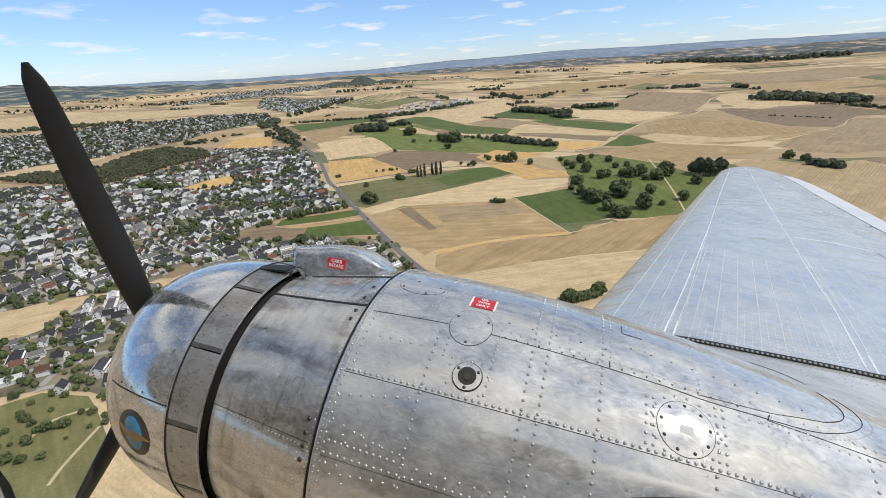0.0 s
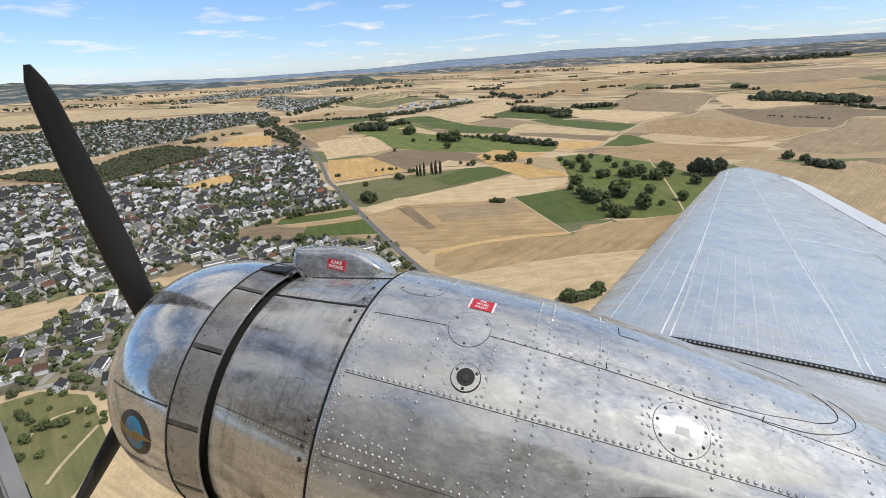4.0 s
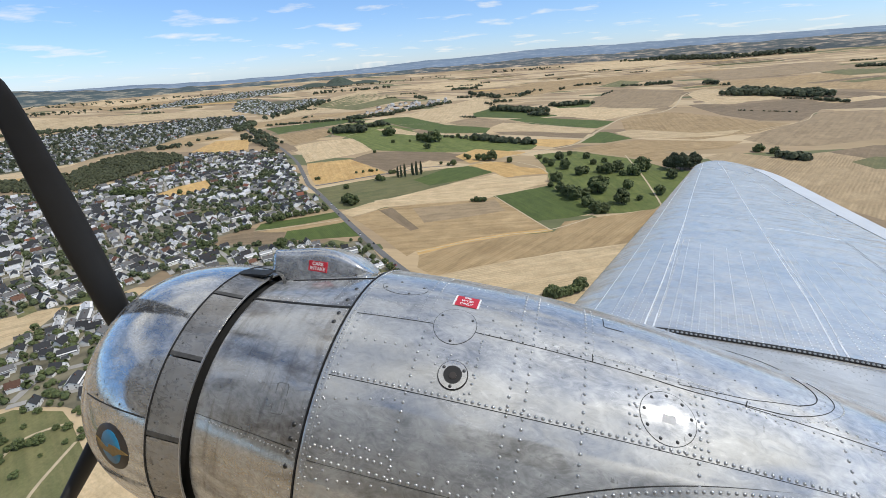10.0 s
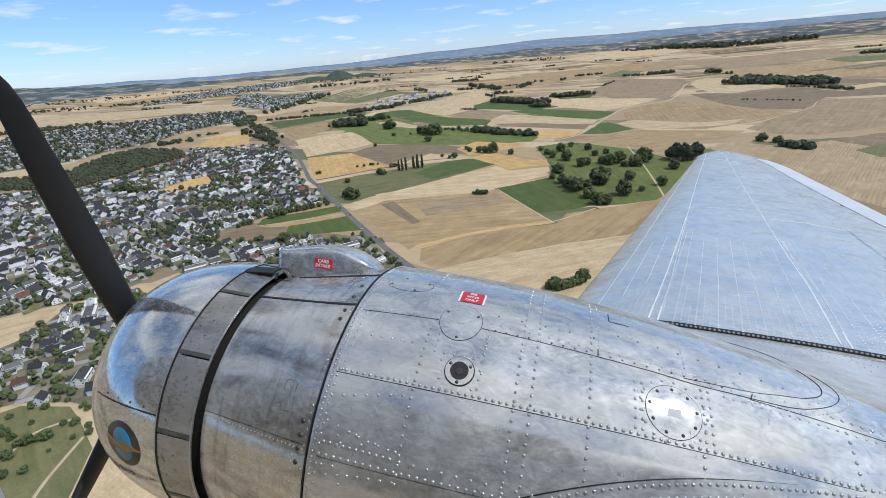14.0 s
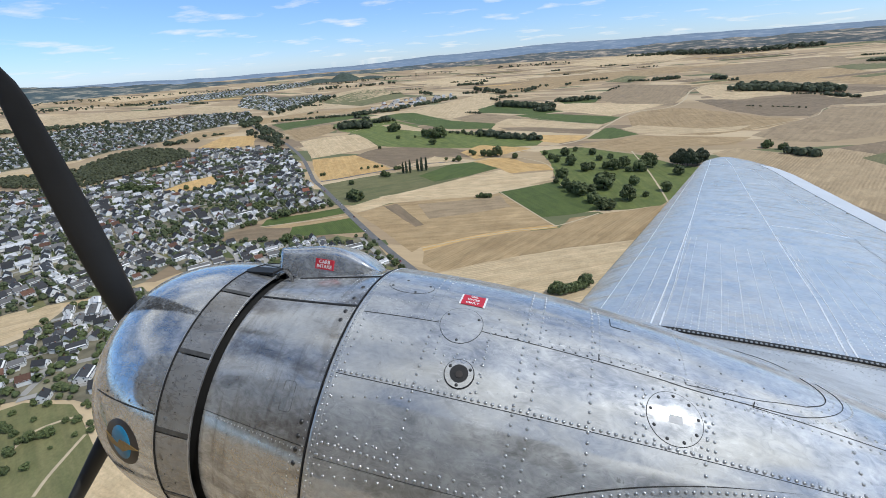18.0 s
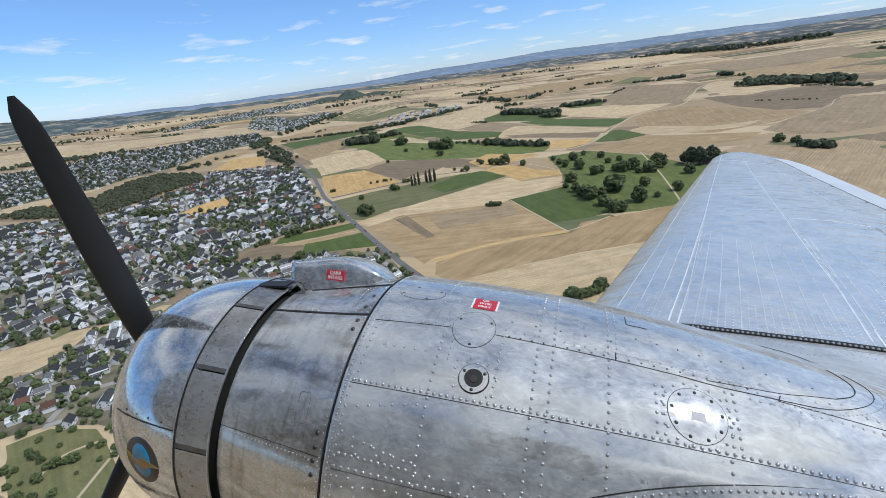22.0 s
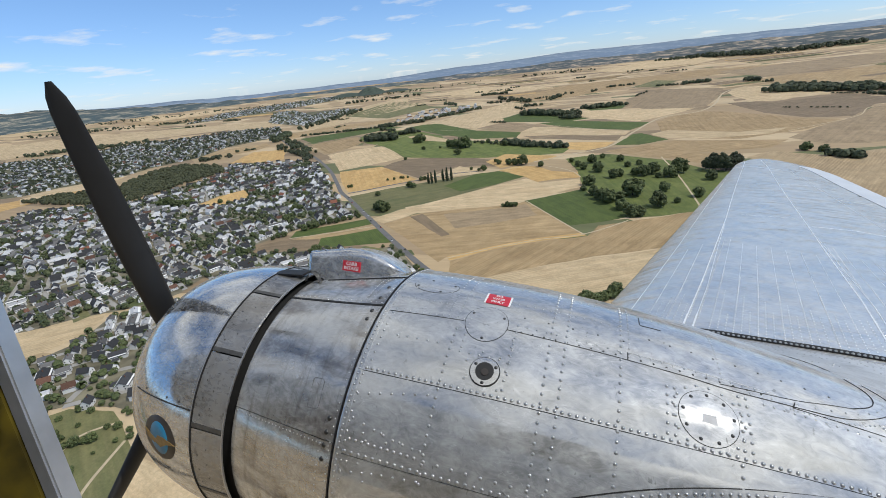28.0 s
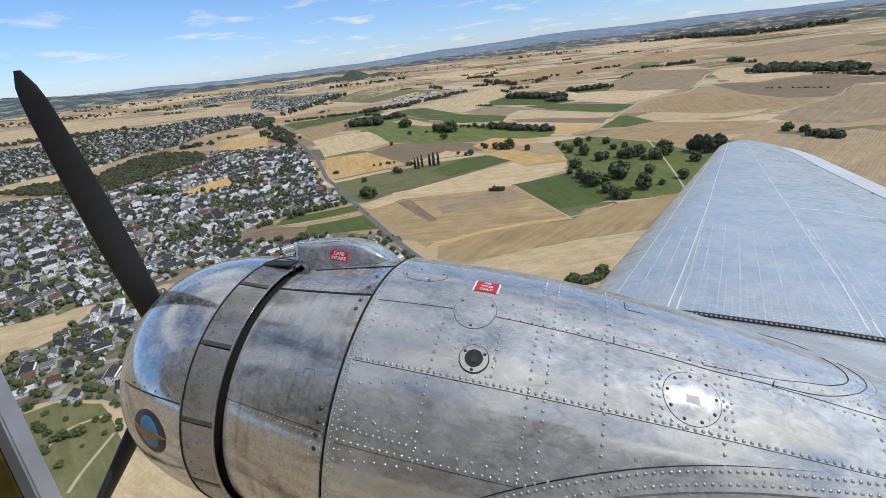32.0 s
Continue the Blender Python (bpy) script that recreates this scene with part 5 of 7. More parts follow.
WING = part("wing", bm, ALU_WING, AIR, "long tapered wing of riveted bare aluminium", True)


def wing_frame(y, c, lift=0.0):
    p = wing_point(y, c, lift)
    return Matrix.Translation(p)


# spanwise lap joints and rivet lines that run out to the tip
def wing_line(name, marks, w, mat=LAP, h=0.0012, n=14):
    """A thin joint or rivet line through marks (span, chord share)."""
    pts = []
    for (ya, ca), (yb, cb) in zip(marks, marks[1:]):
        pts += [(ya + (yb - ya) * i / n, ca + (cb - ca) * i / n) for i in range(n)]
    return strip(name, pts + [marks[-1]], w, WING, mat, 0.0, h, surf=lambda y, cc, l=0: wing_point(y, cc, l))


# pale joint lines carry the light glinting off the lap edges
for marks, w in ((((1.1, 0.061), (2.8, 0.059), (7.4, 0.030)), 0.0032), (((0.85, 0.158), (1.65, 0.160), (3.7, 0.157), (9.25, 0.110)), 0.0070), (((0.85, 0.172), (1.5, 0.173), (3.4, 0.160)), 0.0032),
                 (((0.80, 0.432), (1.6, 0.434), (2.6, 0.424), (3.87, 0.415), (9.5, 0.350)), 0.0085), (((0.80, 0.445), (1.5, 0.449), (3.2, 0.424)), 0.0036),
                 (((3.6, 0.678), (5.5, 0.640), (8.0, 0.555)), 0.0042), (((3.62, 0.43), (3.66, 0.558), (3.58, 0.675)), 0.012), (((3.90, 0.206), (3.95, 0.391)), 0.005), (((5.44, 0.647), (5.41, 0.80)), 0.010),
                 (((6.35, 0.405), (6.45, 0.575)), 0.008), (((8.43, 0.05), (8.02, 0.55)), 0.012)):
    wing_line("lap_joint", marks, w)
for o in (0.0, 0.007):
    rivets("rivet_row", WING, [(2.0 + 0.032 * i, 0.684 + o) for i in range(50)], 0.005, STEP, wing_frame)
for c in (0.098, 0.129, 0.195, 0.228, 0.262, 0.297, 0.331, 0.366, 0.400, 0.468, 0.500, 0.527, 0.571, 0.610, 0.650, 0.700, 0.745):
    k = int(c * 1000) % 7
    wing_line("stringer_line", ((1.2 + 0.06 * k, c), (2.5 + 0.05 * k, c - 0.004)), 0.0020, h=0.0008)
    rivets("rivet_row", WING, [(0.80 + 0.033 * i, c) for i in range(18 + 3 * k)], 0.0046, WRIVET, wing_frame)
    for o, m in ((0.011, 11 + k), (0.022, 13 - k)):
        rivets("rivet_row", WING, [(0.80 + 0.040 * i, c + o) for i in range(m)], 0.0042, WRIVET, wing_frame)
for c in (0.158, 0.172, 0.432, 0.445):
    rivets("rivet_row", WING, [(0.95 + 0.032 * i, c + 0.003) for i in range(60)], 0.0046, WRIVET, wing_frame)
    wing_line("doubler_strip", ((0.80, c), (1.0, c)), 0.010)
# aileron: a silver-doped surface along the outer trailing edge
def aileron_lead(y):
    marks = ((4.0, 0.880), (5.3, 0.845), (7.0, 0.805), (9.0, 0.790))
    for (ya, ca), (yb, cb) in zip(marks, marks[1:]):
        if y <= yb:
            return ca + (cb - ca) * (y - ya) / (yb - ya)
    return 0.79


bm = bmesh.new()
grid_surface(bm, [[wing_point(y, aileron_lead(y) + (1.0 - aileron_lead(y)) * k / 6, 0.006 if 0 < k < 6 else 0.001) for k in range(7)] for y in [4.0 + 5.0 * i / 30 for i in range(31)]])
AIL = part("aileron", bm, SILVER, WING, "silver fabric-covered aileron", True)
strip("hinge_gap", [(4.0 + 5.0 * i / 30, aileron_lead(4.0 + 5.0 * i / 30) - 0.002) for i in range(31)], 0.005, AIL, STEP, 0.0, 0.003, surf=lambda yy, cc, l=0: wing_point(yy, cc, l))
for y in (5.0, 6.0, 6.9):
    rivets("screw", AIL, [(y, aileron_lead(y) - 0.012)], 0.02, BOLT, wing_frame)

# attachment flange with its row of bolts
fl = strip("attach_flange", [(0.76, 0.17 + 0.75 * i / 40) for i in range(41)], 0.035, WING, SEAM, 0.0, 0.010, "dark bolted wing attachment flange", surf=lambda yy, cc, l=0: wing_point(yy, cc, l))
bolt_me = None
for i in range(110):
    c = 0.175 + 0.74 * i / 110
    if bolt_me is None:
        bm = bmesh.new()
        dome(bm, Matrix.Identity(4), 0.0085, 0.9, 6)
        bolt_me = bpy.data.meshes.new("bolt")
        bm.to_mesh(bolt_me); bm.free()
        bolt_me.materials.append(RIVET)
    b = new("bolt", bolt_me)
    b.parent = fl
    b.location = wing_point(0.748, c, 0.012)

# smooth fairing from the nacelle's top into the wing
def fairing(x, u, lift=0.0):
    a = skin(min(x, 2.5), 96, -0.012)
    le, te = wing_edge(0.75)
    b = wing_point(0.75, max(0.02, (x - le) / (te - le)), -0.004)
    k = u * u * (3 - 2 * u)
    return Vector((x, a.y + (b.y - a.y) * u, a.z + (b.z - a.z) * (0.45 * u + 0.55 * k) + lift))


bm = bmesh.new()
grid_surface(bm, [[fairing(1.15 + 1.75 * i / 30, j / 12) for j in range(13)] for i in range(31)])
FAIR = part("wing_fairing", bm, ALU_DULL, AIR, "smooth metal fairing from nacelle to wing", True)
strip("fairing_rim", smooth_line([(1.935, 0.26), (1.935, 0.40), (1.90, 0.58), (1.80, 0.72), (1.66, 0.82)]), 0.0035, FAIR, SEAM, 0.001, 0.0015, surf=fairing)
fair_frame = lambda x, u, l: Matrix.Translation(fairing(x, u, 0.001))
for k in range(7):
    rivets("rivet_row", FAIR, [(1.62 + 0.19 * k + 0.012 * i, 0.98 - 0.045 * i) for i in range(6)], 0.0042, None, fair_frame)
rivets("rivet_row", FAIR, [(1.50 + 0.03 * i, 0.60 + 0.006 * i) for i in range(20)], 0.0042, None, fair_frame)
for u in (0.86, 0.93):
    rivets("rivet_row", FAIR, [(1.55 + 0.032 * i, u) for i in range(38)], 0.0040, None, fair_frame)
strip("flange_edge", [(1.45 + 1.40 * i / 30, 0.955) for i in range(31)], 0.010, FAIR, TRIMW, 0.001, 0.002, "light flange edge", surf=fairing)
strip("panel_rim", [(1.09, 102), (1.089, 96.3), (1.094, 95.7), (1.173, 95.9)], 0.004, NAC, SEAM, 0.0006, 0.0008)
rivets("rivet_row", NAC, along(1.90, 2.25, 79.0, 78.6, 0.035), 0.0068)

# ---- fuselage round the cabin, open at the window ----
FY, FZ, FR = -2.81, 1.53, 1.25


def hull(x, deg, r=FR):
    a = radians(deg)
    return Vector((x, FY + r * math.cos(a), FZ + r * math.sin(a)))


def shell(name, r, mat, label, parent):
    bm = bmesh.new()
    xs = [-3.0, -2.0, -1.2, -0.5, 0.0, 0.42, 1.42, 2.0, 3.0, 4.0, 5.0, 6.0]
    an = [-180 + 9 * k for k in range(41)]
    for i in range(len(xs) - 1):
        for j in range(40):
            if xs[i] == 0.42 and -9 <= an[j] < 36:
                continue
            bm.faces.new([bm.verts.new(hull(x, d, r)) for x, d in ((xs[i], an[j]), (xs[i + 1], an[j]), (xs[i + 1], an[j + 1]), (xs[i], an[j + 1]))])
    bmesh.ops.remove_doubles(bm, verts=bm.verts, dist=1e-4)
    return part(name, bm, mat, parent, label, True)


FUSELAGE = shell("fuselage", FR, ALU_HULL, "bare-metal fuselage with an open view through the cabin window", AIR)
shell("cabin_lining", FR - 0.03, LINING, "pale cabin lining", FUSELAGE)

gather_rivets()


# ---- cabin window and the camera mount beside it ----
INTO = AIR.matrix_world.inverted()


def prism(name, outline, depth, mat, parent, label="", bev=0.003, seg=2):
    """A plate: an outline of points, pushed back by the vector depth, with rounded edges."""
    bm = bmesh.new()
    f = bm.faces.new([bm.verts.new(p) for p in outline])
    r = bmesh.ops.extrude_face_region(bm, geom=[f])
    bmesh.ops.translate(bm, verts=[v for v in r["geom"] if isinstance(v, bmesh.types.BMVert)], vec=depth)
    bmesh.ops.recalc_face_normals(bm, faces=bm.faces)
    bmesh.ops.bevel(bm, geom=bm.edges[:], offset=bev, segments=seg, affect="EDGES")
    return part(name, bm, mat, parent, label)


WA, WB = Vector((0.680, -1.594, 1.656 + ALT)), Vector((0.715, -1.615, 1.580 + ALT))
WA, WB = (p + Vector((-0.90, -0.42, 0.09)) * 0.010 for p in (WA, WB))
WD = WB - WA
W_SIDE, W_BACK = Vector((-0.90, -0.42, 0.09)), Vector((-0.333, 0.868, -0.368))
wl = lambda p: INTO @ p
turn_in = INTO.to_3x3()
top_w, low_w = WA - WD * 1.2, WB + WD * 2.0
SILL = prism("window_sill", [wl(p) for p in (top_w + W_SIDE * 0.006, low_w + W_SIDE * 0.006, low_w + W_SIDE * 0.16, top_w + W_SIDE * 0.16)], turn_in @ (W_BACK * 0.02), PRIMER, AIR, "cabin window surround in mottled yellow primer", 0.002)
prism("window_trim", [wl(p) for p in (top_w - W_SIDE * 0.001, low_w - W_SIDE * 0.001, low_w + W_SIDE * 0.007, top_w + W_SIDE * 0.007)], turn_in @ (W_BACK * 0.012), TRIMW, SILL, "bare metal window trim", 0.001)

M_R, M_U, M_F = Vector((0.942, 0.323, -0.091)), Vector((-0.04, 0.377, 0.925)), Vector((-0.333, 0.868, -0.368))
M_O = Vector((0.9747, -1.7086, 1.7927 + ALT)) + M_F * 0.112
MOUNT = new("camera_mount")
MOUNT.matrix_world = Matrix.Translation(M_O)
tagged(MOUNT, "black plastic camera mount fixed beside the cabin window", "camera mount")


def mount_part(name, x0, x1, y0, y1, depth, mat, parent, label="", corner=0.004, off=0.0):
    """A slab with rounded corners, facing into the cabin."""
    r = min(corner, (x1 - x0) * 0.45, (y1 - y0) * 0.45)
    o = []
    for cx, cy, a0 in ((x1 - r, y1 - r, 0), (x0 + r, y1 - r, 90), (x0 + r, y0 + r, 180), (x1 - r, y0 + r, 270)):
        for k in range(7):
            a = radians(a0 + 15 * k)
            o.append(M_R * (cx + r * math.cos(a)) + M_U * (cy + r * math.sin(a)) + M_F * off)
    return prism(name, o, M_F * depth, mat, parent, label, 0.0012, 2)


head = mount_part("head", -0.177, -0.1115, 0.0215, 0.100, 0.020, DEVICE, MOUNT, "black rounded camera head", 0.018)
mount_part("screen", -0.172, -0.120, 0.029, 0.094, 0.003, DEVICE2, head, "dark glass screen", 0.014, -0.0015)
mount_part("body", -0.170, -0.1150, -0.064, -0.0260, 0.020, DEVICE, MOUNT, "black camera body", 0.010)
mount_part("grip", -0.1170, -0.1077, -0.0515, -0.0235, 0.016, DEVICE2, MOUNT, "grey side grip", 0.003)
mount_part("arm", -0.150, -0.138, -0.030, 0.026, 0.012, DEVICE, MOUNT, "black mounting arm", 0.003, 0.006)
mount_part("arm", -0.150, -0.136, -0.110, -0.040, 0.012, DEVICE, MOUNT, "black mounting arm", 0.003, 0.006)


# ---- trees ----
def crown_mesh(name, seed, w, h, n, leaf, clumps, mat, base=0.0, column=False):
    """A crown of many small leaf sprays gathered in uneven clumps; column: a narrow one, leafy down to the ground."""
    rng = random.Random(seed)
    cl = []
    for k in range(clumps):
        a, u = rng.uniform(0, 2 * math.pi), rng.uniform(-0.8, 1.0)
        rr = math.sqrt(max(0.0, 1 - u * u)) * rng.uniform(0.45, 0.80)
        if column:
            q = (k + rng.random()) / clumps
            full = min(1.0, 0.5 + 2.2 * q) * (1 - q ** 3 * 0.75)
            rr = rng.uniform(0.1, 0.5) * full
            cl.append((Vector((w / 2 * rr * math.cos(a), w / 2 * rr * math.sin(a), h * (0.05 + 0.92 * q))), rng.uniform(0.45, 0.6) * full * w / 2))
            continue
        cl.append((Vector((w / 2 * rr * math.cos(a), w / 2 * rr * math.sin(a), h / 2 + u * h / 2 * 0.72)), rng.uniform(0.22, 0.42) * w / 2))
    verts, faces = [], []
    for _ in range(n):
        c, r = rng.choice(cl)
        d = Vector((rng.gauss(0, 1), rng.gauss(0, 1), rng.gauss(0, 1))).normalized()
        p = c + d * r * rng.uniform(0.55, 1.05)
        nrm = (d + Vector((rng.uniform(-.6, .6), rng.uniform(-.6, .6), rng.uniform(-.2, .8)))).normalized()
        t = nrm.orthogonal().normalized()
        b = nrm.cross(t)
        s = leaf * rng.uniform(0.6, 1.3)
        k = len(verts)
        for du, dv in ((-1, -0.3), (0.1, -0.9), (1, 0.2), (0, 0.9)):
            q = p + t * du * s + b * dv * s + nrm * rng.uniform(-0.2, 0.2) * s
            verts.append((q.x, q.y, max(0.3, q.z + base)))
        faces.append((k, k + 1, k + 2, k + 3))
    me = bpy.data.meshes.new(name)
    me.from_pydata(verts, [], faces)
    me.materials.append(mat)
    return me


def trunk_mesh(name, seed, height, r):
    rng = random.Random(seed)
    bm = bmesh.new()
    def limb(a, b, r0, r1):
        d = (b - a).normalized()
        t = d.orthogonal().normalized(); s = d.cross(t)
        rows = [[p + (t * math.cos(2 * math.pi * k / 6) + s * math.sin(2 * math.pi * k / 6)) * rr for k in range(7)] for p, rr in ((a, r0), ((a + b) / 2, (r0 + r1) / 2), (b, r1))]
        grid_surface(bm, rows)
    top = Vector((rng.uniform(-.4, .4), rng.uniform(-.4, .4), height))
    limb(Vector((0, 0, -0.3)), top, r, r * 0.45)
    for _ in range(4):
        a = rng.uniform(0, 6.28)
        q = top * rng.uniform(0.55, 0.9)
        limb(q, q + Vector((math.cos(a) * height * 0.5, math.sin(a) * height * 0.5, height * 0.45)), r * 0.45, r * 0.15)
    me = bpy.data.meshes.new(name)
    bm.to_mesh(me); bm.free()
    me.materials.append(BARK)
    return me


BROAD = [(trunk_mesh("trunk", 10 + k, 3.2, 0.35), crown_mesh("crown", 20 + k, 10 + k, 8.5 + 0.6 * k, 2300, 0.72, 26, LEAF, 0.2)) for k in range(4)]
POPLAR = [(trunk_mesh("trunk", 40 + k, 5.0, 0.4), crown_mesh("crown", 50 + k, 5.4, 19, 2200, 0.66, 40, LEAF_D, 0.0, True)) for k in range(2)]
TALL = [(trunk_mesh("trunk", 80 + k, 9.0, 0.42), crown_mesh("crown", 90 + k, 11.5, 16.5, 2400, 0.75, 30, LEAF_D, 1.6)) for k in range(3)]
SHRUB = [(trunk_mesh("trunk", 60 + k, 1.2, 0.15), crown_mesh("crown", 70 + k, 6.5, 4.0, 500, 0.42, 11, LEAF, 0.2)) for k in range(2)]
TREE_WORDS = {"broad": "round-crowned broadleaf tree with dark green leaves", "tall": "tall tree with a bare trunk and a high dark crown", "poplar": "tall narrow poplar standing in a row", "shrub": "low dark green bush in the fields"}
made_trees = 0


def tree(x, y, kind="broad", size=1.0, group="trees in the fields"):
    global made_trees
    made_trees += 1
    rng = random.Random(made_trees)
    tm, cm = rng.choice({"broad": BROAD, "poplar": POPLAR, "tall": TALL, "shrub": SHRUB}[kind])
    e = new("tree" if kind != "shrub" else "bush")
    s = size * rng.uniform(0.64, 0.86) * (1.25 if kind == "poplar" else 1.0)
    e.matrix_world = pose(x, y, land_z(x, y), 0, 0, rng.uniform(0, 360)) @ Matrix.Diagonal((s, s, s * rng.uniform(0.9, 1.1), 1))
    tagged(e, TREE_WORDS[kind], "tree" if kind != "shrub" else "bush", group)
    link_mesh("trunk", tm, None, e)
    link_mesh("crown", cm, None, e)
    return e


ORCHARD = ((-22, 707, 2.36), (-29, 674, 1.50), (-14, 651, 1.82), (-4, 629, 2.38), (6, 613, 2.24), (21, 625, 2.19), (22, 584, 1.81), (38, 648, 3.80), (33, 558, 1.90), (42, 559, 2.14), (66, 597, 2.11), (90, 613, 1.04), (119, 641, 1.82), (79, 667, 2.06), (80, 744, 1.65), (95, 751, 2.51), (111, 774, 2.69), (100, 744, 1.66), (13, 747, 2.06), (-11, 790, 2.61), (22, 758, 1.88), (46, 766, 1.91), (58, 758, 2.10), (73, 770, 1.92), (148, 728, 1.74), (26, 869, 1.67), (56, 836, 1.15), (-36, 811, 1.79), (-47, 834, 1.83), (-23, 861, 1.89), (-61, 872, 1.44), (-5, 900, 1.23), (37, 823, 1.36))
TALL_CLUMP = ((150, 789, 1.67), (155, 781, 1.88), (162, 777, 2.04), (169, 777, 2.10), (176, 777, 2.11), (184, 781, 2.06), (193, 789, 1.92), (162, 797, 1.92), (177, 796, 2.04), (191, 800, 1.94))
POPLARS = ((-300, 727, 1.20), (-294, 727, 1.31), (-288, 731, 1.31), (-278, 744, 1.44), (-270, 744, 1.65), (-263, 748, 1.49))
FIELD_TREES = ((-328, 703, 1.18), (-320, 703, 1.17), (-365, 651, 1.24), (-329, 575, 1.48), (-322, 576, 2.02), (-311, 566, 1.98), (-310, 577, 1.28), (-135, 594, 0.77), (-129, 594, 1.11), (-123, 594, 1.11), (-118, 595, 1.02), (-455, 704, 0.69), (-451, 708, 0.92), (-397, 755, 0.59), (-385, 760, 0.70), (-375, 769, 0.70), (-362, 773, 0.70), (-736, 1259, 1.57), (-220, 818, 1.16), (-248, 828, 1.07), (-230, 818, 1.05), (-214, 894, 1.00))
MEADOW_TREES = ((-203, 872, 1.47), (-181, 866, 1.94), (-168, 861, 2.28), (-152, 860, 2.27), (-115, 840, 1.40), (-443, 946, 0.99), (-516, 1190, 2.81), (-501, 1188, 3.84), (-382, 1097, 2.52), (-361, 1079, 2.78), (-346, 1077, 3.38), (-333, 1076, 3.36), (-327, 990, 1.84), (-446, 1072, 1.26), (-404, 1083, 0.94), (-289, 1135, 1.27), (-233, 1081, 1.50), (-370, 769, 0.70), (321, 914, 1.98), (317, 919, 1.32), (337, 898, 1.18), (345, 907, 1.06), (-319, 756, 1.13), (-325, 752, 0.90))
LOW_TREES = ((-15, 334, 0.83), (-11, 337, 1.35), (-7, 335, 1.24), (-3, 338, 1.04), (2, 341, 1.15), (5, 343, 1.05), (10, 348, 1.17), (13, 352, 1.18), (-9, 343, 1.05), (0, 344, 0.85))
EDGE_TREES = ((-394, 480, 1.22), (-390, 489, 1.05), (-384, 494, 1.23), (-380, 504, 1.24), (-371, 510, 1.06), (-363, 515, 1.06), (-356, 523, 0.89), (-349, 529, 1.06), (-340, 537, 0.89), (-411, 456, 1.21), (-417, 451, 1.03), (-475, 566, 1.63), (-469, 572, 1.43), (-450, 513, 1.71), (-451, 523, 1.73), (-420, 393, 1.30), (-425, 389, 1.46), (-329, 401, 1.33))
GARDEN_TREES = ((-323, 405, 1.48), (-313, 415, 0.89), (-247, 432, 0.57), (-457, 447, 1.07), (-445, 452, 0.89), (-419, 443, 0.86), (-170, 366, 0.96), (-181, 378, 0.87), (-160, 357, 0.94), (-199, 387, 0.77), (-215, 403, 0.80), (-787, 575, 2.13), (-771, 579, 2.37), (-752, 580, 2.59), (-734, 581, 2.30), (-732, 595, 1.80), (-674, 606, 1.49), (-515, 634, 1.35), (-513, 649, 1.59))
for x, y, k in ORCHARD:
    tree(x, y, "broad", k, "orchard trees")
for x, y, k in TALL_CLUMP:
    tree(x, y, "tall", k, "tall clump beside the wing")
for x, y, k in POPLARS:
    tree(x, y, "poplar", k, "poplar row")
for x, y, k in FIELD_TREES + MEADOW_TREES:
    tree(x, y, "broad", k)
for x, y, k in LOW_TREES:
    tree(x, y, "broad", k, "trees round the sunken plot")
for x, y, k in EDGE_TREES + GARDEN_TREES:
    tree(x, y, "broad", k, "village edge trees")
GROVE = random.Random(77)
for i in range(60):   # bushes and fruit trees among the allotments
    u, v = GROVE.random(), GROVE.random()
    tree(-393 + 124 * u, 120 - 59 * v + 33 * u, "broad", GROVE.uniform(0.35, 0.75), "allotment trees")


def wood(name, outline_fn, count, size, mat, label, seed):
    """Joined woodland: many small crowns, each of a handful of uneven leaf sprays."""
    rng = random.Random(seed)
    V, F = [], []
    for _ in range(count):
        x, y = outline_fn(rng)
        z0 = land_z(x, y)
        s = size * rng.uniform(0.38, 0.92)
        for _ in range(48):
            a, u = rng.uniform(0, 6.283), rng.uniform(-0.5, 1)
            rr = math.sqrt(1 - u * u) * rng.uniform(0.6, 1.0)
            c = Vector((x + s * 0.55 * rr * math.cos(a), y + s * 0.55 * rr * math.sin(a), z0 + s * (0.5 + 0.48 * u)))
            n = Vector((rr * math.cos(a), rr * math.sin(a), u + 0.25)).normalized()
            t = n.orthogonal().normalized(); b = n.cross(t)
            k, r = len(V), s * rng.uniform(0.16, 0.28)
            for du, dv in ((-1, -0.4), (0.3, -1), (1, 0.3), (-0.2, 1)):
                V.append(tuple(c + t * du * r + b * dv * r))
            F.append((k, k + 1, k + 2, k + 3))
    me = bpy.data.meshes.new(name)
    me.from_pydata(V, [], F)
    me.materials.append(mat)
    return tagged(new(name, me), label, "woodland", kind="stuff")


def belt(a, b, w):
    def f(rng):
        u = rng.random()
        return a[0] + (b[0] - a[0]) * u + rng.uniform(-w, w), a[1] + (b[1] - a[1]) * u + rng.uniform(-w, w)
    return f


def within(poly, x, y):
    c = False
    for i in range(len(poly)):
        (xa, ya), (xb, yb) = poly[i - 1], poly[i]
        if (ya > y) != (yb > y) and x < (xb - xa) * (y - ya) / (yb - ya) + xa:
            c = not c
    return c


def inside(poly, rng):
    xs, ys = [p[0] for p in poly], [p[1] for p in poly]
    while True:
        x, y = rng.uniform(min(xs), max(xs)), rng.uniform(min(ys), max(ys))
        c = False
        for i in range(len(poly)):
            (xa, ya), (xb, yb) = poly[i - 1], poly[i]
            if (ya > y) != (yb > y) and x < (xb - xa) * (y - ya) / (yb - ya) + xa:
                c = not c
        if c and not (poly is TOWN and within(VILLAGE_GREEN, x, y)):
            return x, y


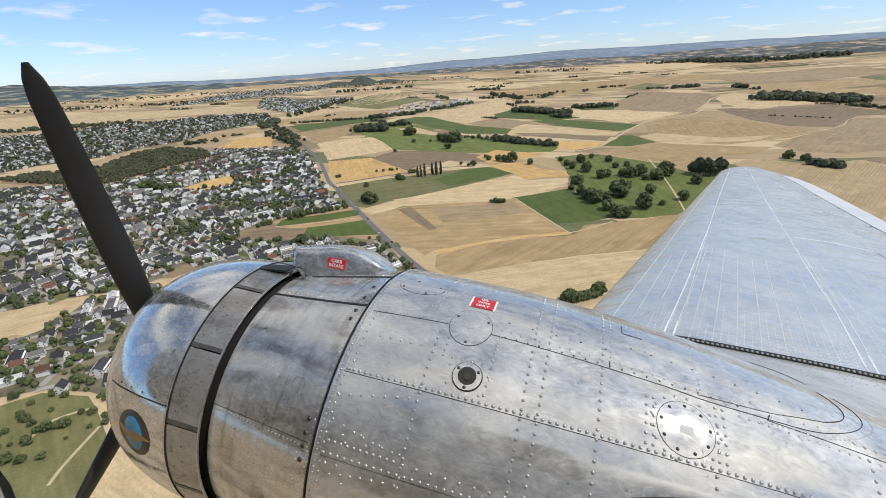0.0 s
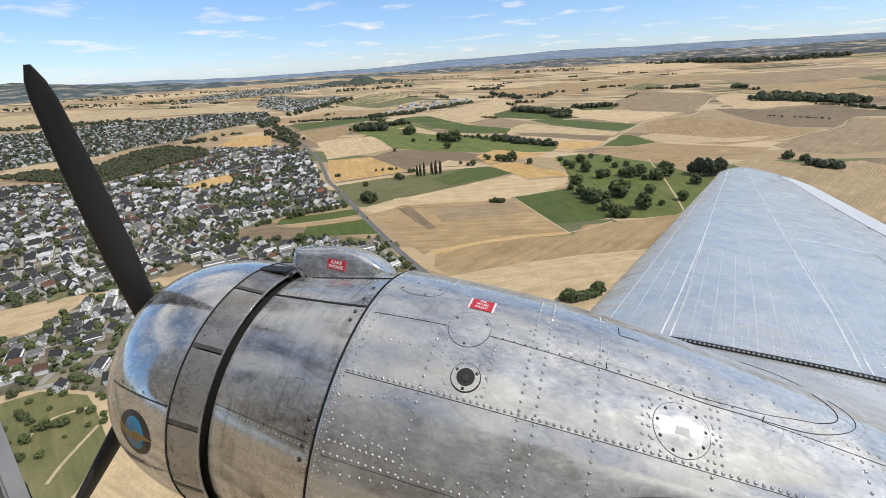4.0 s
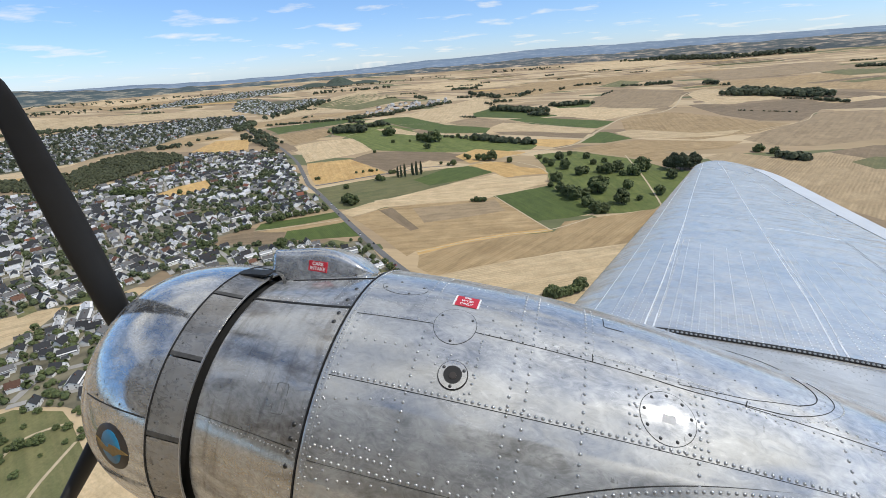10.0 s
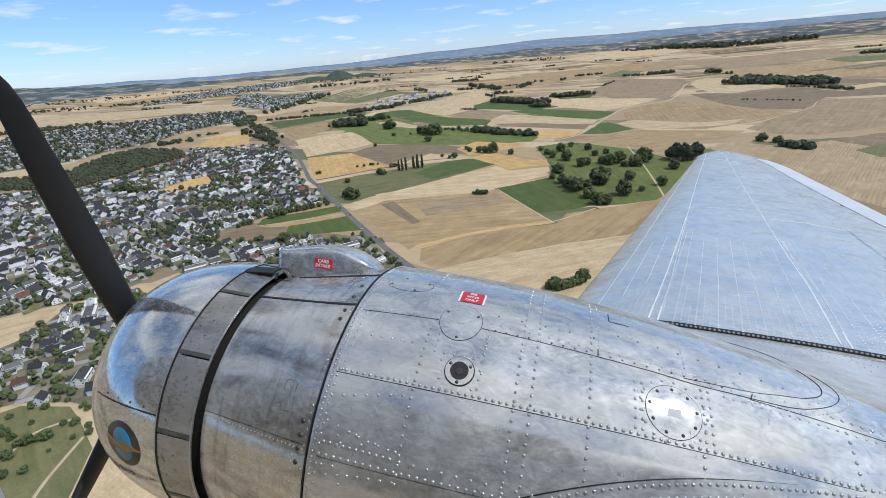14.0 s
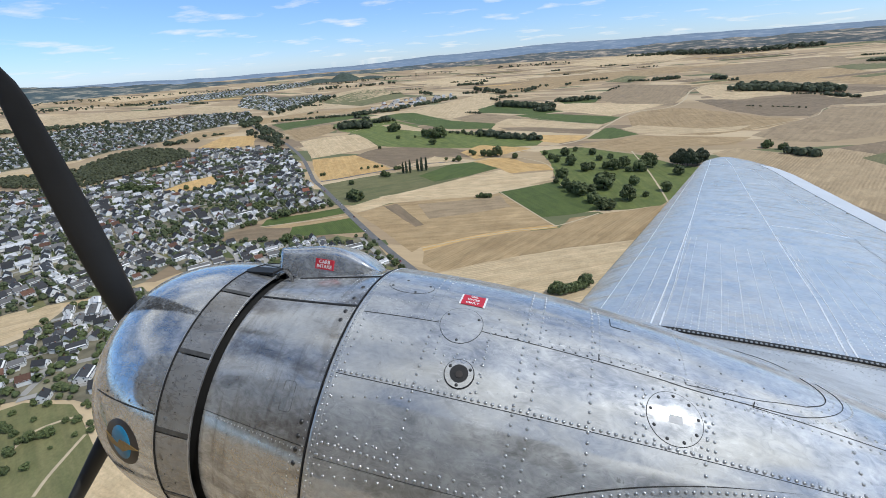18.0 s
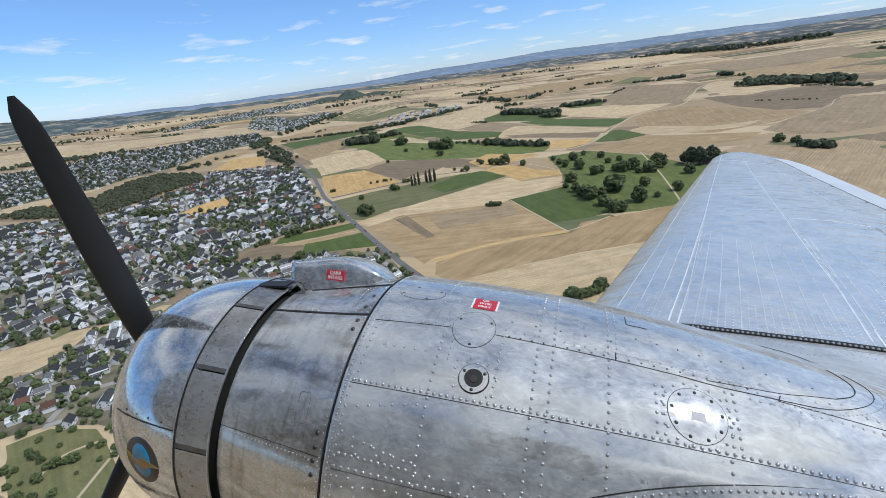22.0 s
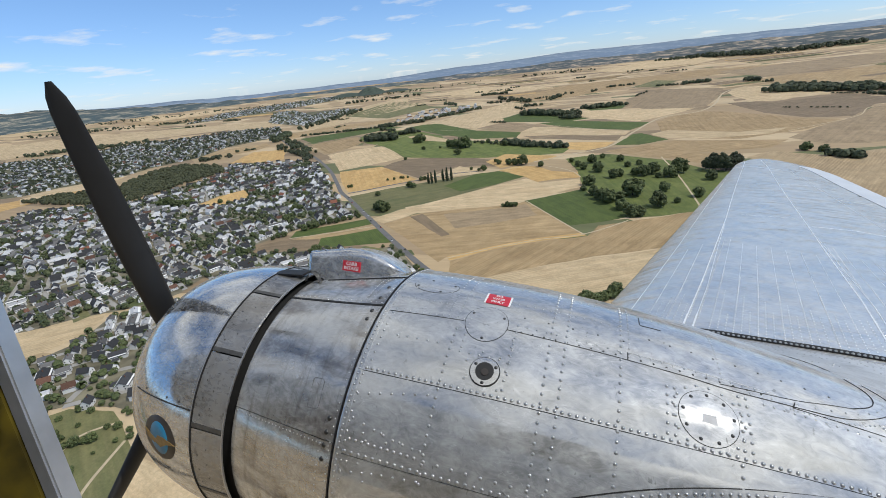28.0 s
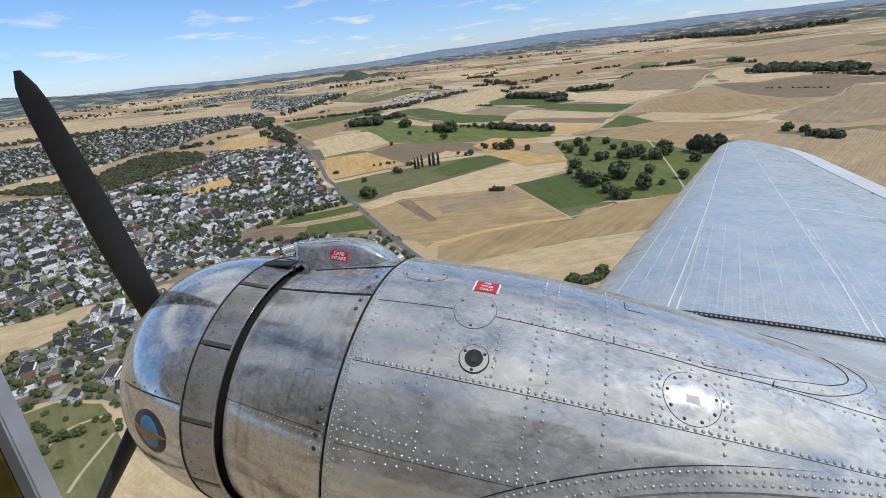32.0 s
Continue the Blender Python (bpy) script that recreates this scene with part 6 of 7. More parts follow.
SCRUB = ((-1071, 589), (-1276, 600), (-1246, 647), (-1120, 729), (-1203, 885), (-1203, 979), (-1003, 947), (-928, 871), (-931, 767), (-933, 675), (-937, 612), (-982, 594))
TOWN = ((-719, 961), (-655, 905), (-532, 754), (-475, 680), (-418, 619), (-342, 547), (-407, 487), (-420, 455), (-432, 421), (-414, 398), (-337, 414), (-331, 422), (-265, 423), (-232, 437), (-170, 366), (-135, 335), (-181, 269), (-310, 285), (-424, 329), (-417, 291), (-428, 266), (-459, 244), (-483, 230), (-511, 200), (-566, 172), (-770, 209), (-979, 345), (-1141, 528), (-1049, 571), (-966, 583), (-920, 601), (-912, 658), (-908, 747), (-906, 840), (-992, 961), (-890, 956), (-822, 981))
TOWN3 = ((-448, 236), (-419, 258), (-406, 281), (-332, 242), (-271, 156), (-288, 142), (-310, 143), (-347, 135), (-373, 118), (-445, 157), (-433, 197))
NEXT_TOWN = ((-1537, 589), (-2518, 1022), (-2186, 1198), (-2101, 1267), (-1995, 1497), (-1802, 1586), (-1766, 1709), (-1513, 1831), (-1247, 1528), (-1320, 1282), (-1255, 1092), (-1296, 961), (-1274, 846), (-1359, 737), (-1374, 653))
SUBURB = ((-1735, 2022), (-1435, 1854), (-1327, 1834), (-1383, 2414), (-1552, 2508), (-1629, 2270), (-1986, 2600), (-2088, 2507))
SHEDS = ((-855, 1696), (-710, 1744), (-544, 2022), (-602, 2175), (-764, 2138), (-890, 1883))
FAR_TOWN = ((-2443, 2105), (-2323, 2280), (-2139, 2626), (-1940, 3162), (-2155, 3349), (-2466, 2981), (-2604, 2570))
wood("wood", belt((-699, 1264), (-610, 1272), 21), 34, 26.4, LEAF_D, "dense copse in the meadow", 1)
wood("wood", belt((-659, 1358), (-599, 1407), 18), 26, 20.5, LEAF_D, "dense copse in the meadow", 2)
wood("wood", belt((-795, 1527), (-702, 1427), 13), 14, 16.3, LEAF_D, "dense copse in the meadow", 3)
wood("wood", belt((-239, 1097), (-78, 1017), 13), 70, 17.3, LEAF_D, "straight hedgerow of dark trees", 4)
wood("wood", belt((-321, 1139), (-236, 1097), 10), 20, 10.0, LEAF_D, "straight hedgerow of dark trees", 5)
wood("wood", belt((-291, 1706), (-105, 1586), 21), 60, 24.5, LEAF_D, "dark copse on the stubble slope", 6)
wood("wood", belt((-141, 1524), (-91, 1511), 18), 20, 18.7, LEAF_D, "dark copse on the stubble slope", 7)
wood("wood", belt((-81, 1759), (55, 1800), 18), 46, 19.7, LEAF_D, "dark copse beside the copse on the slope", 8)
wood("wood", belt((-540, 2402), (-340, 2170), 24), 40, 22.8, LEAF_D, "dark copse on the far slope", 9)
wood("wood", belt((-709, 2699), (-572, 2703), 21), 30, 20.3, LEAF_D, "dark copse on the far slope", 10)
wood("wood", belt((-821, 2349), (-715, 2215), 18), 16, 20.6, LEAF_D, "dark trees by the far sheds", 11)
wood("wood", belt((-834, 1580), (-690, 1687), 16), 60, 17.7, LEAF_D, "dark trees by the far sheds", 12)
wood("wood", belt((-705, 1725), (-547, 2023), 13), 60, 17.0, LEAF_D, "dark trees by the far sheds", 13)
wood("wood", belt((-1121, 1465), (-783, 1598), 5), 110, 11.1, LEAF_D, "tree-lined road beyond the town", 14)
wood("wood", belt((-1269, 1669), (-1350, 2354), 29), 70, 20.6, LEAF_D, "trees along the far town", 15)
wood("wood", belt((-1139, 1328), (-1216, 1523), 24), 30, 27.2, LEAF_D, "trees along the road into the town", 16)
wood("wood", belt((-1033, 1225), (-739, 990), 16), 40, 17.5, LEAF_D, "trees along the road into the town", 17)
wood("wood", belt((-1090, 1345), (-796, 1071), 18), 40, 18.8, LEAF_D, "trees along the road into the town", 18)
wood("wood", belt((-1163, 1169), (-1113, 1214), 10), 16, 10.1, LEAF_D, "hedge above the town fields", 19)
wood("wood", belt((-1175, 1026), (-1113, 1081), 18), 24, 15.3, LEAF_D, "hedge above the town fields", 20)
wood("wood", belt((534, 1902), (752, 1751), 34), 190, 24.9, LEAF_D, "dark wood on the hillside", 21)
wood("wood", belt((589, 2000), (764, 1819), 39), 150, 20.9, LEAF_D, "dark wood on the hillside", 22)
wood("wood", belt((700, 1671), (739, 1575), 10), 36, 13.1, LEAF_D, "bushes beside the hillside wood", 23)
wood("wood", belt((641, 1733), (700, 1671), 4), 20, 6.7, LEAF_D, "bushes beside the hillside wood", 24)
wood("wood", belt((215, 2448), (331, 2407), 8), 30, 11.9, LEAF_D, "far hedge on the hillside", 25)
wood("wood", belt((334, 2434), (446, 2450), 13), 30, 21.2, LEAF_D, "far hedge on the hillside", 26)
wood("wood", belt((552, 2322), (586, 2299), 10), 12, 23.3, LEAF_D, "rounded thicket by the lane", 27)
wood("wood", belt((593, 2241), (618, 2224), 7), 8, 14.1, LEAF_D, "rounded thicket by the lane", 28)
wood("wood", belt((341, 867), (365, 845), 8), 24, 15.0, LEAF_D, "bushes in the stubble beyond the wing", 29)
wood("wood", belt((441, 1476), (563, 1402), 3), 26, 4.7, LEAF_D, "low hedge on the slope", 30)
wood("wood", belt((623, 4122), (1013, 3821), 79), 150, 34.6, LEAF_D, "long dark wood below the skyline", 31)
wood("wood", belt((1023, 3861), (1532, 3889), 79), 170, 30.0, LEAF_D, "long dark wood below the skyline", 32)
wood("wood", belt((378, 4140), (623, 4122), 66), 60, 21.4, LEAF_D, "long dark wood below the skyline", 33)
wood("wood", belt((1282, 2723), (1391, 2665), 31), 60, 17.6, LEAF_D, "far wood on the skyline slope", 34)
wood("wood", belt((-241, 4566), (80, 4602), 79), 50, 20.2, LEAF_D, "far wood on the skyline slope", 35)
wood("wood", belt((104, 2070), (165, 2232), 7), 14, 10.6, LEAF_D, "far hedge on the hillside", 36)
wood("wood", belt((-1004, 2358), (-944, 2390), 10), 12, 9.4, LEAF_D, "far hedge on the hillside", 37)
wood("wood", belt((-1087, 1666), (-1075, 1713), 8), 10, 9.8, LEAF_D, "far hedge on the hillside", 38)
wood("wood", belt((-368, 1960), (-317, 1862), 10), 12, 14.3, LEAF_D, "dark copse on the stubble slope", 39)
wood("wood", belt((-386, 1546), (-325, 1503), 8), 14, 9.6, LEAF_D, "bushes on the stubble slope", 40)
wood("wood", belt((-81, 2412), (-55, 2454), 8), 6, 14.9, LEAF_D, "bushes on the stubble slope", 41)
wood("wood", belt((-274, 2167), (-166, 2454), 21), 26, 17.0, LEAF_D, "far hedge on the hillside", 42)
wood("wood", belt((-1713, 2779), (-1239, 3031), 52), 60, 19.9, LEAF_D, "far wood below the knoll", 43)
wood("wood", belt((-680, 3904), (-141, 3953), 79), 50, 16.9, LEAF_D, "far hedges and copses", 44)
wood("wood", belt((-2004, 3106), (-1017, 3715), 92), 90, 12.9, LEAF_D, "far hedges and copses", 45)
wood("wood", belt((-3370, 1793), (-2470, 2295), 79), 110, 15.4, LEAF_D, "far hedges and copses", 46)
wood("wood", belt((-3662, 2087), (-2466, 2981), 92), 130, 13.8, LEAF_D, "far hedges and copses", 47)
wood("wood", belt((-2445, 1268), (-1959, 1495), 52), 100, 19.1, LEAF_D, "far trees along the next town", 48)
COPSES = random.Random(57)
for i in range(26):   # hedges and copses strewn over the far slopes
    hx, hy = COPSES.uniform(-2300, 1500), COPSES.uniform(1900, 3700)
    hl, ha = COPSES.uniform(20, 130), COPSES.uniform(-0.1, 0.6)
    wood("wood", belt((hx, hy), (hx + hl * math.cos(ha), hy + hl * math.sin(ha)), COPSES.uniform(6, 16)), int(6 + hl / 7), COPSES.uniform(9, 16), LEAF_D, "far hedge on the hillside", 120 + i)
wood("scrub", lambda rng: inside(SCRUB, rng), 1900, 10.5, BUSH, "brownish scrub wood on the hill above the town", 90)


# ---- houses ----
def roof_mesh(w, l, h, rise, over=0.35):
    bm = bmesh.new()
    a, b = w / 2 + over, l / 2 + over
    t = 0.28
    v = [bm.verts.new(p) for p in ((-a, -b, h - 0.3), (0, -b, h + rise), (a, -b, h - 0.3), (-a, b, h - 0.3), (0, b, h + rise), (a, b, h - 0.3))]
    q = [bm.verts.new((p.co.x, p.co.y, p.co.z - t)) for p in v]
    for f in ((0, 1, 4, 3), (1, 2, 5, 4)):
        bm.faces.new([v[i] for i in f]); bm.faces.new([q[i] for i in reversed(f)])
    for i, j in ((0, 1), (1, 2), (3, 4), (4, 5), (0, 3), (2, 5)):
        bm.faces.new((v[i], v[j], q[j], q[i]))
    bmesh.ops.recalc_face_normals(bm, faces=bm.faces)
    me = bpy.data.meshes.new("roof")
    bm.to_mesh(me); bm.free()
    return me


def wall_mesh(w, l, h, rise):
    bm = bmesh.new()
    a, b = w / 2, l / 2
    pts = ((-a, 0), (a, 0), (a, h), (0, h + rise - 0.3), (-a, h))
    f = [bm.verts.new((x, -b, z)) for x, z in pts]
    g = [bm.verts.new((x, b, z)) for x, z in pts]
    bm.faces.new(f); bm.faces.new(g[::-1])
    for i in range(5):
        j = (i + 1) % 5
        bm.faces.new((f[i], f[j], g[j], g[i]))
    bmesh.ops.recalc_face_normals(bm, faces=bm.faces)
    me = bpy.data.meshes.new("wall")
    bm.to_mesh(me); bm.free()
    me.materials.append(PLASTER)
    return me


def small_mesh(name, mat, *boxes):
    bm = bmesh.new()
    for b in boxes:
        box(bm, *b)
    me = bpy.data.meshes.new(name)
    bm.to_mesh(me); bm.free()
    me.materials.append(mat)
    return me


KINDS = []
for w, l, h, rise, mat in ((10, 12, 4.8, 4.2, SLATE), (9.5, 14, 5.2, 4.4, SLATE), (11, 13, 4.2, 4.0, GREYROOF), (10, 11, 5.0, 4.2, TILE), (12, 17, 4.6, 3.8, SLATE), (9, 11, 5.4, 4.8, SLATE), (11, 16, 4.4, 2.4, PALEROOF),
                           (10.5, 13, 4.8, 4.2, GREYROOF), (10, 12, 4.8, 4.4, REDROOF), (14, 23, 5.0, 1.8, GREYROOF)):
    r = roof_mesh(w, l, h, rise)
    r.materials.append(mat)
    win = small_mesh("window", GLASS_D, (-0.55, 0.55, -0.05, 0.05, -0.65, 0.65))
    KINDS.append((wall_mesh(w, l, h, rise), r, small_mesh("chimney", TILE, (0.6, 1.3, 1.0, 1.8, h, h + rise + 0.9)), win, w, l, h, mat))
GARAGE = (small_mesh("garage", PLASTER, (-3.2, 3.2, -3.5, 3.5, 0, 2.7)), small_mesh("garage_roof", SLATE, (-3.4, 3.4, -3.7, 3.7, 2.7, 2.9)))
house_count = 0


def house(x, y, turn, kind, detail=True, group="houses of the village"):
    global house_count
    house_count += 1
    wm, rm, ch, wi, w, l, h, mat = KINDS[kind]
    e = new("house")
    s = random.Random(house_count).uniform(0.66, 0.92)
    e.matrix_world = pose(x, y, land_z(x, y), 0, 0, turn) @ Matrix.Diagonal((s, s, s, 1))
    roofs = {"weathered_grey_roof": "weathered grey gable roof", "red_tile": "red tiled gable roof", "grey_slate": "dark slate gable roof", "brown_tile": "brown tiled gable roof", "pale_sheet_roof": "low pale sheet roof"}
    tagged(e, "white plastered house with a " + roofs[mat.name], "house", group)
    wall = link_mesh("wall", wm, None, e)
    link_mesh("roof", rm, None, e)
    if house_count % 5 < 2:   # flat-roofed garage built on
        for piece, me in zip(("garage", "garage_roof"), GARAGE):
            o = link_mesh(piece, me, None, e)
            o.location = (-(w / 2 + 3.1), l * 0.1, 0)
    if detail:
        link_mesh("chimney", ch, None, e)
        for i, (px, pz) in enumerate(((-w * 0.25, 1.6), (w * 0.25, 1.6), (-w * 0.22, 4.2), (w * 0.22, 4.2))):
            o = link_mesh("window", wi, None, wall)
            o.location = (px, -l / 2 - 0.02, pz)
        for i, (py, pz) in enumerate(((-l * 0.3, 1.6), (l * 0.25, 1.6), (0.0, 4.0))):
            o = link_mesh("window", wi, None, wall)
            o.location, o.rotation_euler = (w / 2 + 0.02, py, pz), (0, 0, math.pi / 2)
    return e


def flat_patch(name, poly, mat, lift, label):
    bm = bmesh.new()
    f = bm.faces.new([bm.verts.new((x, y, lift)) for x, y in poly])
    f.normal_update()
    if f.normal.z < 0:
        f.normal_flip()
    me = bpy.data.meshes.new(name)
    bm.to_mesh(me); bm.free()
    me.materials.append(mat)
    return tagged(new(name, me), label, "ground", kind="structure")


flat_patch("town_ground", TOWN, YARD, 0.20, "gardens, yards and lanes between the houses")
field("gardens", GARDENS, NEXT_TOWN)
field("gardens", GARDENS, SUBURB)
field("gardens", GARDENS, FAR_TOWN)
flat_patch("town_ground", TOWN3, YARD, 0.17, "gardens by the lower field")
placed = []
LAWNS = random.Random(91)
for i in range(240):   # lawns and parched gardens
    gx, gy = inside(TOWN, LAWNS)
    ga, gw, gl = LAWNS.uniform(0, 3), LAWNS.uniform(7, 18), LAWNS.uniform(9, 26)
    gc, gs = math.cos(ga), math.sin(ga)
    flat_patch("lawn", [(gx + u * gc - v * gs, gy + u * gs + v * gc) for u, v in ((-gw, -gl), (gw, -gl * 0.8), (gw * 0.9, gl), (-gw, gl * 0.85))], LAWNS.choice((LAWN, LAWN, OLIVE)), 0.225 + 0.00025 * i, "garden lawn among the houses")


def free(x, y, gap):
    return all((x - a) ** 2 + (y - b) ** 2 > gap * gap for a, b in placed)


def street_turn(x, y):
    return 28 + 40 * noise.noise((x * 0.004, y * 0.004, 2.0)) + (90 if noise.noise((x * 0.02, y * 0.02, 9.0)) > 0.15 else 0)


FAR_LOTS = []


def grove(x, y):
    """Where gardens run together into clumps of trees."""
    return noise.noise((x * 0.016, y * 0.016, 4.0))


def clumped(poly, rng):
    while True:
        x, y = inside(poly, rng)
        if grove(x, y) > rng.uniform(-0.55, 0.42):
            return x, y


def lay_town(poly, turn, spacing, cross, near, group, seed, cap):
    """Bent parallel streets with cross streets; houses stand in rows along both sides, gardens behind."""
    r_ = random.Random(seed)
    e1 = Vector((math.cos(radians(turn)), math.sin(radians(turn))))
    e2 = Vector((-e1.y, e1.x))
    cx, cy = sum(p[0] for p in poly) / len(poly), sum(p[1] for p in poly) / len(poly)
    c = Vector((cx, cy))
    def bend(u, v):
        w = 16 * math.sin(u / 95 + v / 160) + 9 * math.sin(u / 41 + 1.3)
        return c + e1 * (u + 12 * math.sin(v / 70)) + e2 * (v + w)
    lines = []
    for k in range(-21, 22):
        lines.append([bend(u, k * spacing) for u in range(-1020, 1021, 6)])
    for k in range(-10, 11):
        lines.append([bend(k * cross + 10 * math.sin(k * 2.1), v) for v in range(-800, 801, 6)])
    lots = []
    for line in lines:
        run = []
        for p in line + [None]:
            if p is not None and within(poly, p.x, p.y) and not within(VILLAGE_GREEN, p.x, p.y):
                run.append(p)
                continue
            if len(run) > 5:
                street(run)
                walk_d = 0.0
                for a, b in zip(run, run[1:]):
                    walk_d += (b - a).length
                    if walk_d < 12.5:
                        continue
                    walk_d = r_.uniform(-2.0, 1.5)
                    t = (b - a).normalized()
                    n = Vector((-t.y, t.x))
                    for side in (-1, 1):
                        q = b + n * side * r_.uniform(8.0, 10.5)
                        if r_.random() < 0.14 or grove(q.x, q.y) > 0.30 or not within(poly, q.x, q.y) or within(VILLAGE_GREEN, q.x, q.y) or not free(q.x, q.y, 9.5):
                            continue
                        placed.append((q.x, q.y))
                        lots.append((q.x, q.y, math.degrees(math.atan2(t.y, t.x)) + r_.choice((0, 90)) + r_.uniform(-4, 4)))
            run = []
    lots.sort(key=lambda l: math.hypot(l[0], l[1]))
    for x, y, a in lots[:cap]:
        house(x, y, a, r_.choices(range(10), (5, 4, 2.5, 1.1, 3, 4, 3.4, 2.6, 0.3, 1.6))[0], math.hypot(x, y) < near, group)
    FAR_LOTS.extend(lots[cap:])


def street(run):
    bm = bmesh.new()
    rows = []
    for i, p in enumerate(run):
        t = (run[min(i + 1, len(run) - 1)] - run[max(i - 1, 0)]).normalized()
        n = Vector((-t.y, t.x)) * 2.6
        rows.append([(p.x - n.x, p.y - n.y, 0.30), (p.x + n.x, p.y + n.y, 0.30)])
    grid_surface(bm, rows)
    for f in bm.faces:
        f.normal_update()
        if f.normal.z < 0:
            f.normal_flip()
    me = bpy.data.meshes.new("street")
    bm.to_mesh(me)
    bm.free()
    me.materials.append(STREET)
    tagged(new("street", me), "narrow grey village street between houses", "street", kind="structure")


lay_town(TOWN3, 30, 30, 70, 900, "houses by the lower field", 42, 60)
lay_town(TOWN, -32, 30, 95, 640, "houses of the village", 43, 245)


def far_houses(name, poly, count, gap, seed, label, sx=1.0):
    """Houses too far off to part: walls and gable roofs joined."""
    r_ = random.Random(seed)
    sets = {PLASTER: ([], []), SLATE: ([], []), TILE: ([], []), GREYROOF: ([], []), REDROOF: ([], []), PALEROOF: ([], [])}
    lots = FAR_LOTS if poly is None else [(*inside(poly, r_), None) for _ in range(count)]
    for x, y, a_ in lots:
        if a_ is None:
            if not free(x, y, gap):
                continue
            placed.append((x, y))
            a_ = street_turn(x, y) + r_.uniform(-8, 8)
        w, l, h, rise = r_.uniform(7, 9.5) * sx, r_.uniform(8.5, 13) * sx, r_.uniform(3.8, 5.2) * sx, r_.uniform(2.6, 4.0)
        m = pose(x, y, land_z(x, y), 0, 0, a_)
        V, F = sets[PLASTER]
        a, b, k = w / 2, l / 2, len(V)
        for yy in (-b, b):
            V += [tuple(m @ Vector(p)) for p in ((-a, yy, 0), (a, yy, 0), (a, yy, h), (0, yy, h + rise - 0.3), (-a, yy, h))]
        F += [(k, k + 1, k + 2, k + 3, k + 4), (k + 9, k + 8, k + 7, k + 6, k + 5), (k + 1, k + 6, k + 7, k + 2), (k + 5, k, k + 4, k + 9)]
        V, F = sets[r_.choices((SLATE, GREYROOF, TILE, REDROOF, PALEROOF), (7, 3.6, 0.9, 0.2, 3.0))[0]]
        k = len(V)
        V += [tuple(m @ Vector(p)) for p in ((-a - .5, -b - .5, h - .3), (0, -b - .5, h + rise), (a + .5, -b - .5, h - .3), (-a - .5, b + .5, h - .3), (0, b + .5, h + rise), (a + .5, b + .5, h - .3))]
        F += [(k, k + 1, k + 4, k + 3), (k + 1, k + 2, k + 5, k + 4)]
    for mat, (V, F) in sets.items():
        if F:
            me = bpy.data.meshes.new(name)
            me.from_pydata(V, [], F)
            me.materials.append(mat)
            tagged(new(name, me), label, "houses", kind="stuff")


far_houses("houses", None, 0, 10.5, 21, "close-packed white houses with slate roofs")
far_houses("houses", NEXT_TOWN, 1500, 15, 22, "white houses of the next town")
far_houses("houses", SUBURB, 300, 16, 23, "far suburb beyond the stubble", 1.05)
far_houses("sheds", SHEDS, 80, 30, 24, "pale low works sheds among trees", 1.7)
far_houses("houses", FAR_TOWN, 520, 18, 25, "roofs of a far town", 1.1)
wood("garden_trees", lambda r_: clumped(TOWN, r_), 2700, 8.0, LEAF_G, "garden trees and hedges between the houses", 91)
wood("garden_trees", lambda r_: inside(TOWN3, r_), 230, 7.0, LEAF, "garden trees by the lower field", 92)
wood("garden_trees", lambda r_: inside(NEXT_TOWN, r_), 2300, 10.5, LEAF_D, "trees among the houses of the next town", 93)
wood("garden_trees", lambda r_: inside(SUBURB, r_), 200, 10, LEAF_D, "trees among the far suburb", 94)
wood("garden_trees", lambda r_: inside(FAR_TOWN, r_), 260, 12, LEAF_D, "trees among the far town", 95)


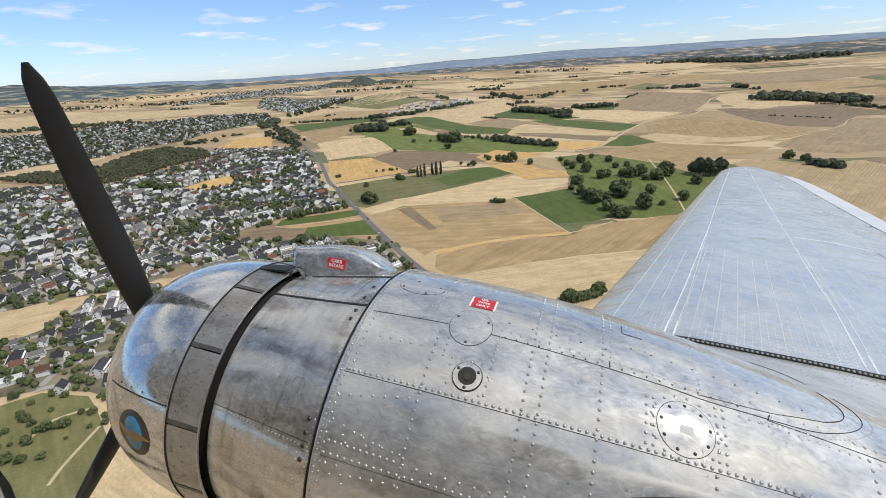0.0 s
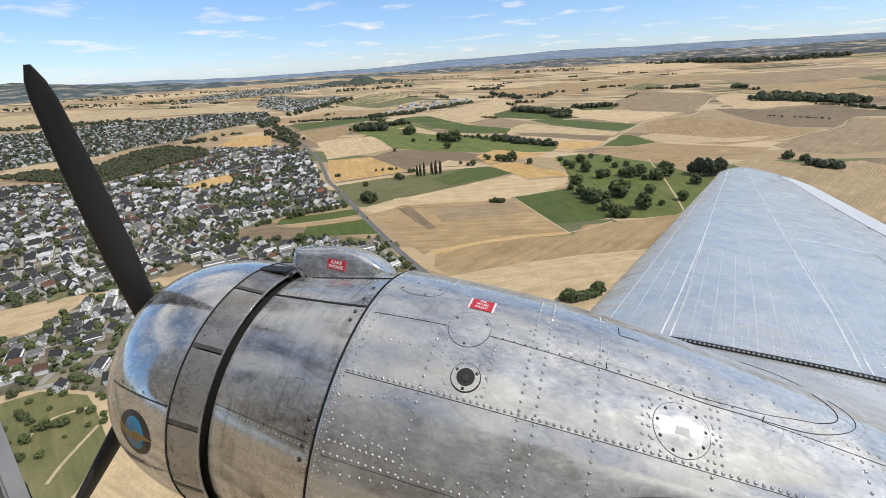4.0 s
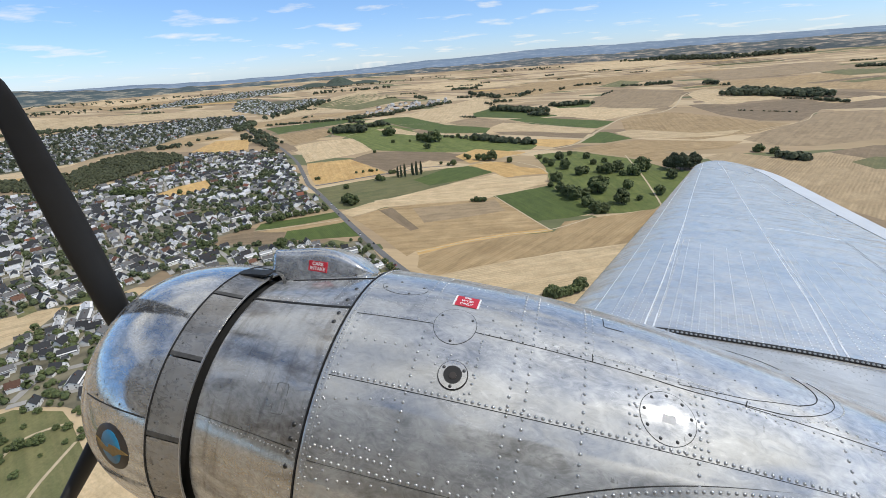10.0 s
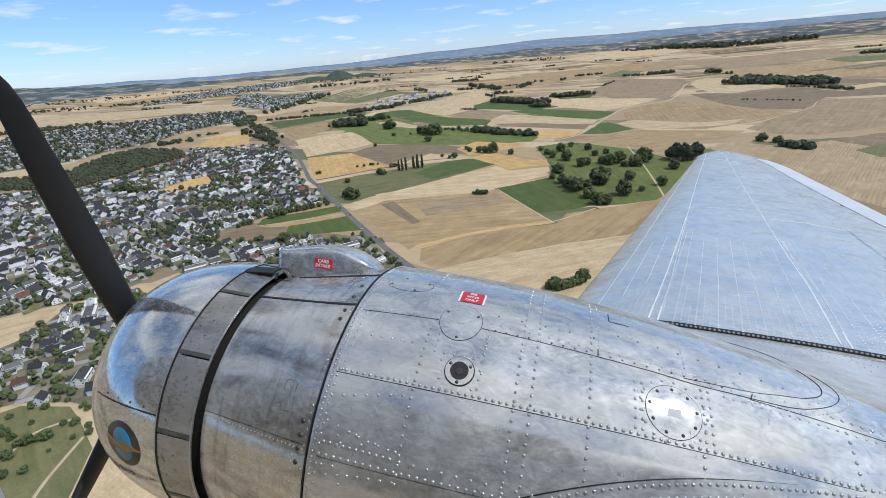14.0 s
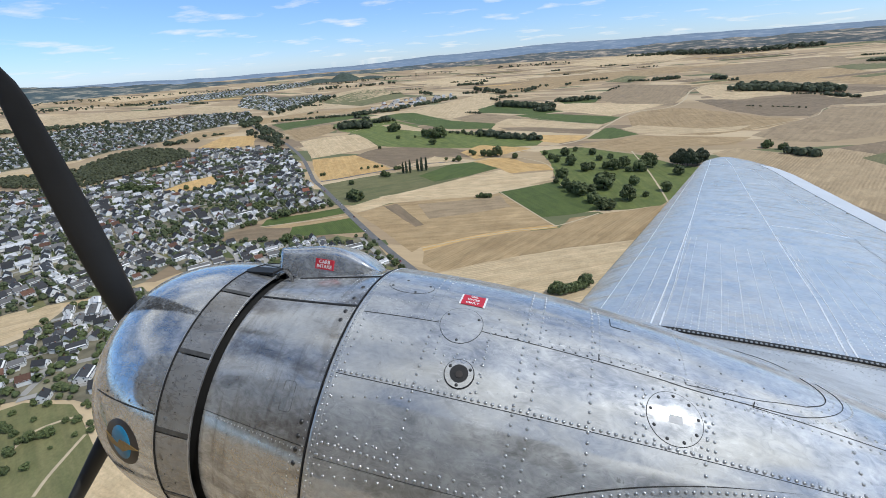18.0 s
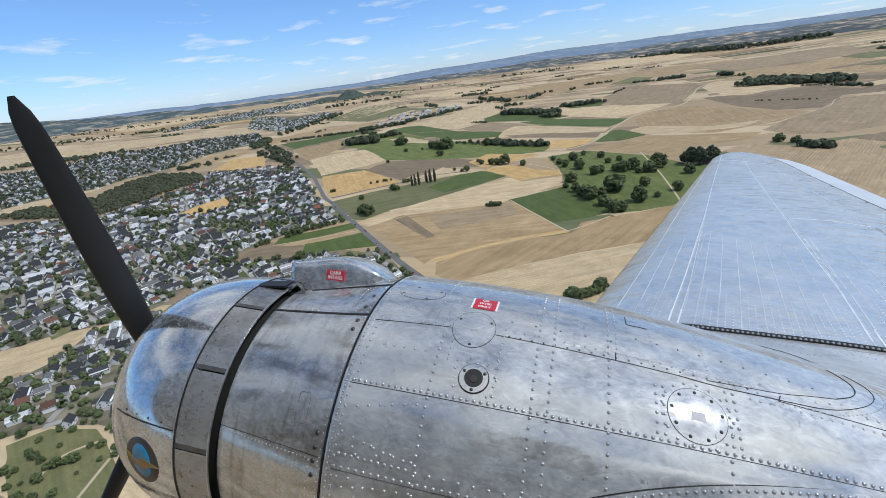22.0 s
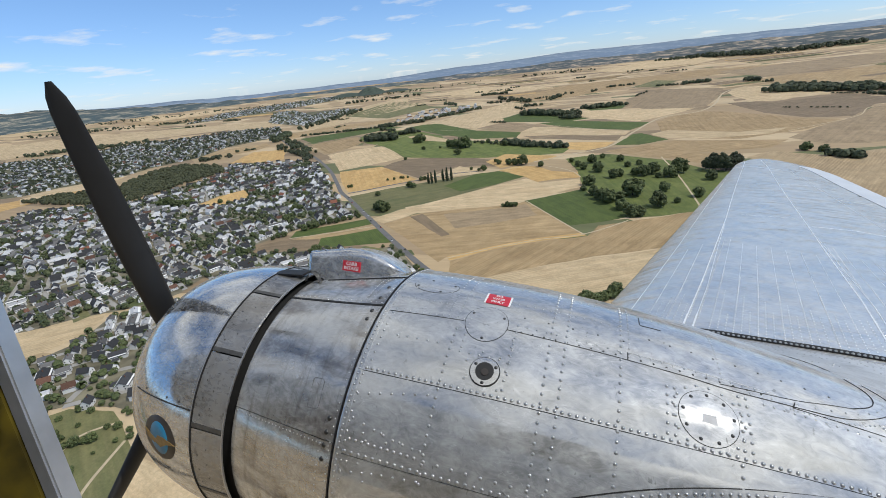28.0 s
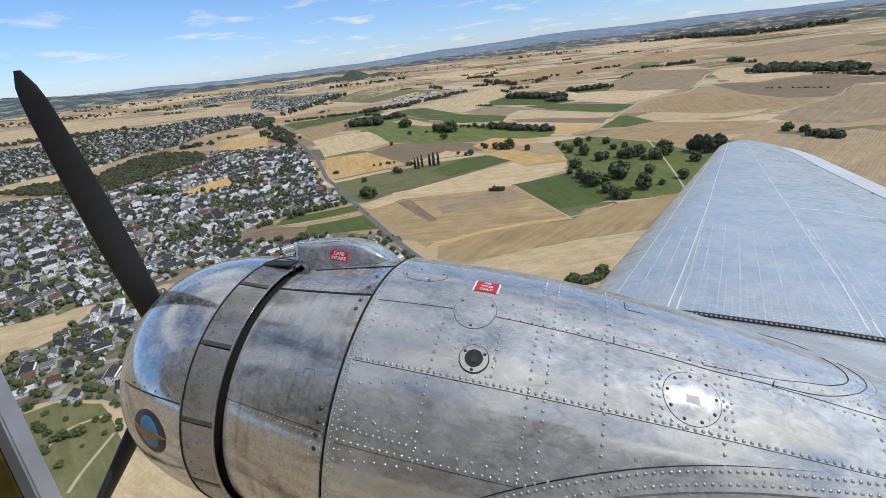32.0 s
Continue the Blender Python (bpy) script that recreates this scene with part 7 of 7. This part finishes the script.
# ---- cars on the road ----
def car_meshes():
    bm = bmesh.new()
    prof = ((-2.1, 0.35), (-2.1, 0.85), (-1.5, 0.95), (1.6, 0.95), (2.1, 0.8), (2.1, 0.35))
    cab = ((-1.45, 0.93), (-0.95, 1.45), (0.75, 1.45), (1.5, 0.93))
    out = []
    for pr, w in ((prof, 0.88), (cab, 0.76)):
        bm = bmesh.new()
        a = [bm.verts.new((x, -w, z)) for x, z in pr]
        b = [bm.verts.new((x, w, z)) for x, z in pr]
        bm.faces.new(a); bm.faces.new(b[::-1])
        for i in range(len(pr)):
            j = (i + 1) % len(pr)
            bm.faces.new((a[i], a[j], b[j], b[i]))
        bmesh.ops.recalc_face_normals(bm, faces=bm.faces)
        bmesh.ops.bevel(bm, geom=bm.edges[:], offset=0.06, segments=1, affect="EDGES")
        me = bpy.data.meshes.new("car_piece")
        bm.to_mesh(me); bm.free()
        out.append(me)
    bm = bmesh.new()
    bmesh.ops.create_cone(bm, cap_ends=True, segments=12, radius1=0.33, radius2=0.33, depth=0.22, matrix=pose(0, 0, 0, 90, 0, 0))
    me = bpy.data.meshes.new("wheel")
    bm.to_mesh(me); bm.free()
    me.materials.append(BLACK)
    return out + [me]


CAR_BODY, CAR_CAB, CAR_WHEEL = car_meshes()
CAR_CAB.materials.append(GLASS_D)
PAINTS = [plain("car_paint_white", (0.75, 0.75, 0.75), 0.3, 0.0, 1, 0.05), plain("car_paint_dark", (0.04, 0.045, 0.05), 0.3, 0.0, 1, 0.1), plain("car_paint_red", (0.35, 0.03, 0.03), 0.3, 0.0, 1, 0.1)]
BODIES = []
for p in PAINTS:
    me = CAR_BODY.copy()
    me.materials.append(p)
    BODIES.append((me, p.name.split("_")[-1]))


def car(a, b, u, side, k):
    A, B = Vector(a), Vector(b)
    t = (B - A).normalized()
    p = A + (B - A) * u + Vector((-t.y, t.x)) * side
    e = new("car")
    e.matrix_world = pose(p.x, p.y, 0.32, 0, 0, math.degrees(math.atan2(t.y, t.x)))
    me, tone = BODIES[k % 3]
    tagged(e, tone + " passenger car on the country road", "car", "cars on the road")
    link_mesh("body", me, None, e)
    link_mesh("cabin_glass", CAR_CAB, None, e)
    for x in (-1.35, 1.35):
        for y in (-0.82, 0.82):
            w = link_mesh("wheel", CAR_WHEEL, None, e)
            w.location = (x, y, 0.33)


for i, (n, u) in enumerate(((5, 0.3), (6, 0.75), (7, 0.2), (8, 0.05), (8, 0.3), (8, 0.65), (9, 0.2), (9, 0.6), (10, 0.4), (7, 0.8))):
    car(MAIN_ROAD[n], MAIN_ROAD[n + 1], u, 1.8 if i % 2 else -1.8, i)
